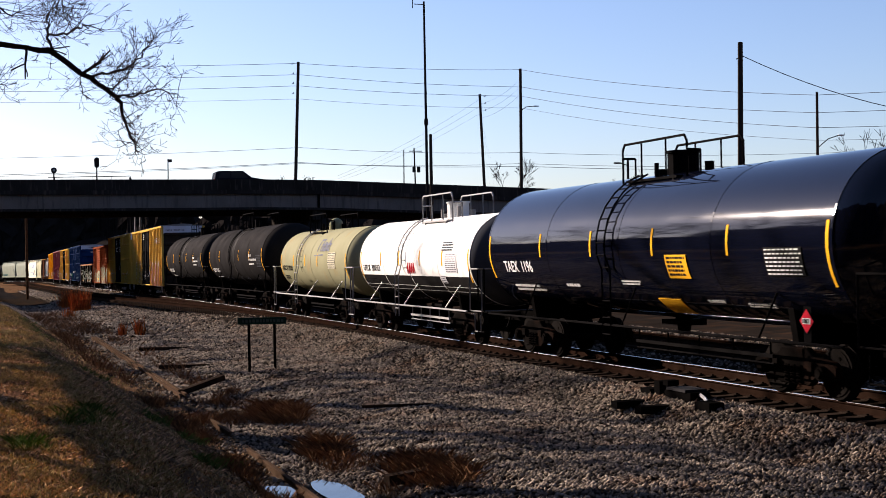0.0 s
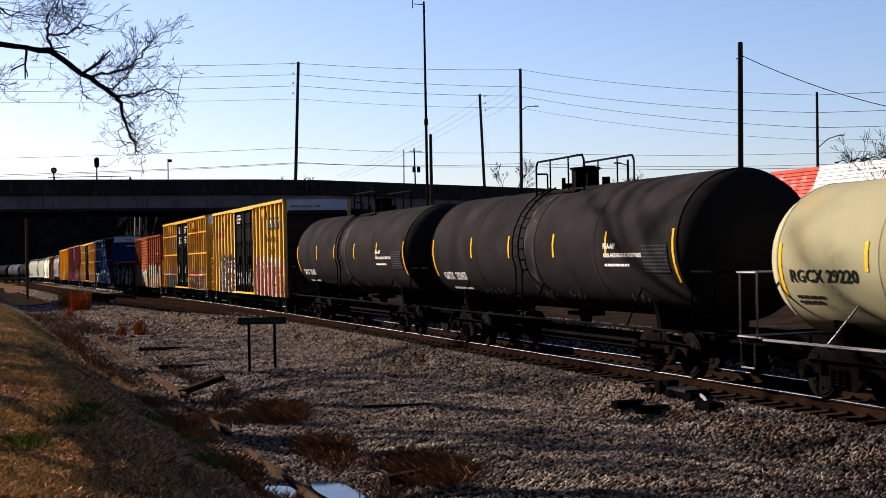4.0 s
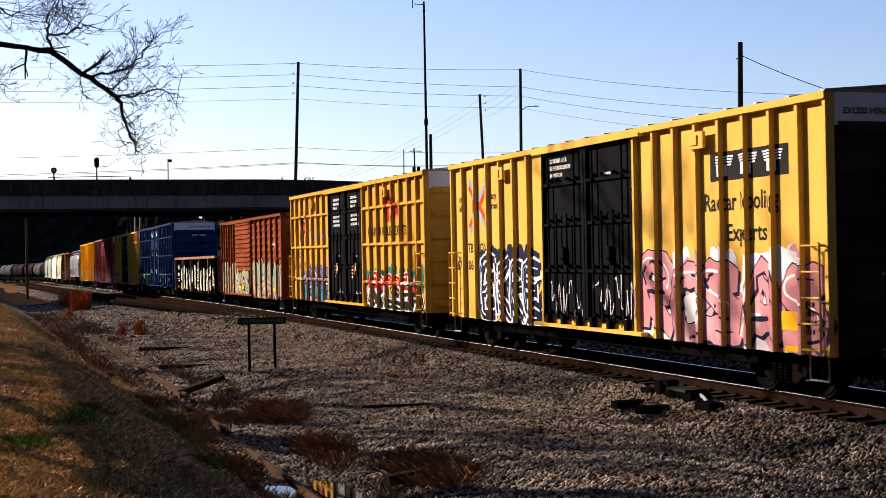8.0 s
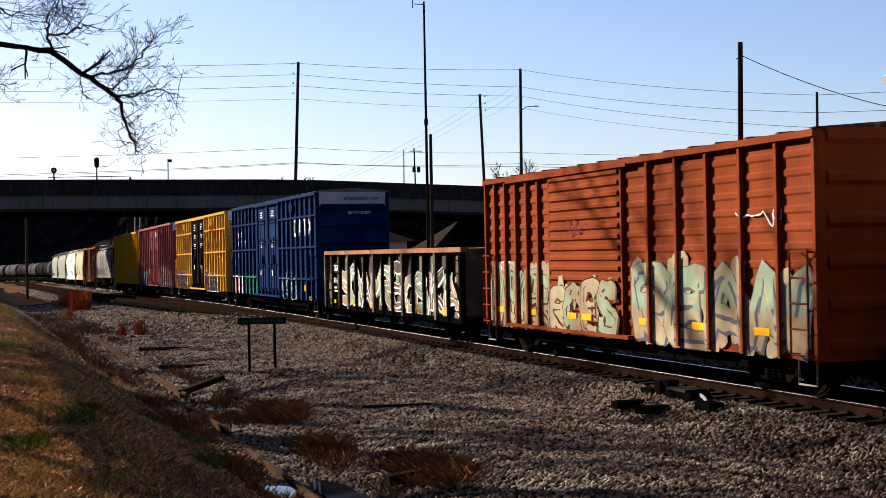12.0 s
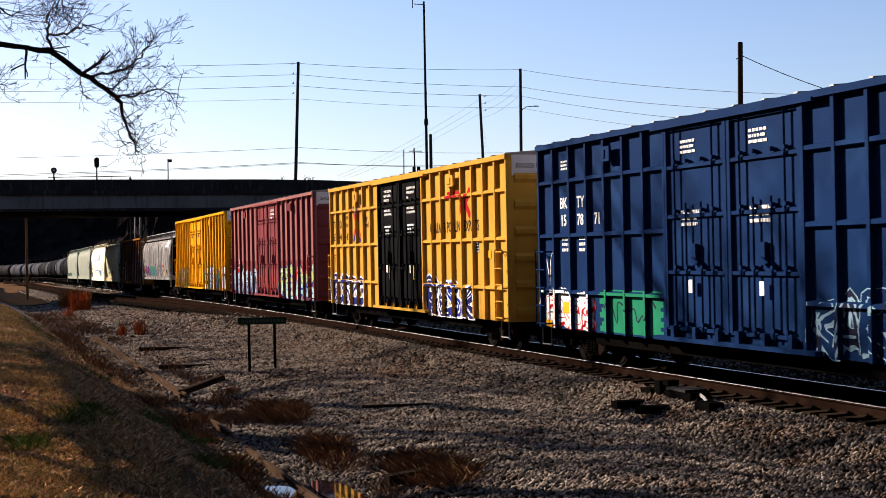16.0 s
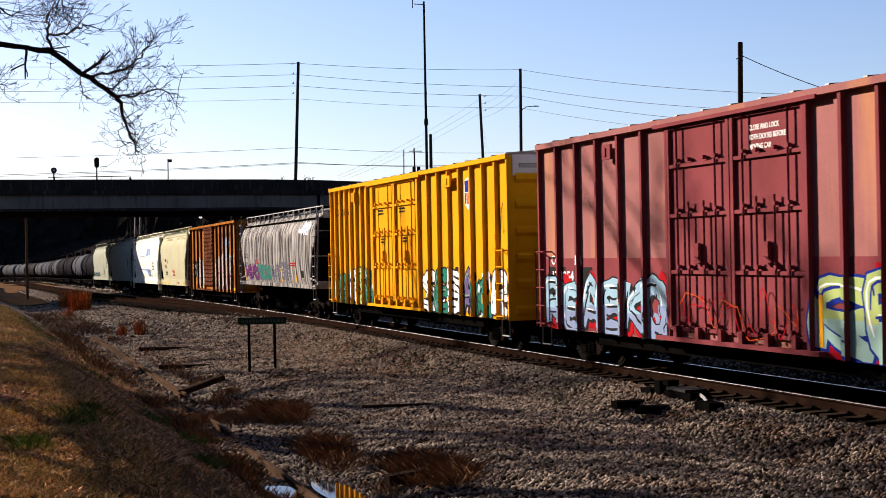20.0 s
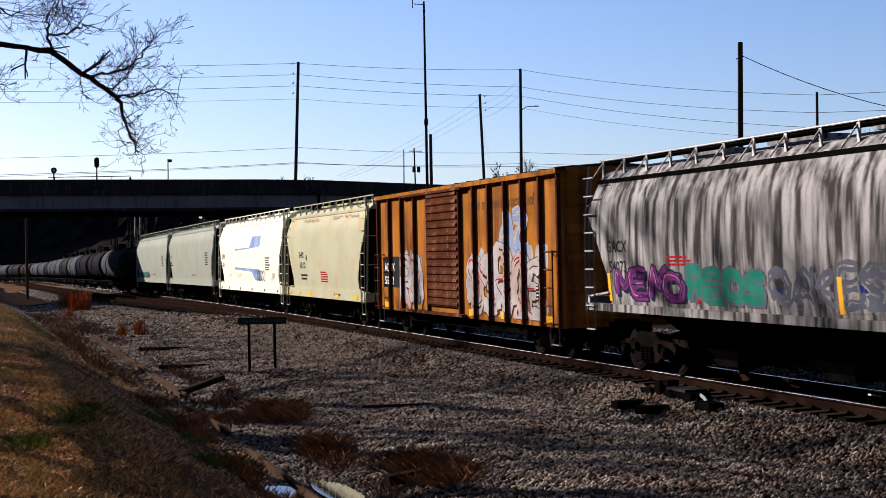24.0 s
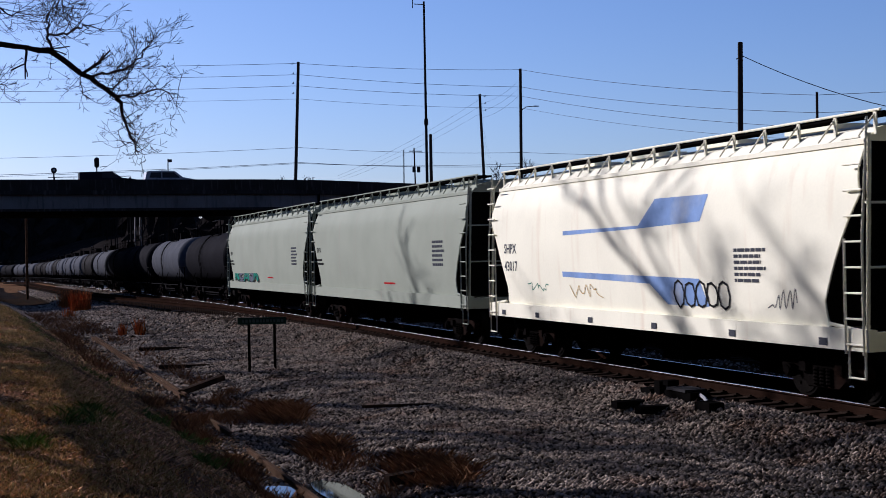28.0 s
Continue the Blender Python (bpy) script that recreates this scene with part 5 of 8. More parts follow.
# -- trucks, couplers, ladders --
TRUCK_MESH = {}
WHEELSETS = []


def truck(car, x):
    t = TRUCK_MESH
    if not t:
        bm = box(B(), (0, 0, 0.52), (0.42, 2.0, 0.26))
        rod(bm, (0, 0, 0.62), (0, 0, 0.8), 0.28, seg=12)
        t["truck"] = bm
        f = B()
        prof = [(-1.25, 0.58), (-1.12, 0.66), (-0.55, 0.72), (-0.38, 0.86), (0.38, 0.86), (0.55, 0.72), (1.12, 0.66), (1.25, 0.58), (1.22, 0.40), (1.0, 0.36), (0.72, 0.42), (0.45, 0.22), (-0.45, 0.22), (-0.72, 0.42), (-1.0, 0.36), (-1.22, 0.40)]
        poly(f, [(a, -1.08, b) for a, b in prof], (0, 0.14, 0))
        bmesh.ops.bevel(f, geom=list(f.edges), offset=0.02, segments=1, affect="EDGES")
        for q in (-0.52, 0.52):
            box(f, (q, -1.1, 0.56), (0.2, 0.1, 0.16))
        t["side_frame"] = f
        s = B()
        turns = []
        for k in range(11):
            rr = 0.088 if k % 2 else 0.07
            turns.append([s.verts.new((rr * math.cos(a * 0.785), -1.06 + rr * math.sin(a * 0.785), 0.27 + k * 0.029)) for a in range(8)])
        for a, b2 in zip(turns, turns[1:]):
            for j in range(8):
                s.faces.new((a[j], a[(j + 1) % 8], b2[(j + 1) % 8], b2[j]))
        t["coil_spring"] = s
        w = rod(B(), (0, -1.12, 0), (0, 1.12, 0), 0.085, seg=10)
        for q in (-1, 1):
            rod(w, (0, q * 0.69, 0), (0, q * 0.83, 0), 0.457, 0.447, seg=28)
            rod(w, (0, q * 0.66, 0), (0, q * 0.69, 0), 0.485, seg=28)
            rod(w, (0, q * 0.828, 0), (0, q * 0.845, 0), 0.40, 0.39, seg=28)
            rod(w, (0, q * 0.84, 0), (0, q * 0.88, 0), 0.14, seg=12)
            for k in range(6):
                a = k * math.pi / 3
                box(w, (0.27 * math.cos(a), q * 0.85, 0.27 * math.sin(a)), (0.05, 0.02, 0.05))
        t["wheelset"] = w
        c = rod(B(), (0, -1.19, 0), (0, -1.06, 0), 0.12, seg=12)
        rod(c, (0, -1.215, 0), (0, -1.19, 0), 0.075, seg=8)
        for k in range(3):
            a = k * 2.094 + 0.5
            rod(c, (0.075 * math.cos(a), -1.205, 0.075 * math.sin(a)), (0.075 * math.cos(a), -1.185, 0.075 * math.sin(a)), 0.02, seg=6)
        t["bearing_cap"] = c
        for k, m in (("truck", M_IRON_D), ("side_frame", M_TRUCK), ("coil_spring", M_TRUCK), ("wheelset", M_WHEEL), ("bearing_cap", M_TRUCK)):
            me = bpy.data.meshes.new(k)
            t[k].to_mesh(me)
            t[k].free()
            me.materials.append(m)
            t[k] = me
    top = new("truck", t["truck"])
    top.parent = car
    top.matrix_basis = pose(x, 0, 0)
    for rz in (0, 180):
        for k, q in (("side_frame", 0), ("coil_spring", -0.18), ("coil_spring", 0), ("coil_spring", 0.18)):
            o = new(k, t[k])
            o.parent = top
            o.matrix_basis = pose(0, 0, 0, 0, 0, rz) @ pose(q, 0, 0)
        for q in (-0.89, 0.89):
            o = new("bearing_cap", t["bearing_cap"])
            o.parent = top
            o.matrix_basis = pose(q, 0, 0, 0, 0, rz) @ pose(0, 0, 0.47)
    for q in (-0.89, 0.89):
        o = new("wheelset", t["wheelset"])
        o.parent = top
        o.matrix_basis = pose(q, 0, 0.457)
        WHEELSETS.append(o)


def coupler(car, x, sgn):
    bm = box2(B(), (x, -0.09, 0.72), (x + sgn * 0.75, 0.09, 0.95))
    box(bm, (x + sgn * 0.78, 0, 0.84), (0.25, 0.26, 0.30))
    part("coupler", bm, M_IRON_D, car)
    hose = pipe(B(), [(x + sgn * 0.3, -0.35, 0.8), (x + sgn * 0.5, -0.37, 0.55), (x + sgn * 0.75, -0.33, 0.42), (x + sgn * 0.9, -0.28, 0.55)], 0.025)
    part("air_hose", hose, M_BLACK, car)


def ladder(car, x0, x1, z0, z1, y, m, n, out=-1, r=0.018, name="ladder"):
    bm = B()
    for x in (x0, x1):
        rod(bm, (x, y, z0), (x, y, z1), r)
    for i in range(n):
        z = z0 + (z1 - z0) * (i + 0.5) / n
        rod(bm, (x0, y, z), (x1, y, z), r * 0.8)
    return part(name, bm, m, car)


def brackets(car, x0, x1, zs, y, m):
    """Single grab irons standing off the side."""
    for z in zs:
        bm = pipe(B(), [(x0, y, z), (x0, y - 0.07, z), (x1, y - 0.07, z), (x1, y, z)], 0.014)
        part("grab_iron", bm, m, car)


# -- boxcars --
def boxcar(name, label, L, z0, z1, tc, paint, posts_l, posts_r, door, ribs=(), post_paint=None, end_paint=None, excess=True, roof=None,
           corrug=0, door_paint=None, lower=None, group="boxcars in the train", slide=False):
    car = empty(name)
    tagged(car, label, "boxcar", group)
    pp, ep = post_paint or paint, end_paint or paint
    h, yp = L / 2, 1.42
    d0, d1 = door
    for sg in (-1, 1):
        lo = min(z0 + 0.12, z1)
        for a, b in ((-h, d0), (d1, h)):
            part("side_panel", box2(B(), (a, sg * (yp - 0.06), z0), (b, sg * yp, z1 - 0.05)), paint, car)
        part("door_recess", box2(B(), (d0, sg * (yp - 0.1), z0 + 0.25), (d1, sg * (yp - 0.05), z1 - 0.05)), M_BLACK, car)
        part("door_sill", box2(B(), (d0, sg * (yp - 0.06), z0), (d1, sg * (yp + 0.02), z0 + 0.24)), paint, car)
        part("eave", box2(B(), (-h, sg * (yp - 0.06), z1 - 0.12), (h, sg * 1.55, z1)), paint if sg < 0 else pp, car)
        part("side_sill", box2(B(), (-h + 2.6, sg * (yp - 0.3), z0 - 0.28), (h - 2.6, sg * (yp - 0.18), z0)), M_IRON_D, car)
    # posts on the side that shows, and plainer ones behind
    shape = None
    PD = 0.095
    POSTS[car.name] = ([min(max(a + (b - a) * i / n, -h + 0.06), h - 0.06) for a, b, n in ((-h, d0, posts_l), (d1, h, posts_r)) for i in range(n + 1)], PD, [z0 + (z1 - z0) * r for r in ribs], 0.085)
    for sg in (-1, 1):
        for a, b, n in ((-h, d0, posts_l), (d1, h, posts_r)):
            for i in range(n + 1):
                x = a + (b - a) * i / n
                x = min(max(x, -h + 0.06), h - 0.06)
                if shape is None:
                    bm = B()
                    poly(bm, [(-0.06, 0, z0), (-0.042, -PD, z0), (0.042, -PD, z0), (0.06, 0, z0)], (0, 0, z1 - 0.12 - z0))
                    shape = part("side_post", bm, pp, car)
                    shape.matrix_basis = pose(x, -yp, 0)
                else:
                    share(shape, car, pose(x, sg * yp, 0, 0, 0, 0 if sg < 0 else 180))
    for a, b in ((-h, d0), (d1, h)):
        for r in ribs:
            z = z0 + (z1 - z0) * r
            part("side_rail", poly(B(), [(a, -yp, z - 0.06), (a, -yp - 0.085, z - 0.035), (a, -yp - 0.085, z + 0.035), (a, -yp, z + 0.06)], (b - a, 0, 0)), pp, car)
        if corrug:
            n = corrug
            bm = B()
            for i in range(n):
                z = z0 + 0.2 + (z1 - z0 - 0.4) * (i + 0.5) / n
                hh = (z1 - z0 - 0.4) / n * 0.26
                poly(bm, [(a, -yp, z - hh), (a, -yp - 0.022, z - hh * 0.5), (a, -yp - 0.022, z + hh * 0.5), (a, -yp, z + hh)], (b - a, 0, 0))
            part("corrugation", bm, paint, car)
    # doors
    dp = door_paint or paint
    halves = ((d0, (d0 + d1) / 2), ((d0 + d1) / 2, d1)) if not slide else ((d0, d1),)
    for a, b in halves:
        dy = -yp - (0.03 if not slide else 0.09)
        dr = part("door", box2(B(), (a + 0.03, dy, z0 + 0.27), (b - 0.03, dy + 0.06, z1 - 0.16)), dp, car)
        bm = B()
        zz = [z0 + 0.27, z0 + 0.27 + (z1 - z0) * 0.25, z0 + 0.27 + (z1 - z0) * 0.50, z0 + 0.27 + (z1 - z0) * 0.72, z1 - 0.2]
        if slide:
            for i in range(15):
                z = z0 + 0.35 + (z1 - z0 - 0.6) * i / 14
                poly(bm, [(a + 0.08, dy, z - 0.07), (a + 0.08, dy - 0.045, z - 0.03), (a + 0.08, dy - 0.045, z + 0.03), (a + 0.08, dy, z + 0.07)], (b - a - 0.16, 0, 0))
        else:
            for z in zz:
                box2(bm, (a + 0.05, dy - 0.05, z - 0.035), (b - 0.05, dy, z + 0.035))
            for x in (a + 0.07, b - 0.07):
                box2(bm, (x - 0.05, dy - 0.06, z0 + 0.27), (x + 0.05, dy, z1 - 0.18))
        part("door_frame", bm, dp, dr)
        if not slide:
            for fx in (0.2, 0.38, 0.62, 0.8):
                x = a + (b - a) * fx
                bm = rod(B(), (x, dy - 0.075, z0 + 0.2), (x, dy - 0.075, z1 - 0.2 if fx in (0.2, 0.8) else z0 + (z1 - z0) * 0.62), 0.022)
                for z in zz[:4]:
                    box(bm, (x, dy - 0.06, z + 0.1), (0.08, 0.08, 0.07))
                part("lock_rod", bm, dp, dr)
            for fx in (0.15, 0.5, 0.85):
                x = a + (b - a) * fx
                bm = box(B(), (x, dy - 0.06, z0 + 0.22), (0.12, 0.12, 0.2))
                rod(bm, (x, dy - 0.12, z0 + 0.12), (x, dy - 0.02, z0 + 0.12), 0.07, seg=8)
                part("door_roller", bm, dp, dr)
            bm = box(B(), ((a + b) / 2, dy - 0.06, z0 + 0.27 + (z1 - z0) * 0.33), (0.16, 0.07, 0.4))
            rod(bm, ((a + b) / 2, dy - 0.11, z0 + 0.2 + (z1 - z0) * 0.33), ((a + b) / 2 + 0.2, dy - 0.11, z0 + 0.1 + (z1 - z0) * 0.33), 0.025)
            part("door_latch", bm, dp, dr)
    part("door_track", box2(B(), (d0 - (2.6 if slide else 0.4), -yp - 0.16, z1 - 0.17), (d1 + 0.4, -yp - 0.02, z1 - 0.1)), pp, car)
    part("door_track", box2(B(), (d0 - (2.6 if slide else 0.4), -yp - 0.17, z0 + 0.02), (d1 + 0.4, -yp - 0.02, z0 + 0.1)), pp, car)
    if excess:
        for x, w in ((d1 + (h - d1) * 0.36, 0.55), (d0 - (h + d0) * 0.42, 0.4)):
            b = box2(B(), (x, -yp - 0.16, z1 - 0.62), (x + w, -yp - 0.1, z1 - 0.3))
            box2(b, (x + 0.08, -yp - 0.18, z1 - 0.55), (x + w - 0.2, -yp - 0.16, z1 - 0.37))
            part("card_board", b, pp, car, "small board for route cards")
    # ends with horizontal corrugations
    for sg in (-1, 1):
        zt = z1 - 0.55 if excess else z1 - 0.05
        # Rear ends are painted dark to stop sunlit bounce onto the next car.
        part("end_wall", box2(B(), (sg * (h - 0.08), -yp + 0.06, z0), (sg * h, yp - 0.06, zt)), ep if sg > 0 else P_DARKEND, car)
        bm = B()
        n = 6
        for i in range(n):
            z = z0 + 0.25 + (zt - z0 - 0.3) * i / (n - 1)
            poly(bm, [(sg * h, -1.3, z - 0.14), (sg * (h + 0.07), -1.3, z - 0.05), (sg * (h + 0.07), -1.3, z + 0.05), (sg * h, -1.3, z + 0.14)], (0, 2.6, 0))
        part("end_corrugation", bm, ep if sg > 0 else P_DARKEND, car)
        if excess:
            part("end_cap_panel", box2(B(), (sg * (h - 0.06), -yp + 0.06, zt), (sg * (h + 0.02), yp - 0.06, z1 - 0.02)), P_ENDW, car, "grey-white warning panel")
        bm = B()
        for i in range(6):
            z = z0 + 0.1 + i * 0.4
            pipe(bm, [(sg * h, 0.85, z), (sg * (h + 0.09), 0.85, z), (sg * (h + 0.09), 1.3, z), (sg * h, 1.3, z)], 0.014)
        part("end_ladder", bm, ep, car)
        coupler(car, sg * h, sg)
        # side ladder near each end
        xa, xb = (sg * h - sg * 0.62, sg * h - sg * 0.10)
        bm = B()
        for x in (xa, xb):
            rod(bm, (x, -yp - 0.2, z0 + 0.02), (x, -yp - 0.2, z0 + 1.85), 0.02)
            for z in (z0 + 0.1, z0 + 1.8):
                rod(bm, (x, -yp - 0.2, z), (x, -yp, z), 0.02)
        for i in range(5):
            rod(bm, (xa, -yp - 0.2, z0 + 0.1 + i * 0.425), (xb, -yp - 0.2, z0 + 0.1 + i * 0.425), 0.018)
        part("ladder", bm, pp, car)
        bm = pipe(B(), [(xa, -yp - 0.05, z0), (xa, -yp - 0.05, z0 - 0.4), (xb, -yp - 0.05, z0 - 0.4), (xb, -yp - 0.05, z0)], 0.018)
        part("sill_step", bm, M_GALV, car)
    # roof
    bm = B()
    poly(bm, [(-h, -1.55, z1), (-h, 0, z1 + 0.11), (-h, 1.55, z1), (-h, 1.5, z1 - 0.05), (-h, -1.5, z1 - 0.05)], (L, 0, 0))
    rf = part("roof", bm, roof or P_ROOF, car)
    bm = B()
    n = int(L / 1.0)
    for i in range(n + 1):
        x = -h + 0.03 + (L - 0.06) * i / n
        poly(bm, [(x - 0.05, -1.54, z1 + 0.005), (x - 0.05, 0, z1 + 0.115), (x - 0.05, 1.54, z1 + 0.005), (x - 0.05, 1.54, z1 + 0.03), (x - 0.05, 0, z1 + 0.15), (x - 0.05, -1.54, z1 + 0.03)], (0.1, 0, 0))
    part("roof_rib", bm, roof or P_ROOF, rf)
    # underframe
    part("centre_sill", box2(B(), (-h, -0.25, z0 - 0.15), (h, 0.25, z0 + 0.2)), M_IRON_D, car)
    part("floor_pan", box2(B(), (-h + 0.05, -yp + 0.07, z0 + 0.05), (h - 0.05, yp - 0.07, z0 + 0.2)), M_IRON_D, car)
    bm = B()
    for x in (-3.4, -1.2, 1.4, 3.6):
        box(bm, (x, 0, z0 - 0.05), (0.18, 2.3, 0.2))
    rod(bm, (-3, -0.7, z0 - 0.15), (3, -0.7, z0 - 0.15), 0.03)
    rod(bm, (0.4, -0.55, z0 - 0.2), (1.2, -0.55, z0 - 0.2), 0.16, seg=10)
    part("brake_rigging", bm, M_IRON_D, car)
    for sg in (-1, 1):
        truck(car, sg * tc / 2)
    return car, -yp


# -- tank cars --
def tank(name, label, L, R, zc, paint, tc, cap_paint=None, band_paint=None, lower=None, platform=None, white_rail=False, group="tank cars in the train", dome="box", full=True, px=0.0, rail_h=0.70, lx=None):
    car = empty(name)
    tagged(car, label, "tank car", group)
    h = L / 2
    seg = 48 if full else 24
    cl = 0.62 * R  # depth of the dished heads
    bm = B()
    rows = []
    ts = [(-h - cl * math.sin(a), math.cos(a)) for a in (1.571, 1.35, 1.05, 0.75, 0.4)] + [(-h, 1.0), (-h * 0.5, 1.0), (0, 1.0), (h * 0.5, 1.0), (h, 1.0)] + [(h + cl * math.sin(a), math.cos(a)) for a in (0.4, 0.75, 1.05, 1.35, 1.571)]
    heads = cap_paint is not None
    bh = B()
    for x, k in ts:
        k = max(k, 0.01)
        rows.append([(x, R * k * math.sin(2 * math.pi * j / seg), zc + R * k * math.cos(2 * math.pi * j / seg)) for j in range(seg)])
    def skin(b, rr):
        vv = [[b.verts.new(p) for p in r] for r in rr]
        for a, c in zip(vv, vv[1:]):
            for j in range(seg):
                b.faces.new((a[j], a[(j + 1) % seg], c[(j + 1) % seg], c[j]))
        b.faces.new(vv[0])
        b.faces.new(vv[-1])
        bmesh.ops.recalc_face_normals(b, faces=b.faces)
    skin(bm, rows[5:10])
    part("tank_shell", bm, paint, car, smooth=True)
    for rr in (rows[:6], rows[9:]):
        b = B()
        skin(b, rr)
        part("tank_head", b, cap_paint or paint, car, smooth=True)
    # weld seams
    if full:
        for x in (-h, -h * 0.5, 0.0, h * 0.5, h):
            b = rod(B(), (x - 0.02, 0, zc), (x + 0.02, 0, zc), R + 0.006, seg=48)
            part("weld_band", b, paint, car, smooth=False)
    if lower:
        b = B()
        k = 14
        pr = [(R + 0.004) * math.sin(a) for a in [math.pi * 0.62 + math.pi * 0.76 * i / k for i in range(k + 1)]]
        pz = [zc + (R + 0.004) * math.cos(a) for a in [math.pi * 0.62 + math.pi * 0.76 * i / k for i in range(k + 1)]]
        va = [b.verts.new((-h, y, z)) for y, z in zip(pr, pz)]
        vb = [b.verts.new((h, y, z)) for y, z in zip(pr, pz)]
        for i in range(k):
            b.faces.new((va[i], va[i + 1], vb[i + 1], vb[i]))
        part("lower_band", b, lower, car, "dark lower paint band", smooth=True)
    rail_m = platform or M_BLACK
    # platform, dome and rails on top
    zt = zc + R
    b = box2(B(), (-1.15, -0.75, zt - 0.16), (1.15, 0.75, zt - 0.11))
    for x in (-1.0, 1.0):
        box(b, (x, -0.6, zt - 0.2), (0.06, 0.3, 0.16))
        box(b, (x, 0.6, zt - 0.2), (0.06, 0.3, 0.16))
    part("platform", b, rail_m, car)
    for y in (-0.66, 0.66):
        b = pipe(B(), [(-1.45, y, zt - 0.22), (-1.45, y, zt + rail_h - 0.12), (-1.35, y, zt + rail_h), (1.35, y, zt + rail_h), (1.45, y, zt + rail_h - 0.12), (1.45, y, zt - 0.22)], 0.026)
        for x in (-0.55, 0.55):
            rod(b, (x, y, zt - 0.2), (x, y, zt + rail_h), 0.022)
        part("safety_rail", b, rail_m, car)
    for x in (-1.45, 1.45):
        b = pipe(B(), [(x, -0.66, zt + rail_h - 0.3), (x, -0.35, zt + rail_h - 0.3), (x, -0.35, zt - 0.1)], 0.024)
        part("safety_rail", b, rail_m, car)
    if dome == "ball":
        b = rod(B(), (0.4, 0, zt - 0.1), (0.4, 0, zt + 0.12), 0.3, seg=16)
        bmesh.ops.create_uvsphere(b, u_segments=16, v_segments=10, radius=0.29, matrix=Matrix.Translation((0.4, 0, zt + 0.18)))
    else:
        b = rod(B(), (0.1, 0, zt - 0.1), (0.1, 0, zt + 0.42), 0.34, seg=16)
        rod(b, (0.1, 0, zt + 0.42), (0.1, 0, zt + 0.47), 0.38, seg=16)
    part("dome_housing", b, cap_paint if dome == "light" else (rail_m if not white_rail else paint), car)
    for vx, vy, vh, vr in ((-0.75, 0, 0.12, 0.22), (-0.55, -0.3, 0.25, 0.05), (0.75, -0.2, 0.3, 0.07), (0.85, 0.2, 0.2, 0.1)):
        part("valve", rod(B(), (vx, vy, zt - 0.1), (vx, vy, zt + vh), vr, seg=10), rail_m, car)
    # side ladder that follows the shell
    def on(a, off):
        return (-(R + off) * math.sin(a), zc + (R + off) * math.cos(a))
    b = B()
    angs = [0.35 + 0.22 * i for i in range(7)]
    for x in (-0.85, -0.45):
        pts = [(x, *on(a, 0.10)) for a in angs] + [(x, -1.52, zc - 0.5), (x, -1.52, 0.62)]
        pipe(b, pts, 0.02)
    zz = [(*on(a, 0.10),) for a in [0.4 + 0.16 * i for i in range(9)]] + [(-1.52, zc - 0.45 - 0.36 * i) for i in range(int((zc - 0.45 - 0.62) / 0.36) + 1)]
    for y, z in zz:
        rod(b, (-0.85, y, z), (-0.45, y, z), 0.015)
    part("ladder", b, rail_m if not white_rail else M_GALV, car)
    if full:
        # reflective strips round the shell
        for x in (-h + 0.1, -h * 0.55, -h * 0.18, h * 0.2, h * 0.58, h - 0.12):
            long = abs(x) > h * 0.9
            b = B()
            aa = [1.35 + (0.72 if long else 0.36) * i / 5 for i in range(6)]
            for a0, a1 in zip(aa, aa[1:]):
                p, q = on(a0, 0.009), on(a1, 0.009)
                b.faces.new([b.verts.new(v) for v in ((x - 0.04, *p), (x + 0.04, *p), (x + 0.04, *q), (x - 0.04, *q))])
            part("reflector_strip", b, P_REFL, car)
    # running boards, bolsters, end platforms
    zs = 1.0
    for sg in (-1, 1):
        e = h + cl + 0.35
        b = B()
        xa = sg * (e - 3.3)
        box2(b, (xa, -0.3, 0.72), (sg * e, 0.3, 1.0))
        box2(b, (sg * (e - 0.25), -1.4, zs - 0.12), (sg * e, 1.4, zs - 0.04))
        part("stub_sill", b, M_IRON_D, car)
        b = B()
        x = sg * tc / 2
        poly(b, [(x - 0.09, -1.02, zs - 0.1), (x - 0.09, -1.12, zc - R * 0.74), (x - 0.09, 0, zc - R), (x - 0.09, 1.12, zc - R * 0.74), (x - 0.09, 1.02, zs - 0.1), (x - 0.09, 0, 0.8)], (0.18, 0, 0))
        part("saddle", b, M_IRON_D, car)
        b = pipe(B(), [(sg * (h + cl - 0.5), -1.42, zs), (sg * e, -1.42, zs), (sg * e, 1.42, zs)], 0.02)
        pipe(b, [(sg * (e - 0.05), -1.4, zs - 0.1), (sg * (e - 0.05), -1.4, zs + 1.15), (sg * (e - 0.05), -0.3, zs + 1.15)], 0.022)
        pipe(b, [(sg * (e - 0.75), -1.48, zs), (sg * (e - 0.75), -1.48, zs + 1.15), (sg * (e - 0.05), -1.44, zs + 1.15)], 0.022)
        part("end_railing", b, rail_m if not white_rail else M_GALV, car)
        b = pipe(B(), [(sg * (e - 0.1), -1.42, zs - 0.1), (sg * (e - 0.1), -1.42, 0.45), (sg * (e - 0.55), -1.42, 0.45), (sg * (e - 0.55), -1.42, zs - 0.1)], 0.018)
        part("sill_step", b, M_GALV if white_rail else rail_m, car)
        coupler(car, sg * (e - 0.1), sg)
        truck(car, x)
    b = rod(B(), (-h - 0.2, -1.5, zs - 0.02), (h + 0.2, -1.5, zs - 0.02), 0.028)
    part("side_rail", b, M_GALV if white_rail else rail_m, car)
    n = 3
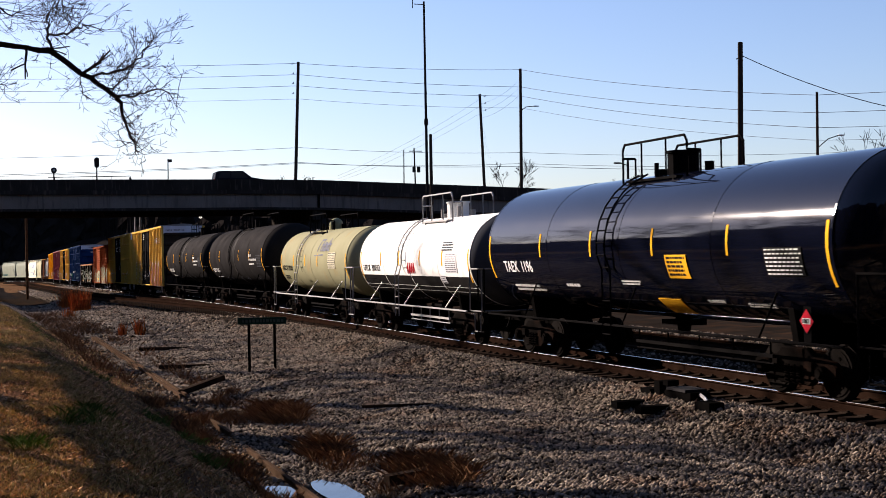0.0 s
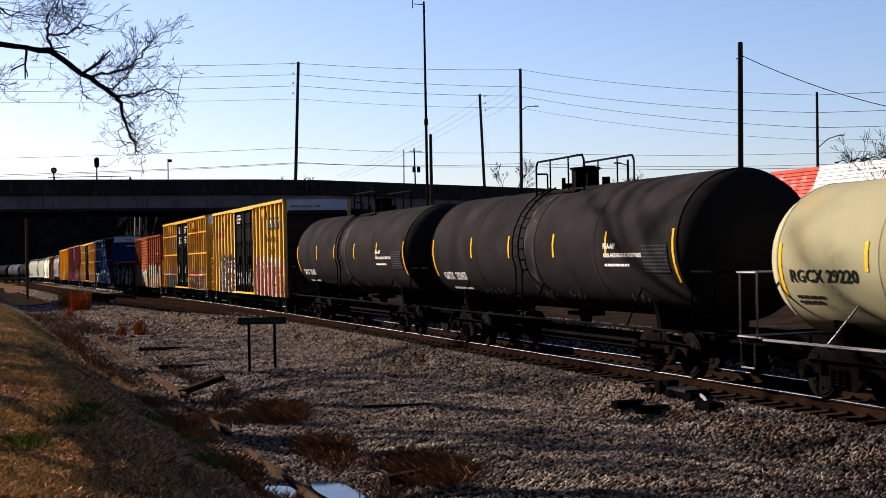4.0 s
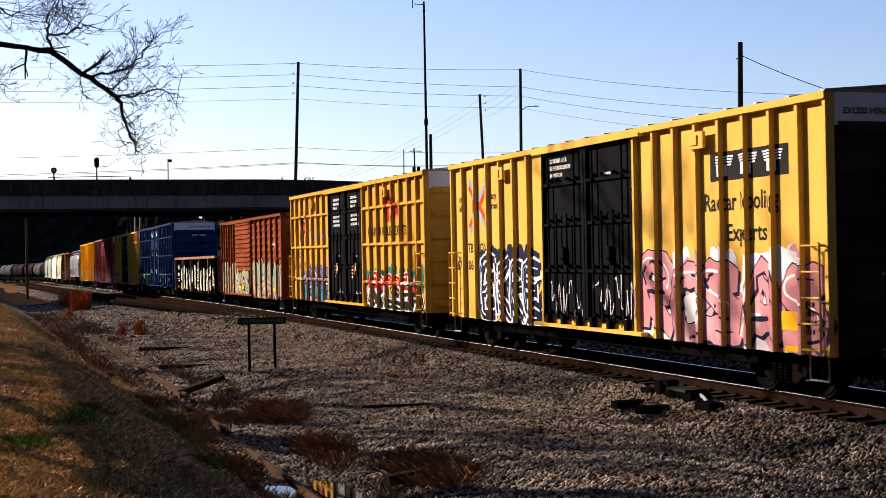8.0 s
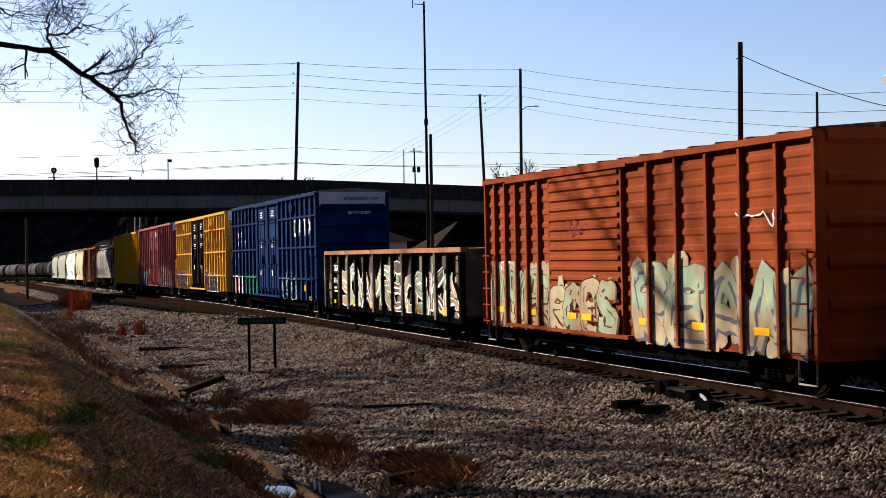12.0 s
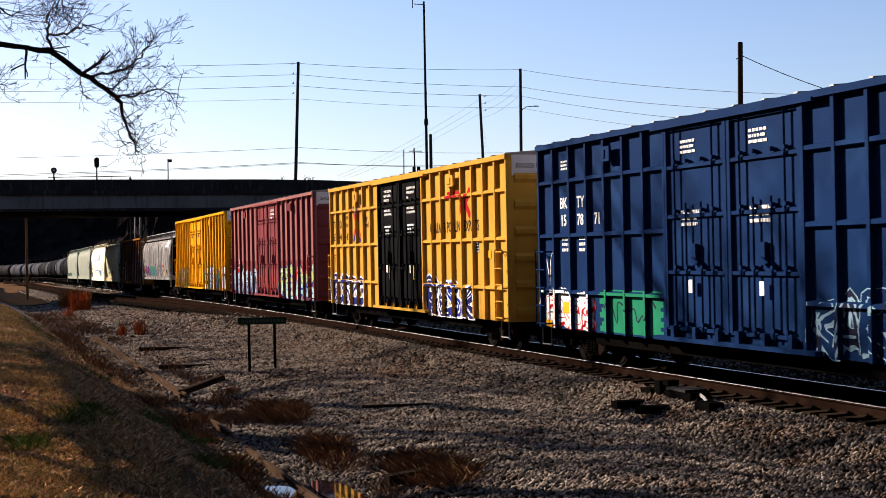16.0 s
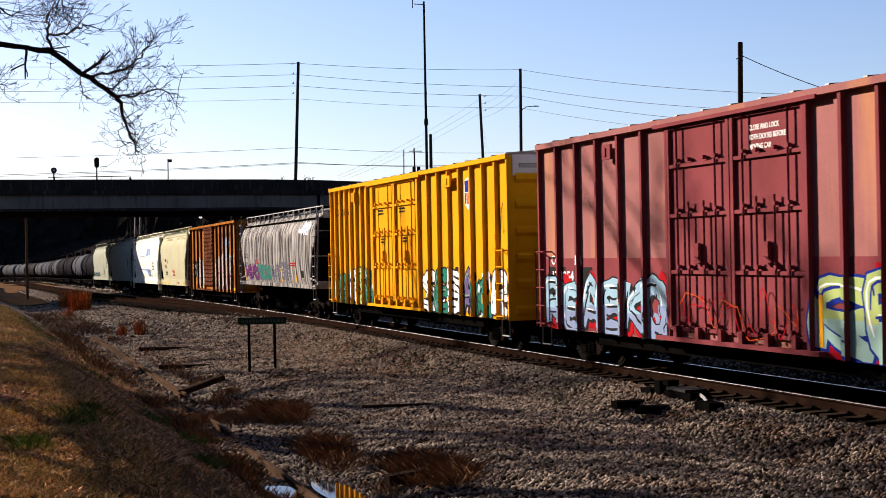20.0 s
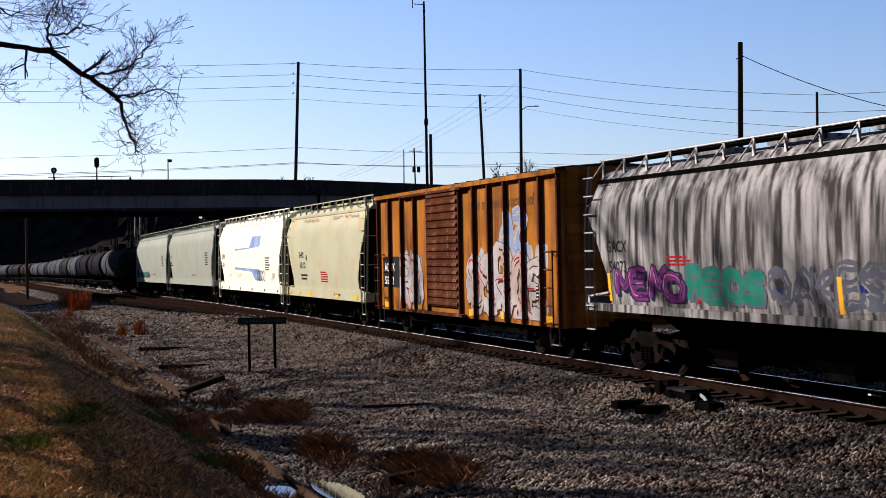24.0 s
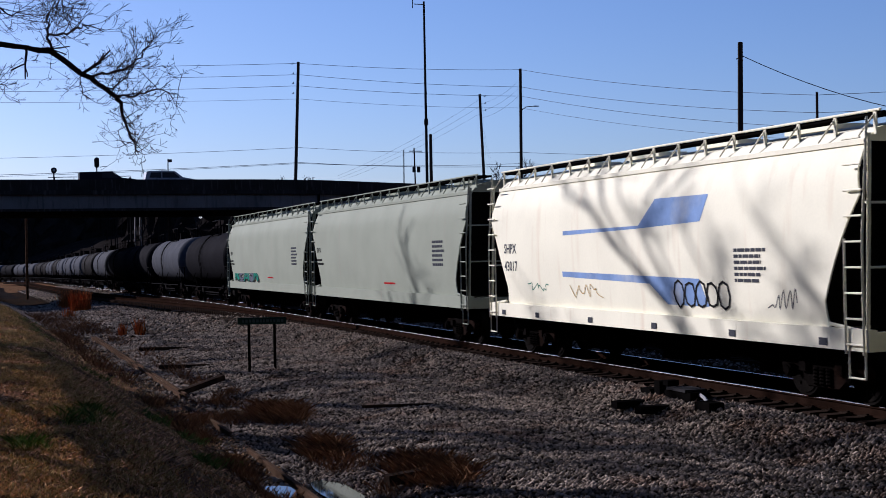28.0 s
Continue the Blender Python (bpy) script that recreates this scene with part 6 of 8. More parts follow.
    for i in range(n):
        x = -h * 0.7 + 1.4 * h * i / (n - 1)
        b = rod(B(), (x, -1.5, zs - 0.02), (x + (0.35 if x > 0 else -0.35) * 0 + 0.3, -R * 0.83, zc - R * 0.56), 0.02)
        part("rail_brace", b, M_GALV if white_rail else rail_m, car)
    b = box2(B(), (0.6, -1.46, zs - 0.32), (h * 0.75, -1.40, zs - 0.26))
    for i in range(5):
        rod(b, (0.7 + i * (h * 0.75 - 0.8) / 4, -1.43, zs - 0.42), (0.7 + i * (h * 0.75 - 0.8) / 4, -1.43, zs), 0.02)
    rod(b, (0.6, -1.43, zs - 0.42), (h * 0.75, -1.43, zs - 0.42), 0.018)
    part("brake_gear", b, rail_m, car)
    b = rod(B(), (0, 0, zc - R + 0.05), (0, 0, zc - R - 0.35), 0.2, 0.12, seg=10)
    box(b, (0, 0, zc - R - 0.1), (0.7, 0.7, 0.12))
    part("bottom_outlet", b, M_BLACK, car)
    for o in car.children:
        if o.name.split(".")[0] in ("platform", "safety_rail", "dome_housing", "valve", "ladder"):
            o.matrix_basis = pose(px if lx is None or not o.name.startswith("ladder") else lx, 0, 0)
    return car


# -- covered hoppers --
def hopper(name, label, L, z0, z1, paint, tc, walk_m, group="covered hoppers in the train", belly=1.55, rounded=0.0, sill_h=0.34, bays=3, dark_m=None):
    car = empty(name)
    tagged(car, label, "covered hopper", group)
    h = L / 2
    dk = dark_m or M_IRON_D
    # side profile from sill up to the roof
    prof = []
    n = 14
    for i in range(n + 1):
        t = i / n
        z = z0 + sill_h + (z1 - z0 - sill_h) * t
        y = belly * (1 - 0.06 * (2 * t - 1) ** 2 - 0.10 * max(0, t - 0.82) / 0.18)
        prof.append((y, z, t))
    roof = [(belly * 0.72, z1 + 0.20), (belly * 0.40, z1 + 0.33), (0.0, z1 + 0.38)]

    def reach(t):
        # the side sheet is cut back at each end between roof and sill
        if t > 0.86:
            return h - 0.30
        if t > 0.70:
            return h - 0.30 + 0.12 * (0.86 - t) / 0.16
        if t > 0.12:
            return h - 0.18 - 1.05 * ((0.70 - t) / 0.58) ** 0.8
        return h - 1.23 + 0.10 * (0.12 - t) / 0.12
    xs = [-1.0, -0.5, 0.0, 0.5, 1.0]
    for sg in (-1, 1):
        bm = B()
        rows = [[bm.verts.new((f * reach(t), sg * y, z)) for f in xs] for y, z, t in prof]
        for a, b in zip(rows, rows[1:]):
            for j in range(len(xs) - 1):
                bm.faces.new((a[j], a[j + 1], b[j + 1], b[j]))
        bmesh.ops.recalc_face_normals(bm, faces=bm.faces)
        bmesh.ops.solidify(bm, geom=list(bm.faces), thickness=0.03)
        part("side_sheet", bm, paint, car, smooth=True)
    bm = B()
    pr = [(-prof[-1][0], z1)] + [(-y, z) for y, z in roof] + [(y, z) for y, z in roof[-2::-1]] + [(prof[-1][0], z1)]
    ring(bm, pr + [(0, z1 - 0.02)], -h + 0.30, h - 0.30)
    part("roof", bm, paint, car)
    bm = box2(B(), (-h + 0.3, -prof[-1][0] - 0.05, z1 - 0.05), (h - 0.3, -prof[-1][0] + 0.02, z1 + 0.03))
    part("roof_seam", bm, dk if rounded else paint, car)
    # slope sheets at the ends, hopper bottoms
    for sg in (-1, 1):
        bm = B()
        vs = []
        for y, z, t in prof:
            x = sg * (reach(t) - 0.02)
            vs.append((bm.verts.new((x, -y + 0.03, z)), bm.verts.new((x, y - 0.03, z))))
        for a, b in zip(vs, vs[1:]):
            bm.faces.new((a[0], a[1], b[1], b[0]))
        bmesh.ops.recalc_face_normals(bm, faces=bm.faces)
        bmesh.ops.solidify(bm, geom=list(bm.faces), thickness=0.03)
        # End sheets near black: the shade of the car end is in their colour.
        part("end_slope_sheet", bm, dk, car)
        # end frame: corner posts, ladder and crossover platform
        part("side_sill", box2(B(), (-h, sg * (belly - 0.16), z0), (h, sg * (belly + 0.0), z0 + sill_h)), paint, car)
        e = sg * (h - 0.08)
        bm = B()
        for y in (-belly + 0.05, belly - 0.05):
            rod(bm, (e, y, z0 + 0.3), (e, y * 0.94, z1 + 0.1), 0.035)
            rod(bm, (e, y, z0 + 0.3), (sg * (h - 1.1), y, z0 + 0.4), 0.03)
        box2(bm, (e - 0.05, -belly + 0.05, z0), (e + 0.05, belly - 0.05, z0 + 0.3))
        for z in (z0 + 1.3, z0 + 2.3):
            rod(bm, (e, -belly + 0.05, z), (e, belly - 0.05, z), 0.02)
        part("end_frame", bm, walk_m, car)
        bm = B()
        for x in (e, e - sg * 0.46):
            rod(bm, (x, -belly - 0.03, z0 - 0.05), (x, -belly - 0.03, z0 + 1.75), 0.022)
        rod(bm, (e, -belly - 0.03, z0 + 1.75), (e, -belly + 0.1, z1 + 0.35), 0.022)
        for i in range(9):
            z = z0 + 0.1 + i * 0.4
            if z < z1 + 0.1:
                rod(bm, (e, -belly - 0.03, z), (e - sg * 0.46, -belly - 0.03, z), 0.018)
        part("ladder", bm, walk_m, car)
        bm = pipe(B(), [(e, -belly, z0), (e, -belly, z0 - 0.42), (e - sg * 0.42, -belly, z0 - 0.42), (e - sg * 0.42, -belly, z0)], 0.018)
        part("sill_step", bm, walk_m, car)
        coupler(car, sg * h, sg)
        truck(car, sg * tc / 2)
    # roof walkway and its brackets
    for sg in (-1, 1):
        part("walkway", box2(B(), (-h + 0.1, sg * (belly * 0.62) - 0.2, z1 + 0.40), (h - 0.1, sg * (belly * 0.62) + 0.2, z1 + 0.45)), M_IRON_D, car)
    bm = B()
    n = int(L / 1.05)
    for i in range(n + 1):
        x = -h + 0.25 + (L - 0.5) * i / n
        box2(bm, (x - 0.035, -belly * 0.62 - 0.22, z1 + 0.10), (x + 0.035, -belly * 0.62 - 0.19, z1 + 0.48))
        rod(bm, (x, -belly * 0.62 - 0.2, z1 + 0.44), (x - 0.2, -belly * 0.88, z1 + 0.05), 0.015)
    rod(bm, (-h + 0.1, -belly * 0.62 - 0.22, z1 + 0.47), (h - 0.1, -belly * 0.62 - 0.22, z1 + 0.47), 0.022)
    part("walkway_bracket", bm, walk_m, car)
    for i in range(4):
        part("roof_hatch", box(B(), (-h * 0.6 + 1.2 * h * i / 3, 0, z1 + 0.44), (1.6, 0.7, 0.1)), paint, car)
    for i in range(bays):
        x = -tc * 0.31 + tc * 0.62 * i / (bays - 1)
        w = tc * 0.62 / (bays - 1) / 2 * 0.95
        bm = B()
        top = [bm.verts.new(p) for p in ((x - w, -1.3, z0 + 0.1), (x + w, -1.3, z0 + 0.1), (x + w, 1.3, z0 + 0.1), (x - w, 1.3, z0 + 0.1))]
        bot = [bm.verts.new(p) for p in ((x - 0.35, -0.5, 0.4), (x + 0.35, -0.5, 0.4), (x + 0.35, 0.5, 0.4), (x - 0.35, 0.5, 0.4))]
        for j in range(4):
            bm.faces.new((top[j], top[(j + 1) % 4], bot[(j + 1) % 4], bot[j]))
        bm.faces.new(top)
        bm.faces.new(bot)
        bmesh.ops.recalc_face_normals(bm, faces=bm.faces)
        box(bm, (x, 0, 0.34), (0.9, 1.1, 0.12))
        part("hopper_bottom", bm, M_IRON_D, car)
    part("centre_sill", box2(B(), (-h, -0.2, z0 - 0.2), (h, 0.2, z0 + 0.1)), M_IRON_D, car)
    return car, belly


def gondola():
    car = empty("gondola")
    tagged(car, "battered grey gondola with tall side posts and old spray paint", "gondola", "freight cars in the train")
    h, z0, z1, yp = 7.75, 0.75, 2.62, 1.44
    rnd = random.Random(8)
    n = 14
    for sg in (-1, 1):
        bm = B()
        cols = 57
        va, rows = None, []
        for i in range(9):
            z = z0 + (z1 - z0) * i / 8
            rows.append([bm.verts.new((-h + 2 * h * j / (cols - 1), sg * (yp + 0.05 * noise.noise((j * 0.31, i * 0.35, sg)) + 0.05 * math.sin(j * math.pi / 4) ** 2 * (1 - i / 9)), z)) for j in range(cols)])
        for a, b in zip(rows, rows[1:]):
            for j in range(cols - 1):
                bm.faces.new((a[j], a[j + 1], b[j + 1], b[j]))
        bmesh.ops.recalc_face_normals(bm, faces=bm.faces)
        bmesh.ops.solidify(bm, geom=list(bm.faces), thickness=0.03)
        part("side_sheet", bm, P_GOND, car, "dented sheet with peeling pale spray paint", smooth=True)
        part("top_chord", box2(B(), (-h, sg * (yp - 0.08), z1), (h, sg * (yp + 0.14), z1 + 0.14)), P_TIMB, car)
        part("side_sill", box2(B(), (-h, sg * (yp - 0.05), z0 - 0.14), (h, sg * (yp + 0.1), z0)), M_IRON_D, car)
        for i in range(n + 1):
            x = -h + 0.08 + (2 * h - 0.16) * i / n
            bm = B()
            k = rnd.uniform(-0.03, 0.03)
            poly(bm, [(x - 0.11, sg * yp, z0 - 0.1), (x - 0.08, sg * (yp + 0.15), z0 - 0.1), (x + 0.08, sg * (yp + 0.15), z0 - 0.1), (x + 0.11, sg * yp, z0 - 0.1)], (k, 0, z1 - z0 + 0.1))
            part("side_post", bm, M_IRON_D if i % 3 else P_GOND, car)
        part("end_wall", box2(B(), (sg * (h - 0.08), -yp, z0), (sg * h, yp, z1 + 0.1)), P_GOND if sg > 0 else P_DARKEND, car)
        coupler(car, sg * h, sg)
        truck(car, sg * 5.4)
        bm = B()
        for i in range(5):
            pipe(bm, [(sg * (h - 0.65), -yp, z0 + 0.2 + i * 0.36), (sg * (h - 0.65), -yp - 0.12, z0 + 0.2 + i * 0.36), (sg * (h - 0.15), -yp - 0.12, z0 + 0.2 + i * 0.36), (sg * (h - 0.15), -yp, z0 + 0.2 + i * 0.36)], 0.015)
        part("ladder", bm, M_BLACK, car)
    part("floor_pan", box2(B(), (-h, -yp, z0 - 0.02), (h, yp, z0 + 0.08)), M_IRON_D, car)
    part("centre_sill", box2(B(), (-h, -0.25, z0 - 0.25), (h, 0.25, z0)), M_IRON_D, car)
    for i in range(6):
        plate(car, "reflector", -6.6 + i * 2.5, z0 + 0.08, 0.42, 0.12, -yp - 0.1, P_REFL)
    plate(car, "number_panel", -6.56, z0 + 1.2, 0.86, 0.36, -yp - 0.1, P_INK, "black number panel")
    words("CIGX", 0.34, P_WHITE, car, (-6.52, -yp - 0.11, z0 + 1.26), wide=0.9)
    words("8014", 0.30, P_WHITE, car, (-6.52, -yp - 0.11, z0 + 0.82))
    bars(car, -6.45, z0 + 0.45, 0.5, 0.26, 2, -yp - 0.1, P_WHITE, 33)
    return car

# ---- each car of the train: (thing, where its middle is on the line at 14 s) ----
TRAIN = []
Y_EL = -1.55


def marks(car, x, z, text, size, m, y=-1.424, wide=1.0):
    """Painted lettering on a side; it runs over posts and rails."""
    o = words(text, size, m, None, (x, y + 0.001, z), wide=wide)
    bm = B()
    bm.from_mesh(o.data)
    bm.transform(o.matrix_basis)
    bpy.data.objects.remove(o)
    bm.normal_update()
    bmesh.ops.delete(bm, geom=[f for f in bm.faces if f.normal.y > -0.5], context="FACES")
    return spray(car, bm, m, "lettering")


NOTE_A = ("CLOSE THIS DOOR", "BEFORE CLOSING", "MAIN DOOR")
NOTE_B = ("CIERRE ESTA PUERTA", "ANTES DE CERRAR", "LA PUERTA PRINCIPAL")


def notice(car, x, z, rows, size):
    """Lines of white lettering on a door."""
    for k, t in enumerate(rows):
        words(t, size, P_WHITE, car, (x, -1.456, z - k * size * 1.25), wide=0.85)


def hug(car, z0, z1, belly=1.55, sill_h=0.34, flat=-1.56):
    """Brings the decals of a hopper onto its bowed side."""
    def place(p):
        t = min(1.0, (p.z - z0 - sill_h) / (z1 - z0 - sill_h))
        k = belly * (1 - 0.06 * (2 * t - 1) ** 2 - 0.10 * max(0, t - 0.82) / 0.18) if t > 0 else belly
        return Vector((p.x, p.y - flat - k - 0.003, p.z))
    for o in car.children:
        if o.name.split(".")[0] in ("lettering", "spray_paint", "small_print", "reflector", "data_panel", "faded_stripe", "tag", "rust_streaks"):
            redraw(o, place, 0.2)


def cross(car, x0, z0, w, h, y, m1, m2):
    """The crossed-bars emblem: two chevrons that meet, each arm in two colours."""
    cx, cz = x0 + w / 2, z0 + h / 2
    for m, q, k in ((m2, 0.085, 0), (m1, -0.085, 1)):
        b = B()
        for sx in (-1, 1):
            for sz in (-1, 1):
                stroke(b, (cx + sx * w * 0.03, cz + sz * (0.05 + q)), (cx + sx * w * 0.5, cz + sz * (h * 0.5 + q)), 0.15, y - 0.002 * k - 0.0002 * (sx + 2 * sz))
        spray(car, b, m, "emblem", "crossed bars emblem")


c = tank("black_tank_car", "glossy black tank car with yellow reflector strips", 15.3, 1.55, 2.67, P_TBLK, 11.6)
TRAIN.append((c, 114.3))
R, zc = 1.55, 2.67
lie(words("TAEX  1196", 0.40, P_WHITE, c, (0, 0, 0), wide=0.9), on_shell(R, zc, -6.65, 2.10))
lie(bars(c, 0, -0.25, 2.0, 0.25, 2, 0, P_WHITE, 1), on_shell(R, zc, -6.5, 1.80))
lie(plate(c, "warning_panel", 0, -0.42, 0.85, 0.48, 0, P_REFL, "yellow warning panel"), on_shell(R, zc, 2.05, 2.42))
lie(bars(c, 0.06, -0.38, 0.74, 0.42, 5, -0.007, P_INK, 2), on_shell(R, zc, 2.05, 2.42))
lie(plate(c, "reflector_panel", 0, -0.4, 0.95, 0.5, 0, P_REFL, "yellow reflective panel"), on_shell(R, zc, 0.95, 1.52))
lie(data_panel(c, 1.15, 0.5, P_WHITE, 7), on_shell(R, zc, 5.65, 2.10))
for k, (x, z, w) in enumerate(((-3.2, 1.85, 0.8), (-0.2, 1.95, 1.0), (3.0, 1.62, 0.7), (4.4, 1.58, 1.1))):
    lie(bars(c, 0, -0.12, w, 0.13, 1 + k % 2, 0, P_WHITE, 10 + k), on_shell(R, zc, x, z))
pl = lie(part("placard", poly(B(), [(-0.2, 0, 0), (0, 0, -0.2), (0.2, 0, 0), (0, 0, 0.2)], (0, -0.01, 0)), P_PLAC, c, "red diamond hazard placard"), Matrix.Translation((6.85, -1.50, 1.36)))
part("placard_band", box2(B(), (-0.12, -0.016, -0.05), (0.12, -0.011, 0.05)), P_WHITE, pl)
words("1987", 0.1, P_INK, pl, (-0.11, -0.019, -0.035))
part("placard_holder", box2(B(), (6.74, -1.49, 1.0), (6.96, -1.478, 1.6)), M_BLACK, c)

c = tank("white_tank_car", "bright white tank car with dark lower band", 11.3, 1.33, 2.40, P_TWHT, 8.2, cap_paint=P_TGRY, lower=P_TDRK, platform=M_GALV, white_rail=True, px=1.0, lx=0.0)
TRAIN.append((c, 98.9))
R, zc = 1.33, 2.40
lie(words("UTLX  301513", 0.30, P_INK, c, (0, 0, 0), wide=1.1), on_shell(R, zc, -5.25, 2.05))
lie(bars(c, 0, -0.2, 1.4, 0.2, 2, 0, P_INK, 3), on_shell(R, zc, -5.3, 1.85))
lie(data_panel(c, 1.0, 0.55, P_TGRY, 9, P_ENDW), on_shell(R, zc, 3.55, 2.3, -0.27))
lie(data_panel(c, 0.45, 0.25, P_TGRY, 4, P_ENDW), on_shell(R, zc, 2.9, 1.82, -0.12))
lie(bars(c, 0, -0.1, 1.0, 0.3, 4, 0, P_TGRY, 4), on_shell(R, zc, 3.2, 2.75))
b = B()
for k in range(4):
    stroke(b, (k * 0.2, -0.14), (k * 0.2 + 0.13, 0.14), 0.09, 0)
    stroke(b, (k * 0.2 + 0.13, 0.14), (k * 0.2 + 0.17, -0.14), 0.06, -0.001)
lie(part("spray_paint", b, P_CRIM, c), on_shell(R, zc, -0.2, 2.15))

c = tank("beige_tank_car", "weathered beige tank car with rust stains", 11.2, 1.33, 2.36, P_TBEI, 8.4, platform=M_BLACK, white_rail=True, px=-1.2, dome="ball", rail_h=0.62)
TRAIN.append((c, 85.7))
R, zc = 1.33, 2.36
lie(words("RGCX 29220", 0.30, P_INK, c, (0, 0, 0), wide=1.15), on_shell(R, zc, -5.25, 2.0))
lie(data_panel(c, 1.1, 0.62, P_TGRY, 9, P_PANEL), on_shell(R, zc, 2.85, 2.40, -0.31))
M_GHOST = mat("ghost_lettering", (0.19, 0.20, 0.24), 0.6, var=0.3, scale=3, stain=(0.25, 0.24, 0.15), stain_amt=0.5)
b = B()
for k, (hgt, wid) in enumerate(((0.5, 0.42), (0.5, 0.3), (0.34, 0.1), (0.34, 0.3), (0.5, 0.1), (0.34, 0.3))):
    x = (0, 0.45, 0.8, 0.98, 1.36, 1.54)[k]
    stroke(b, (x, -0.22), (x + hgt * 0.12, -0.22 + hgt), 0.1, -0.0004 * k)
    if wid > 0.2:
        stroke(b, (x + 0.02, 0.25 if k == 0 else 0.02), (x + wid, 0.27 if k == 0 else 0.04), 0.09, -0.001 - 0.0004 * k)
    if k in (1, 3, 5):
        stroke(b, (x + wid - 0.05, 0.02), (x + wid - 0.1, -0.22), 0.09, -0.002)
    if k in (3, 5):
        stroke(b, (x, -0.2), (x + wid - 0.05, -0.2), 0.08, -0.0024)
stroke(b, (-0.4, -0.42), (1.0, -0.40), 0.05, 0)
lie(part("faded_lettering", b, M_GHOST, c, "faded painted-over company lettering"), on_shell(R, zc, 1.0, 3.0))
lie(bars(c, 0, -0.1, 0.9, 0.2, 2, 0, P_INK, 5), on_shell(R, zc, -5.2, 1.7))

c = tank("charcoal_tank_car", "dull charcoal tank car with worn shiny band", 14.9, 1.52, 2.66, P_TDRK, 11.6)
R, zc = 1.52, 2.66
lie(words("GATX  232457", 0.33, P_WHITE, c, (0, 0, 0), wide=0.9), on_shell(R, zc, -6.8, 1.85))
lie(bars(c, 0, -0.1, 1.6, 0.14, 1, 0, P_WHITE, 6), on_shell(R, zc, -6.6, 1.62))
lie(words("FRA-AIP", 0.17, P_WHITE, c, (0, 0, 0)), on_shell(R, zc, 4.2, 2.62))
lie(words("NON-HAZARDOUS VEGETABLE OIL", 0.125, P_WHITE, c, (0, 0, 0)), on_shell(R, zc, 4.2, 2.44))
lie(bars(c, 0, -0.08, 1.4, 0.1, 1, 0, P_WHITE, 7), on_shell(R, zc, 4.2, 2.30))
lie(data_panel(c, 1.1, 0.6, P_TGRY, 8), on_shell(R, zc, 6.0, 2.12))
part("worn_band", rod(B(), (-0.35, 0, zc), (0.35, 0, zc), R + 0.009, seg=96), mat("worn_shiny_band", (0.02, 0.019, 0.018), 0.6, var=0.3, scale=2, stain=(0.16, 0.155, 0.15), stain_amt=0.3, streak=True), c, "worn shiny band round the shell", smooth=True)
for k, x in enumerate((-4.3, -3.3, -0.2, 1.4, 4.6)):
    b = B()
    for q in range(5):
        stroke(b, (q * 0.16, -0.12 + 0.1 * (q % 2)), (q * 0.16 + 0.2, 0.14 - 0.1 * (q % 3)), 0.04, -0.001 * q)
    lie(part("spray_paint", b, P_SLATE, c), on_shell(R, zc, x, 1.55))
TRAIN.append((c, 51.7))
c2 = copy_thing(c, pose(0, 0, 0))
tagged(c2, "dull charcoal tank car behind a beige one")
TRAIN.append((c2, 69.4))

# This car's ends are near black: their shade is put into the paint.
c, y = boxcar("boxcar", "tall yellow boxcar with black double doors and pink spray paint", 18.25, 0.80, 5.08, 14.1, P_YEL, 7, 8, (-2.55, 2.3), door_paint=P_DOORB, end_paint=P_DARKEND, group="yellow boxcars")
TRAIN.append((c, 32.6))
b = B()
quad(b, 5.3, 7.9, 3.82, 4.35, -1.424)
spray(c, b, P_INK, "emblem_panel", "black emblem panel")
b = B()
for k, x in enumerate((5.5, 6.3, 7.1)):
    for q in range(4):
        quad(b, x + 0.02 * q, x + 0.62 - 0.02 * q, 4.27 - 0.05 * q - 0.03, 4.27 - 0.05 * q, -1.427)
    quad(b, x + 0.2, x + 0.42, 3.9, 4.1, -1.427)
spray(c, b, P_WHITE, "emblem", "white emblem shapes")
words("EXCESS HEIGHT CAR", 0.14, P_INK, c, (0, 0, 0)).matrix_basis = Matrix.Translation((9.15, -1.2, 4.72)) @ pose(0, 0, 0, 90, 0, 90)
marks(c, 5.05, 3.28, "Railcar Pooling", 0.46, P_INK, wide=0.92)
marks(c, 5.85, 2.72, "Experts", 0.44, P_INK)
cross(c, -7.75, 3.25, 1.35, 1.2, -1.425, P_ORNG, P_FBLUE)
marks(c, -8.6, 4.0, "next", 0.26, P_INK)
marks(c, -8.6, 3.74, "load", 0.26, P_INK)
marks(c, -6.1, 4.0, "any", 0.26, P_INK)
marks(c, -6.1, 3.74, "road", 0.26, P_INK)
for x, t in ((-7.95, "TB"), (-7.02, "OX")):
    marks(c, x, 2.60, t, 0.36, P_INK)
for x, t in ((-8.85, "67"), (-7.92, "06"), (-7.0, "10")):
    marks(c, x, 2.12, t, 0.38, P_INK)
graffiti(c, "ROSAS", 2.5, 8.9, 0.84, 2.3, -1.424, [P_PINK, P_PINK, P_PINK], P_NAVYS, 3, glow=P_ENDW, dense=26, halo=1.1, shine=P_WHITE, edge=0.06)
graffiti(c, "EKRE", -6.9, -2.7, 0.84, 2.45, -1.424, [P_NAVYS, P_NAVYS], P_WHITE, 4, glow=P_NAVYS, dense=34, shine=P_LBLUE, edge=0.14, thick=0.8)
scribble(c, -2.3, 1.0, 2.0, 0.9, -1.455, P_ENDW, 5, 30, 0.03)
scribble(c, 0.1, 1.0, 2.0, 1.1, -1.455, P_ENDW, 6, 30, 0.03)
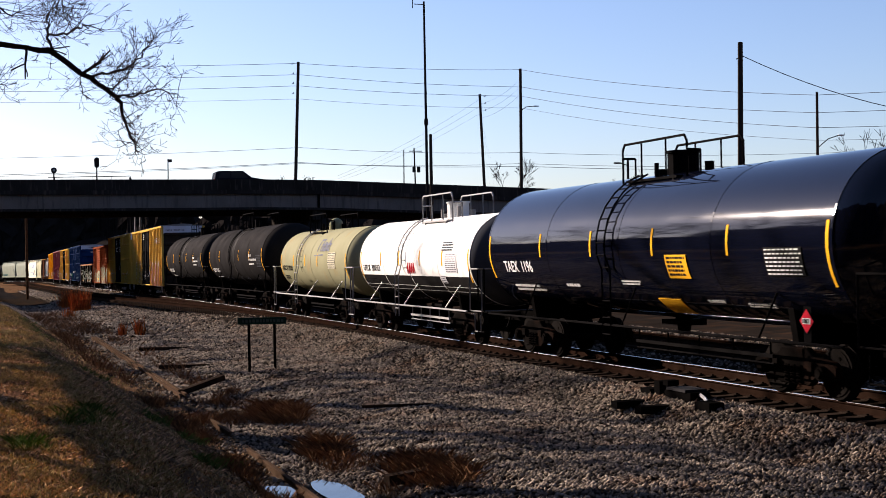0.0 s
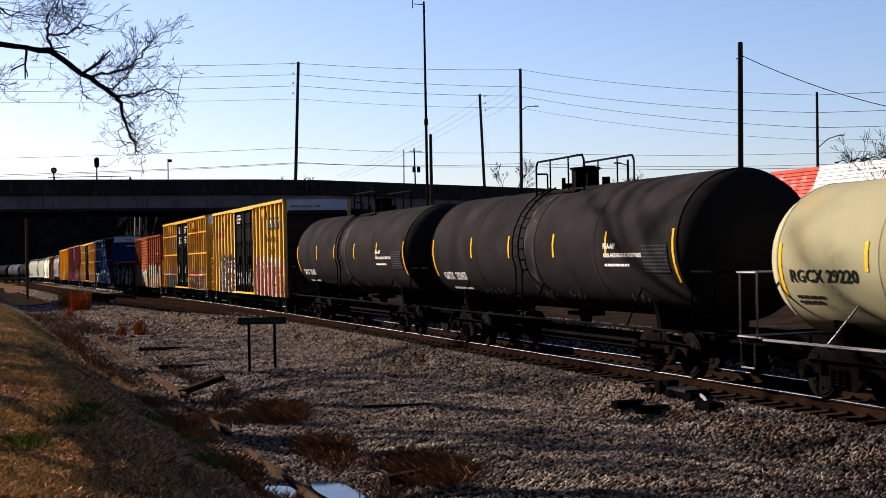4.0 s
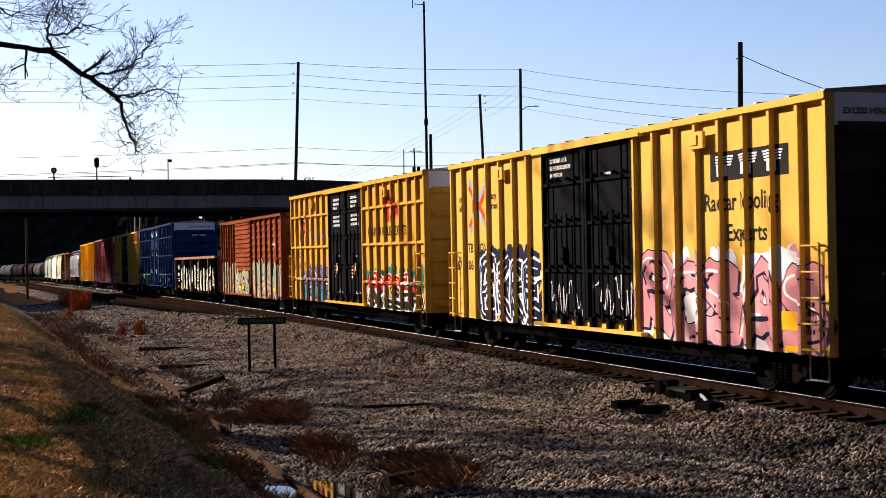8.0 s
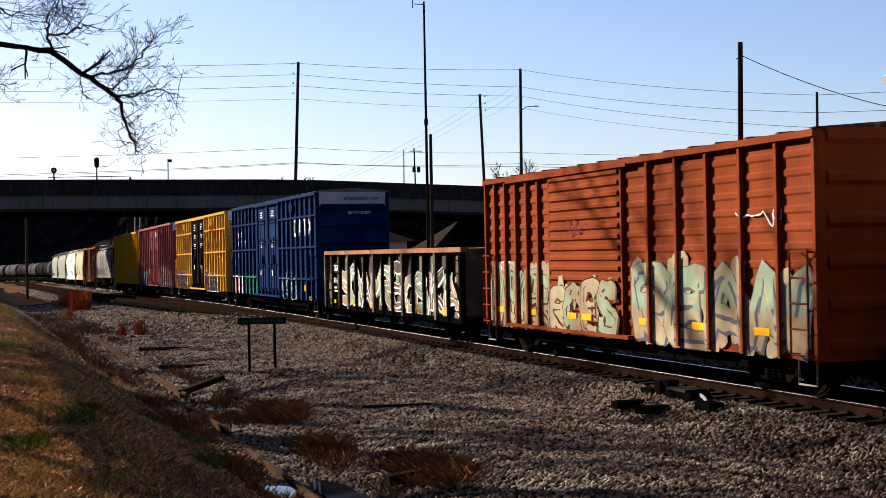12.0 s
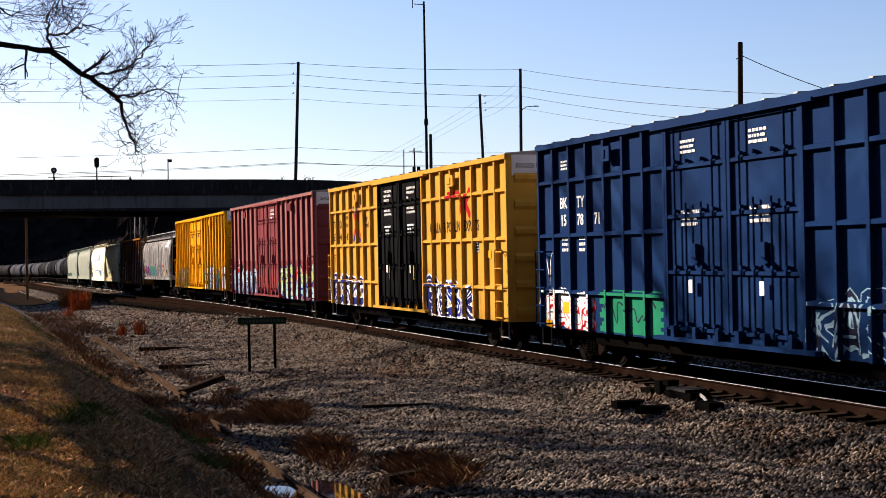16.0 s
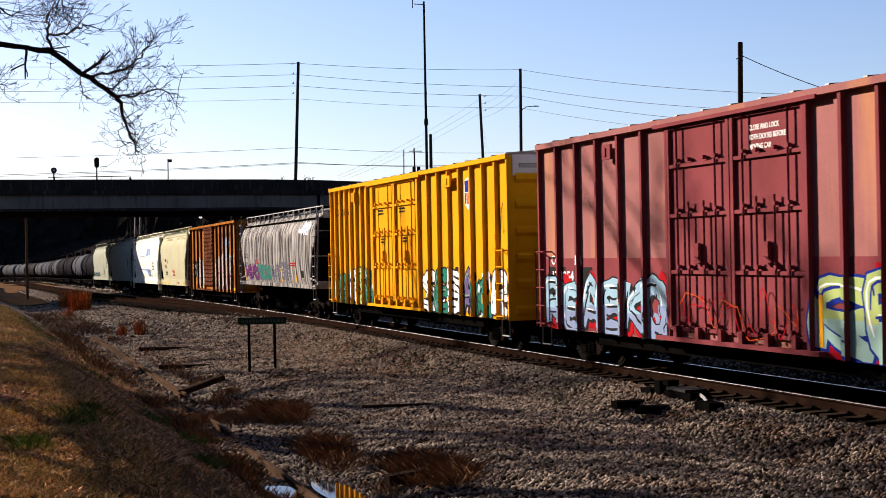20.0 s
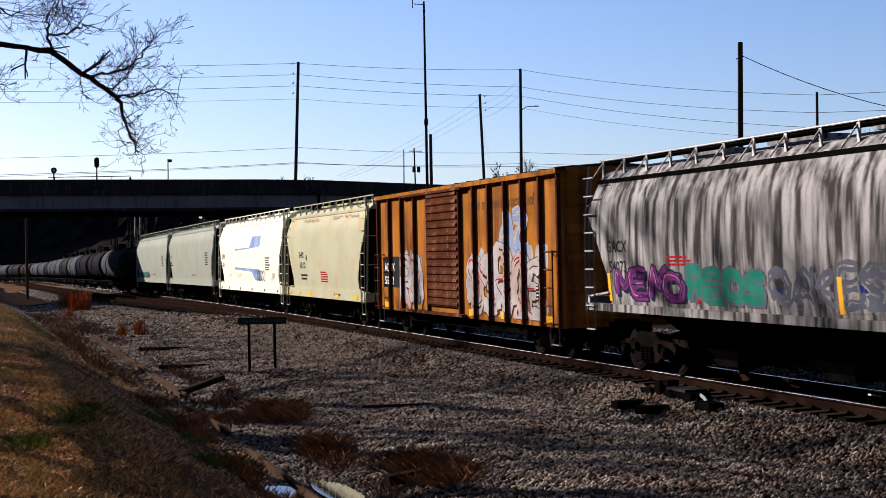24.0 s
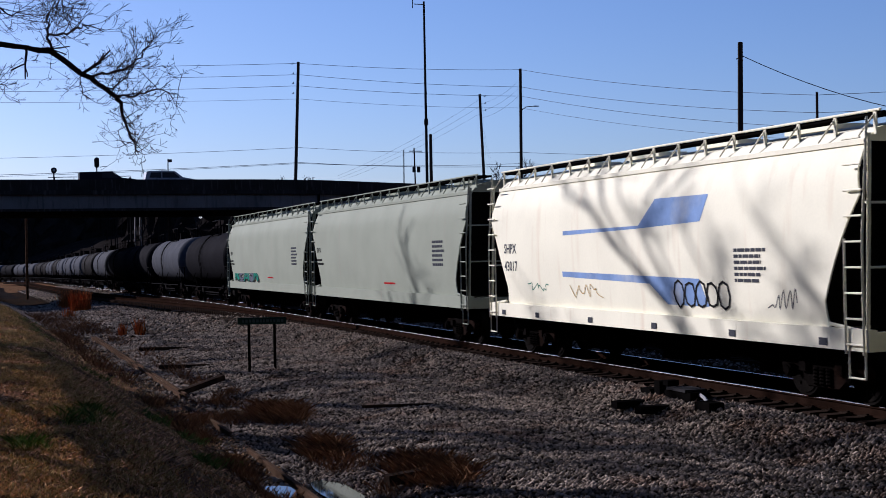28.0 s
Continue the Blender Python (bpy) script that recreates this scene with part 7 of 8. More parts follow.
notice(c, -2.1, 4.66, ("CLOSE AND LOCK", "BOTH DOORS BEFORE", "MOVING CAR"), 0.135)
bars(c, 0.6, 4.1, 0.8, 0.2, 2, -1.46, P_WHITE, 7)
plate(c, "reflector_panel", 7.6, 1.18, 0.5, 0.32, -1.43, P_REFL)
plate(c, "reflector", 7.7, 0.82, 0.7, 0.1, -1.43, P_REFL)
bars(c, 8.3, 1.1, 0.4, 0.6, 4, -1.43, P_INK, 8)

c, y = boxcar("boxcar", "yellow boxcar with black doors, ribbed panels and spray paint", 18.2, 0.80, 5.10, 14.1, P_YEL2, 7, 8, (-2.7, 2.1), ribs=(0.20, 0.50, 0.79), door_paint=P_DOORB, group="yellow boxcars")
TRAIN.append((c, 12.0))
cross(c, -7.5, 3.22, 1.15, 1.05, -1.425, P_ORNG, P_BLUE)
marks(c, -8.6, 3.82, "next", 0.26, P_INK)
marks(c, -8.6, 3.58, "load", 0.26, P_INK)
marks(c, -5.9, 3.84, "any", 0.26, P_INK)
marks(c, -5.9, 3.60, "road", 0.26, P_INK)
for x, t in ((-8.88, "TB"), (-7.95, "OX")):
    marks(c, x, 2.52, t, 0.38, P_INK)
for x, t in ((-8.85, "66"), (-7.92, "45"), (-7.0, "73")):
    marks(c, x, 2.06, t, 0.38, P_INK)
marks(c, 2.9, 3.22, "RAILCAR POOLING EXPERTS", 0.42, P_INK, wide=0.76)
graffiti(c, "KARSE", -7.4, -2.8, 0.84, 2.05, -1.424, [P_TEALB, P_TEALB], P_INK, 11, glow=P_PINK, dense=16, upper=P_LAV, shine=P_WHITE)
graffiti(c, "KROSEA", 2.3, 8.6, 0.84, 1.95, -1.424, [P_INK, P_INK], P_WHITE, 12, glow=P_TEAL, dense=14, upper=P_CRIM, shine=P_YEL, thick=0.8, edge=0.06)
scribble(c, -5.6, 3.15, 3.0, 0.5, -1.425, P_FBLUE, 9, 12, 0.09)
for dx in (-2.0, 0.5):
    notice(c, dx - 0.05, 4.62, NOTE_A, 0.125)
    notice(c, dx - 0.05, 3.98, NOTE_B, 0.125)
    plate(c, "tag", dx + 0.62, 2.02, 0.16, 0.3, -1.52, P_WHITE)
    bars(c, dx + 0.5, 2.5, 0.3, 0.12, 1, -1.46, P_WHITE, 15)
    bars(c, dx - 0.1, 1.75, 0.25, 0.5, 4, -1.46, P_WHITE, 16)
    scribble(c, dx + 0.4, 1.15, 0.7, 0.25, -1.456, P_ENDW, 17, 12, 0.02)
    plate(c, "reflector", dx + 0.5, 1.9, 0.1, 0.35, -1.52, P_ORNG)
plate(c, "reflector_panel", -8.5, 1.25, 0.4, 0.25, -1.43, P_REFL)
b = B()
stroke(b, (5.0, 3.75), (5.0, 4.35), 0.2, -1.425)
stroke(b, (4.6, 4.35), (5.4, 4.35), 0.2, -1.425)
stroke(b, (5.6, 3.75), (6.3, 4.35), 0.2, -1.425)
stroke(b, (6.3, 3.75), (5.6, 4.35), 0.2, -1.426)
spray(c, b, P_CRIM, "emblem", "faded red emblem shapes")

c, y = boxcar("boxcar", "faded red corrugated boxcar with peeling spray paint", 15.2, 0.70, 4.50, 11.3, P_RED, 6, 6, (-3.3, 0.5), corrug=11, excess=False, roof=P_RUST, slide=True)
TRAIN.append((c, -6.6))
graffiti(c, "MASKER", -7.3, -3.4, 0.72, 2.1, -1.462, [P_CREAMS, P_CREAMS], P_RUST, 21, glow=P_CREAMS, dense=20, upper=P_MINT, edge=0.04)
graffiti(c, "REAM", 1.0, 7.0, 0.72, 2.2, -1.462, [P_CREAMS, P_CREAMS], P_SLATE, 22, glow=P_CREAMS, dense=22, upper=P_MINT, edge=0.04)
graffiti(c, "ROES", -3.1, 0.3, 0.75, 1.8, -1.565, [P_CREAMS, P_MINT], P_RUST, 23, glow=P_CREAMS, dense=5, halo=0.7)
scribble(c, 5.0, 2.9, 1.5, 0.35, -1.46, P_WHITE, 24, 10, 0.04)
scribble(c, -2.2, 2.8, 1.2, 0.6, -1.56, P_MARD, 25, 8, 0.06)
marks(c, -6.9, 2.15, "412 137", 0.3, P_WHITE, y=-1.462)
for x in (-6.9, -4.6, -2.2, -1.4, 1.2, 3.4, 5.6):
    plate(c, "reflector", x, 1.05, 0.5, 0.14, -1.47 if not -3.3 < x < 0.5 else -1.57, P_REFL)

c = gondola()
TRAIN.append((c, -23.7))
graffiti(c, "SOAMREOSKA", -5.4, 7.4, 0.82, 2.05, -1.53, [P_CREAMS, P_MINT, P_GOND], P_WHITE, 31, glow=P_MINT, halo=0.7, dense=4, edge=0.05, thick=0.7)

c, y = boxcar("boxcar", "navy blue boxcar with ribbed panels and white lettering", 18.2, 0.78, 5.12, 14.1, P_BLU, 7, 8, (-2.7, 2.1), ribs=(0.20, 0.50, 0.79))
TRAIN.append((c, -42.1))
for k, (x, kind) in enumerate(((4.89, "O"), (5.75, "A"), (6.65, "T"), (7.5, "Z"))):
    b = B()
    w, h, z = 0.46, 0.60, 3.50
    shapes = {"O": [((w, h), (0, h)), ((0, h), (0, 0)), ((0, 0), (w, 0)), ((w, 0), (w, h * 0.45))], "A": [((0, 0), (w / 2, h)), ((w / 2, h), (w, 0)), ((0.1, 0.16), (w - 0.1, 0.16))],
              "T": [((0, h), (w, h)), ((w / 2, h), (w / 2, 0))], "Z": [((0, 0), (w, h)), ((0, h), (w, 0))]}[kind]
    for a_, b_ in shapes:
        stroke(b, (x + a_[0], z + a_[1]), (x + b_[0], z + b_[1]), 0.15, -1.424)
    spray(c, b, P_WHITE, "emblem", "white emblem shape")
words("EXCESS HEIGHT CAR", 0.15, P_INK, c, (0, 0, 0)).matrix_basis = Matrix.Translation((9.13, -0.35, 4.8)) @ pose(0, 0, 0, 90, 0, 90)
words("BKTY 157871", 0.17, P_WHITE, c, (0, 0, 0)).matrix_basis = Matrix.Translation((9.11, -0.2, 4.22)) @ pose(0, 0, 0, 90, 0, 90)
for x, t in ((-7.95, "BK"), (-7.02, "TY")):
    marks(c, x, 3.58, t, 0.36, P_WHITE, wide=0.95)
for x, t in ((-7.92, "15"), (-7.0, "78"), (-6.1, "71")):
    marks(c, x, 3.18, t, 0.36, P_WHITE, wide=0.95)
bars(c, -7.85, 2.55, 0.5, 0.38, 3, -1.424, P_WHITE, 41)
bars(c, -6.9, 2.55, 0.55, 0.38, 3, -1.424, P_WHITE, 42)
bars(c, -7.85, 4.45, 0.5, 0.25, 3, -1.424, P_WHITE, 43)
scribble(c, -8.8, 1.8, 0.5, 1.1, -1.424, P_WHITE, 44, 8, 0.035)
graffiti(c, "RASK", -8.9, -6.2, 0.85, 1.5, -1.424, [P_WHITE, P_WHITE, P_ENDW], P_CRIM, 45, glow=P_WHITE, edge=0.05)
b = B()
for k in range(9):
    stroke(b, (-5.85 + 0.1 * (k % 3), 0.88 + k * 0.1), (-3.0 - 0.12 * (k % 2), 0.88 + k * 0.1), 0.12, -1.4235 - 0.0001 * k)
spray(c, b, P_JADE, "spray_block", "teal block of spray paint")
scribble(c, -5.5, 1.0, 2.1, 0.6, -1.426, P_NAVYS, 49, 12, 0.05)
graffiti(c, "KARZA", 2.2, 5.6, 0.8, 1.75, -1.424, [P_BLU, P_NAVYS], P_LBLUE, 46, edge=0.045)
for x in (-7.85, 6.3):
    plate(c, "reflector_panel", x, 1.15, 0.55, 0.26, -1.43, P_REFL)
plate(c, "reflector", 7.2, 0.80, 1.0, 0.16, -1.43, P_REFL)
plate(c, "reflector", -8.9, 0.80, 0.4, 0.16, -1.43, P_REFL)
for dx in (-2.1, 0.4):
    bars(c, dx, 4.4, 0.7, 0.3, 3, -1.46, P_WHITE, 47)
    bars(c, dx, 3.0, 0.8, 0.35, 3, -1.46, P_WHITE, 48)
    plate(c, "tag", dx + 0.4, 1.75, 0.14, 0.25, -1.54, P_WHITE)

c, y = boxcar("boxcar", "yellow boxcar with black doors and indigo spray paint", 18.2, 0.80, 5.10, 14.1, P_YEL2, 7, 8, (-2.7, 2.1), ribs=(0.20, 0.50, 0.79), door_paint=P_DOORB, group="yellow boxcars")
TRAIN.append((c, -62.3))
cross(c, -6.0, 3.2, 0.85, 1.0, -1.425, P_ORNG, P_BLUE)
marks(c, -7.0, 3.90, "next", 0.24, P_INK)
marks(c, -7.0, 3.62, "load", 0.24, P_INK)
marks(c, -4.5, 3.80, "any", 0.24, P_INK)
marks(c, -4.5, 3.56, "road", 0.24, P_INK)
for x, t in ((-8.9, "TB"), (-7.95, "OX")):
    marks(c, x, 3.60, t, 0.38, P_INK)
for x, t in ((-8.88, "63"), (-7.92, "40"), (-7.0, "45")):
    marks(c, x, 3.14, t, 0.38, P_INK)
marks(c, 2.85, 3.20, "RAILCAR POOLING EXPERTS", 0.42, P_INK, wide=0.74)
b = B()
stroke(b, (4.6, 3.7), (4.6, 4.25), 0.2, -1.425)
stroke(b, (4.3, 4.25), (5.2, 4.25), 0.2, -1.425)
stroke(b, (5.4, 3.65), (6.1, 4.3), 0.2, -1.425)
stroke(b, (6.1, 3.65), (5.4, 4.3), 0.2, -1.426)
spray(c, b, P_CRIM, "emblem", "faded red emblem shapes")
graffiti(c, "RESK", 2.4, 6.3, 0.80, 1.75, -1.424, [P_PURP, P_PURP, P_BLUE], P_WHITE, 51, glow=P_CRIM, halo=0.5, dense=5, shine=P_WHITE, edge=0.13)
graffiti(c, "ESZO", -8.8, -4.7, 0.85, 1.75, -1.424, [P_PURP, P_PURP], P_WHITE, 52, glow=P_CRIM, halo=0.5, dense=4, shine=P_WHITE, edge=0.12)
for dx in (-2.0, 0.5):
    notice(c, dx - 0.05, 4.62, NOTE_A if dx < 0 else ("CLOSE MAIN DOOR", "BEFORE MOVING", "CAR"), 0.115)
    notice(c, dx - 0.05, 4.12, NOTE_B, 0.10)
    bars(c, dx, 3.2, 0.7, 0.35, 3, -1.46, P_WHITE, 54)
    plate(c, "reflector", dx + 0.7, 1.8, 0.1, 0.45, -1.52, P_REFL)
    plate(c, "tag", dx + 0.35, 2.0, 0.12, 0.25, -1.52, P_WHITE)
plate(c, "reflector_panel", 7.2, 2.45, 0.5, 0.2, -1.43, P_REFL)
data = data_panel(c, 0.4, 0.3, P_WHITE, 4)
data.matrix_basis = Matrix.Translation((6.4, -1.425, 2.6))
words("EXCESS HEIGHT CAR", 0.155, P_INK, c, (0, 0, 0)).matrix_basis = Matrix.Translation((9.125, -1.25, 4.75)) @ pose(0, 0, 0, 90, 0, 90)

c, y = boxcar("boxcar", "faded maroon boxcar with pale spray paint along its foot", 18.0, 0.78, 5.15, 14.1, P_MAR, 6, 7, (-2.5, 2.3), post_paint=P_MARD, end_paint=P_MARD, door_paint=P_MARD)
TRAIN.append((c, -83.05))
for a_, b_ in ((-9.0, -2.5), (2.3, 9.0)):
    part("lower_paint", box2(B(), (a_, -1.4235, 0.8), (b_, -1.42, 2.42)), P_MARD, c, "darker repainted lower side")
marks(c, -8.4, 2.28, "CO", 0.3, P_WHITE, y=-1.428)
marks(c, -7.0, 2.28, "ER", 0.3, P_WHITE, y=-1.428)
for x in (-8.55, -7.1):
    plate(c, "number_panel", x, 1.80, 0.95, 0.42, -1.420, P_INK, "black number panel")
marks(c, -8.4, 1.90, "17 1254", 0.32, P_WHITE, y=-1.428, wide=1.2)
graffiti(c, "REAEKO", -8.6, -2.6, 0.82, 1.85, -1.429, [P_GREYB, P_GREYB], P_INK, 61, glow=P_CRIM, shine=P_WHITE, upper=P_LBLUE)
graffiti(c, "REAK", 2.4, 8.7, 0.82, 2.05, -1.429, [P_AQUA, P_AQUA], P_BLUE, 62, glow=P_CRIM, upper=P_GREEN, shine=P_WHITE, edge=0.1)
scribble(c, -2.2, 0.95, 4.2, 0.9, -1.53, P_CRIM, 63, 24, 0.035)
scribble(c, -2.2, 0.95, 4.2, 0.8, -1.532, P_ORNG, 64, 14, 0.03)
notice(c, 0.5, 4.65, ("CLOSE AND LOCK", "BOTH DOORS BEFORE", "MOVING CAR"), 0.135)
for x in (-8.95, -6.9, -4.9, 2.5, 4.6, 6.7, 8.8):
    plate(c, "reflector", x, 0.95, 0.1, 0.85, -1.432, P_REFL)
plate(c, "reflector_panel", 7.6, 1.25, 0.4, 0.25, -1.434, P_REFL)
words("EXCESS HEIGHT CAR", 0.155, P_INK, c, (0, 0, 0)).matrix_basis = Matrix.Translation((9.03, -1.2, 4.82)) @ pose(0, 0, 0, 90, 0, 90)

c, y = boxcar("boxcar", "strong yellow boxcar with shield emblem and spray paint", 18.2, 0.84, 5.10, 14.1, P_UPY, 8, 8, (-3.4, 1.6))
TRAIN.append((c, -103.1))
sh = part("shield_emblem", poly(B(), [(5.65, -1.425, 4.35), (5.7, -1.425, 4.62), (5.95, -1.425, 4.68), (6.2, -1.425, 4.62), (6.25, -1.425, 4.35), (6.2, -1.425, 3.95), (5.95, -1.425, 3.78), (5.7, -1.425, 3.95)], (0, 0.003, 0)), P_WHITE, c, "plain shield emblem, blue over red stripes")
part("shield_top", box2(B(), (5.70, -1.431, 4.28), (6.20, -1.427, 4.6)), P_BLUE, sh)
for k in range(4):
    part("shield_stripe", box2(B(), (5.72 + k * 0.125, -1.431, 3.95), (5.79 + k * 0.125, -1.427, 4.26)), P_CRIM, sh)
marks(c, -8.2, 4.5, "UP", 0.3, P_INK)
marks(c, -8.2, 4.05, "70 02 66", 0.32, P_INK, wide=1.35)
graffiti(c, "SESAKR", 1.9, 8.8, 0.9, 1.95, -1.424, [P_WHITE, P_TEAL, P_WHITE, P_LAV, P_TEAL], P_INK, 71, glow=P_INK, halo=0.8, dense=9, shine=P_MINT, edge=0.11)
graffiti(c, "MERSA", -8.8, -3.4, 0.9, 1.95, -1.424, [P_GREEN, P_TEAL, P_WHITE], P_INK, 72, glow=P_TEAL, halo=0.8, dense=12, shine=P_WHITE, edge=0.11)
scribble(c, 7.9, 2.9, 0.7, 1.0, -1.424, P_INK, 73, 14, 0.025)
for x in (6.9,):
    plate(c, "reflector_panel", x, 1.2, 0.5, 0.26, -1.43, P_REFL)
data_panel(c, 0.35, 0.4, P_WHITE, 4).matrix_basis = Matrix.Translation((5.2, -1.43, 1.3))
for dx in (-2.8, -0.4):
    bars(c, dx, 3.9, 0.7, 0.3, 3, -1.46, P_INK, 74)
    bars(c, dx + 0.3, 2.95, 0.6, 0.2, 2, -1.46, P_INK, 75)
words("EXCESS HEIGHT CAR", 0.155, P_INK, c, (0, 0, 0)).matrix_basis = Matrix.Translation((9.13, -1.2, 4.75)) @ pose(0, 0, 0, 90, 0, 90)

c, w = hopper("covered_hopper", "sooty grey round-sided covered hopper with streaks", 16.0, 1.28, 4.10, P_GRYH, 12.0, M_GALV, rounded=1, dark_m=M_IRON_D, sill_h=0.16)
TRAIN.append((c, -122.4))
Y = -1.56
marks(c, -6.9, 2.55, "GACX", 0.34, P_INK, y=Y)
marks(c, -6.8, 2.12, "54073", 0.34, P_INK, y=Y)
graffiti(c, "MEMO", -6.5, -3.6, 1.58, 2.15, Y, [P_MAGE, P_MAGE], P_NAVYS, 81, shine=P_PINK)
graffiti(c, "REOS", -3.4, -0.8, 1.58, 2.15, Y, [P_TEAL, P_TEAL], P_SLATE, 82, glow=P_CRIM, halo=0.5, dense=3)
graffiti(c, "OAKESA", -0.5, 3.3, 1.58, 2.2, Y, [P_SLATE, P_SLATE], P_GRYH, 83, glow=P_BLUE, halo=0.4, dense=3)
bars(c, 3.2, 2.15, 1.2, 0.2, 2, Y, P_CRIM, 84)
bars(c, -4.2, 2.25, 1.0, 0.22, 3, Y, P_CRIM, 85)
data_panel(c, 0.5, 0.3, P_WHITE, 4).matrix_basis = Matrix.Translation((5.2, Y, 1.7))
for x in (-6.9, 1.4, 4.2):
    plate(c, "reflector", x, 1.5, 0.12, 0.6, Y, P_REFL)
graffiti(c, "OAMZ", 5.0, 6.6, 3.5, 3.9, Y + 0.006, [P_FBLUE], P_WHITE, 86)
hug(c, 1.28, 4.10, sill_h=0.16)

c, y = boxcar("boxcar", "rusted orange boxcar with brown sliding door", 15.1, 0.78, 4.53, 11.3, P_ORG, 4, 6, (-2.2, 0.6), post_paint=P_RUST, end_paint=P_ORG, door_paint=P_RUST, excess=False, roof=P_RUST, slide=True)
TRAIN.append((c, -139.5))
marks(c, 1.6, 3.75, "The nationwide boxcar pool", 0.44, mat("faint_brown_lettering", (0.16, 0.07, 0.03), 0.8, var=0.3), wide=0.86)
graffiti(c, "OSROE", 1.2, 6.6, 0.95, 2.5, -1.424, [P_PALE, P_PALE], P_RUST, 91, glow=P_PALE, halo=1.0, dense=20, edge=0.05, shine=P_CRIM)
graffiti(c, "RO", -5.2, -3.0, 0.9, 2.4, -1.424, [P_PALE, P_PALE], P_RUST, 92, glow=P_PALE, halo=0.8, dense=14, edge=0.05, shine=P_CRIM)
graffiti(c, "AZ", 3.6, 5.6, 2.6, 3.6, -1.424, [P_GREYB, P_GREYB], P_PALE, 93, shine=P_YEL)
marks(c, -6.9, 2.05, "AB OX", 0.36, P_WHITE)
marks(c, -6.9, 1.62, "51892", 0.36, P_WHITE, wide=1.1)
plate(c, "number_panel", -7.05, 1.52, 1.75, 1.0, -1.417, P_INK, "black number panel")
data_panel(c, 0.4, 0.35, P_WHITE, 4).matrix_basis = Matrix.Translation((6.0, -1.43, 1.4))
for x in (-6.9, -3.4, 1.2, 3.6, 6.6):
    plate(c, "reflector", x, 0.86, 0.4, 0.18, -1.43, P_REFL)

c, w = hopper("covered_hopper", "cream covered hopper with rust stains", 12.6, 0.95, 4.20, P_CRM, 8.6, P_CRM, bays=2)
TRAIN.append((c, -154.6))
marks(c, -3.8, 2.52, "SHPX", 0.34, P_INK, y=Y)
marks(c, -3.75, 2.10, "435132", 0.34, P_INK, y=Y)
bars(c, -3.6, 1.6, 1.2, 0.28, 2, Y, P_INK, 101)
bars(c, -0.3, 1.55, 1.2, 0.45, 5, Y, P_CRIM, 102)
b = B()
rnd = random.Random(77)
for k in range(34):
    x = rnd.choice((rnd.uniform(-3.5, -1.0), rnd.uniform(1.0, 5.0)))
    stroke(b, (x, 4.08 - rnd.uniform(0, 0.1)), (x + rnd.uniform(0.1, 0.5), 4.05 - rnd.uniform(0, 0.12)), rnd.uniform(0.02, 0.07), -1.566 - 0.0003 * k)
tagged(part("rust_streaks", b, mat("orange_rust_stain", (0.38, 0.30, 0.17), 0.8, var=0.3, scale=3), c, "orange rust stains under the roof edge"), kind="stuff")
for x in (-5.9, -4.2, -2.4, 2.0, 4.6):
    plate(c, "reflector", x, 1.02, 0.55, 0.12, -1.562, P_REFL)
plate(c, "tag", -2.6, 2.42, 0.14, 0.2, Y, P_INK)
words("CENTER FLOW", 0.13, P_BLUE, c, (1.9, -1.563, 1.08), lean=0.2)
hug(c, 0.95, 4.20)

c, w = hopper("covered_hopper", "white covered hopper with faded blue stripes", 16.2, 0.95, 4.22, P_WHT, 12.4, P_WHT)
TRAIN.append((c, -169.6))
marks(c, -7.0, 2.56, "SHPX", 0.34, P_TGRY, y=Y)
marks(c, -7.0, 2.12, "43017", 0.34, P_TGRY, y=Y)
b = B()
poly(b, [(-3.3, Y, 2.95), (0.4, Y, 3.02), (1.2, Y, 3.6), (3.3, Y, 3.6), (3.0, Y, 3.1), (-3.3, Y, 3.05)], (0, 0.004, 0))
part("faded_stripe", b, P_FBLUE, c, "faded blue emblem stripe")
b = B()
poly(b, [(-3.4, Y, 2.12), (2.9, Y, 2.02), (3.2, Y, 1.5), (1.6, Y, 1.5), (0.9, Y, 1.9), (-3.4, Y, 2.0)], (0, 0.004, 0))
part("faded_stripe", b, P_FBLUE, c, "faded blue emblem stripe")
b = B()
rnd = random.Random(5)
for k in range(5):
    cx = 2.1 + k * 0.42
    pts = [(cx + 0.2 * math.cos(q), 1.72 + 0.24 * math.sin(q) + rnd.uniform(-0.03, 0.03)) for q in [i * 0.785 for i in range(9)]]
    for p, q in zip(pts, pts[1:]):
        stroke(b, p, q, 0.045, Y - 0.006)
part("spray_paint", b, P_INK, c)
bars(c, 4.2, 1.95, 1.1, 0.65, 6, Y, P_TGRY, 111)
scribble(c, -5.6, 1.6, 1.3, 0.3, Y, P_TEAL, 112, 12, 0.03)
scribble(c, -3.0, 1.55, 1.6, 0.3, Y - 0.006, mat("ochre_spray", (0.5, 0.36, 0.14), 0.6, var=0.2), 113, 14, 0.03)
scribble(c, 5.2, 1.5, 0.9, 0.4, Y, P_TGRY, 114, 10, 0.03)
for x in (-7.2, -5.0, -2.0, 1.0, 4.0, 6.8):
    plate(c, "tag", x, 1.0, 0.22, 0.12, -1.562, P_TGRY)
hug(c, 0.95, 4.22)

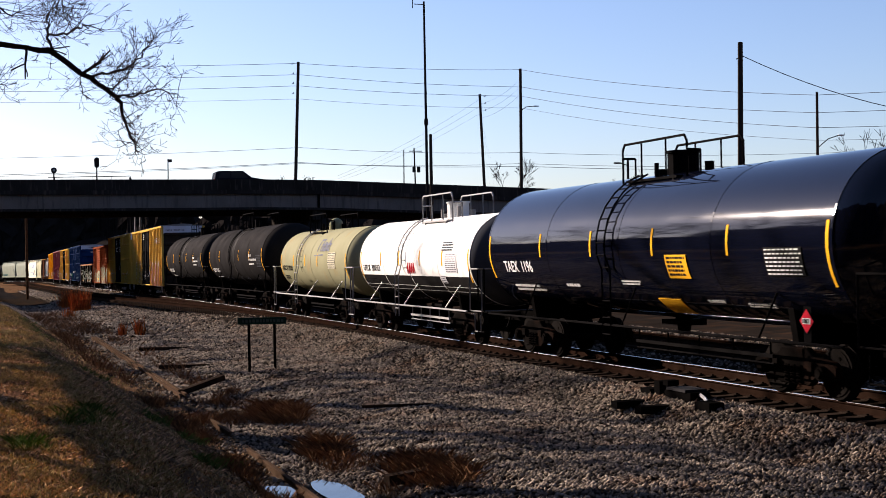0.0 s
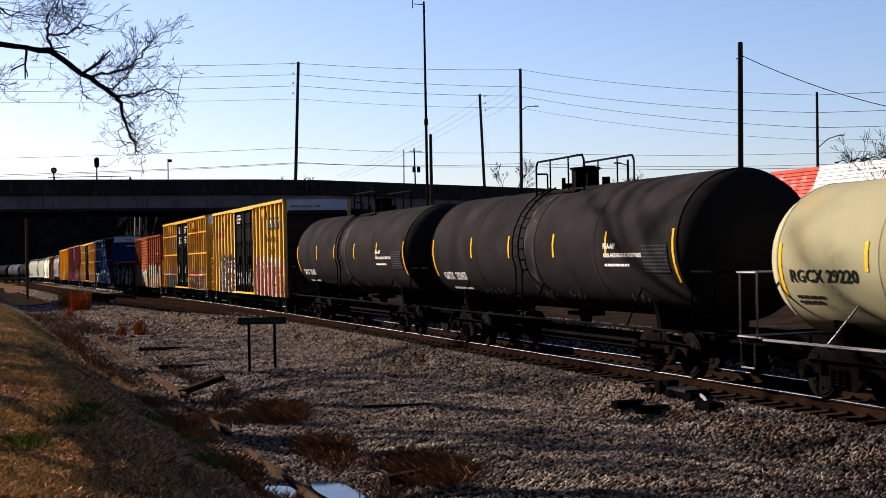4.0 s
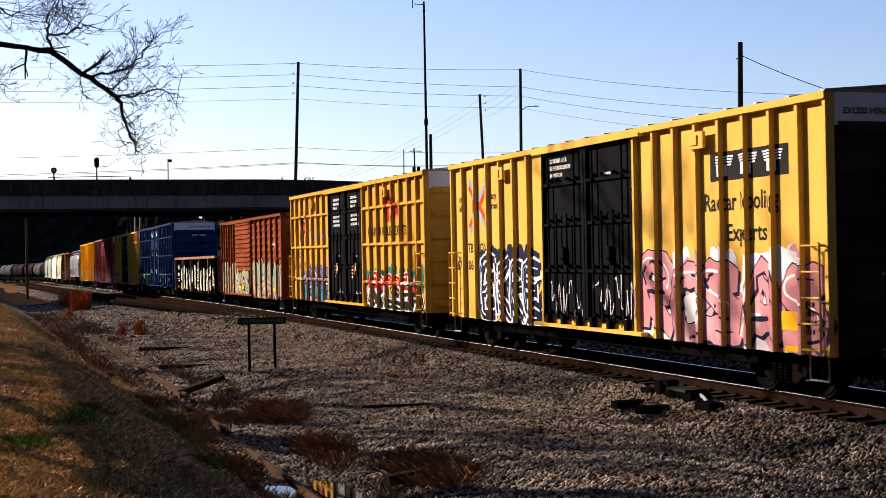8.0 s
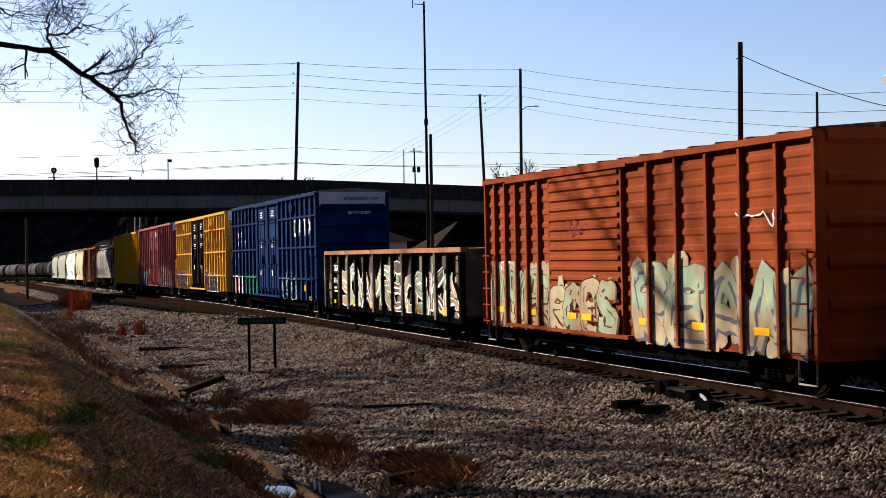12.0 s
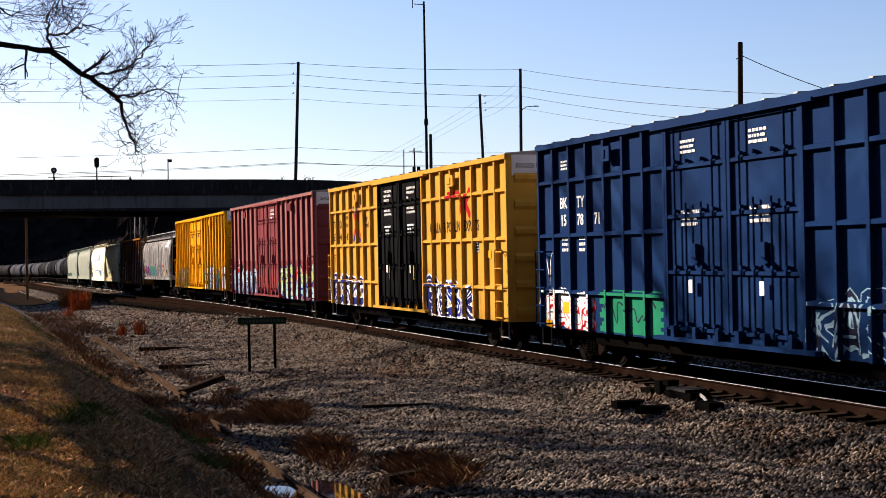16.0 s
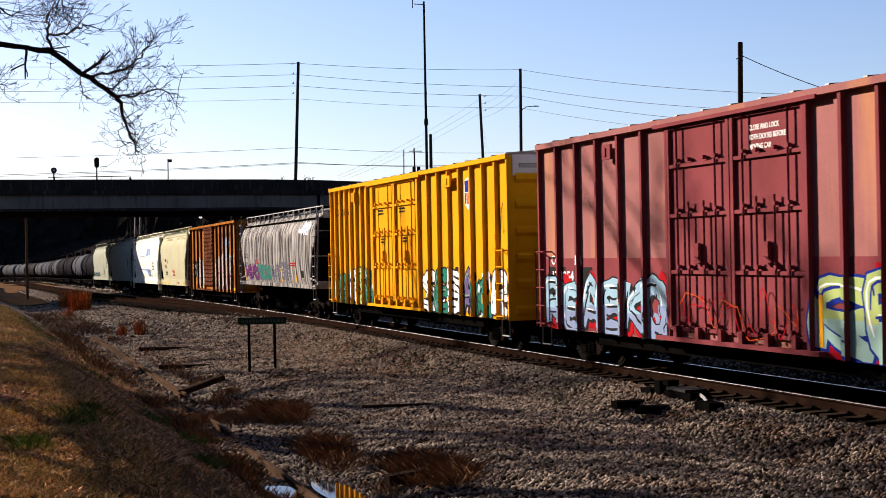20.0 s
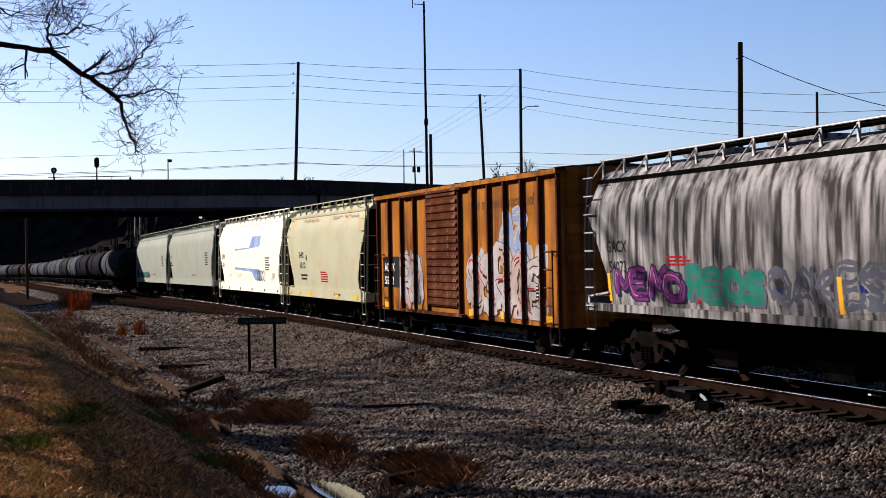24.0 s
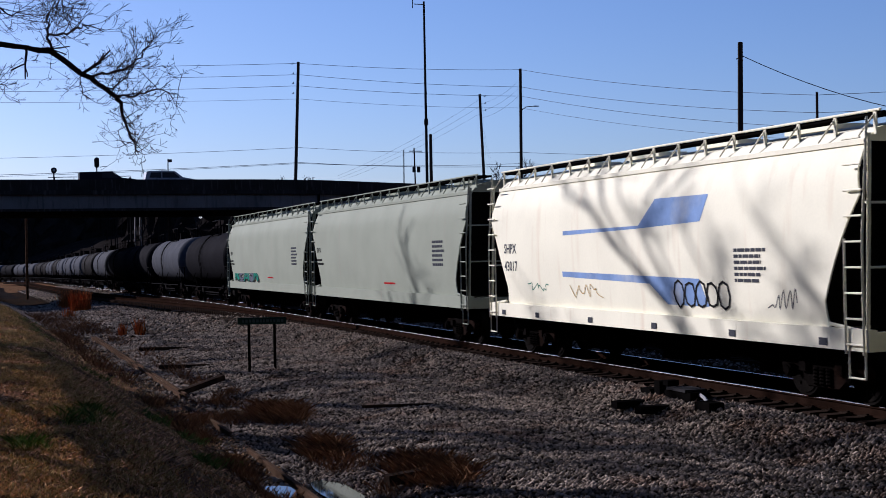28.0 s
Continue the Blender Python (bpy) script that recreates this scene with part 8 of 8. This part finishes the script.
c, w = hopper("covered_hopper", "pale grey covered hopper with rusty roof edge", 18.2, 1.05, 4.28, P_GWH, 14.0, P_GWH)
marks(c, -8.2, 2.72, "SHPX", 0.26, P_INK, y=Y)
bars(c, -8.2, 2.2, 1.0, 0.3, 2, Y, P_INK, 121)
bars(c, 6.0, 2.2, 1.1, 0.8, 6, Y, P_TGRY, 122)
bars(c, 0.8, 1.6, 1.6, 0.1, 1, Y, P_CRIM, 123)
hug(c, 1.05, 4.28)
TRAIN.append((c, -188.4))
c2 = copy_thing(c, pose(0, 0, 0))
tagged(c2, "pale grey covered hopper with teal spray paint")
TRAIN.append((c2, -207.2))
graffiti(c2, "REASK", -7.2, -1.2, 1.45, 2.2, Y, [P_TEAL, P_SLATE], P_INK, 131)
for o in [o for o in c2.children if o.name.startswith("spray_paint")]:
    redraw(o, lambda p: Vector((p.x, p.y + 0.06, p.z)), 0)

# the long tail of tank cars
far = [tank("tank_car", l, 13.4, 1.50, 2.62, p, 10.4, full=False, group="tank cars in the tail of the train") for p, l in ((P_TBK2, "black tank car in the tail of the train"), (P_TGRY, "grey tank car in the tail of the train"), (P_TDRK, "charcoal tank car in the tail of the train"))]
order = [0, 1, 0, 0, 1, 2, 1, 1, 1, 2, 1, 1, 2, 2, 1, 1, 0, 1, 2, 1, 0]
used = set()
s = -224.8
for k in order:
    c = far[k] if k not in used else copy_thing(far[k], pose(0, 0, 0))
    used.add(k)
    TRAIN.append((c, s))
    s -= 16.9


def spin(car):
    """Wheelsets roll without slipping; two frames of the film turn them by less than a quarter."""
    for o in car.children_recursive:
        if o.name.startswith("wheelset"):
            p = o.matrix_basis.translation.copy()
            walk(o, [(k / 15, pose(p.x, p.y, p.z) @ Matrix.Rotation(travel(k / 15) / 0.457, 4, "Y")) for k in range(421)])


def motions():
    """The train rolls along the line; its cars follow the bends."""
    for car, s0 in TRAIN:
        rows = []
        for i in range(29):
            s = s0 + travel(i)
            (a, ha), (b, hb) = along(s - 6.0), along(s + 6.0)
            m = (a + b) / 2
            d = b - a
            rows.append((i, pose(m.x, m.y, m.z, 0, -math.degrees(math.atan2(d.z, d.xy.length)), math.degrees(math.atan2(d.y, d.x)))))
        walk(car, rows)
        if s0 > -200:
            spin(car)
    # road traffic: place along the bridge by the hour of passing
    for thing, x, y0, t0, v, head in ((suv_a, -132.6, 10.3, 0.0, 18.0, 90), (van, -138.6, 9.9, 10.4, -15.9, -90), (suv_b, -132.6, 3.78, 28.0, 16.5, 90), (pickup, -132.6, -1.98, 28.0, 16.5, 90)):
        rows = []
        for i in range(57):
            y = max(-200.0, min(200.0, y0 + v * (i / 2 - t0)))
            rows.append((i / 2, pose(x, y, 9.02 + deck_drop(y), 0, 0, head)))
        walk(thing, rows)


motions()
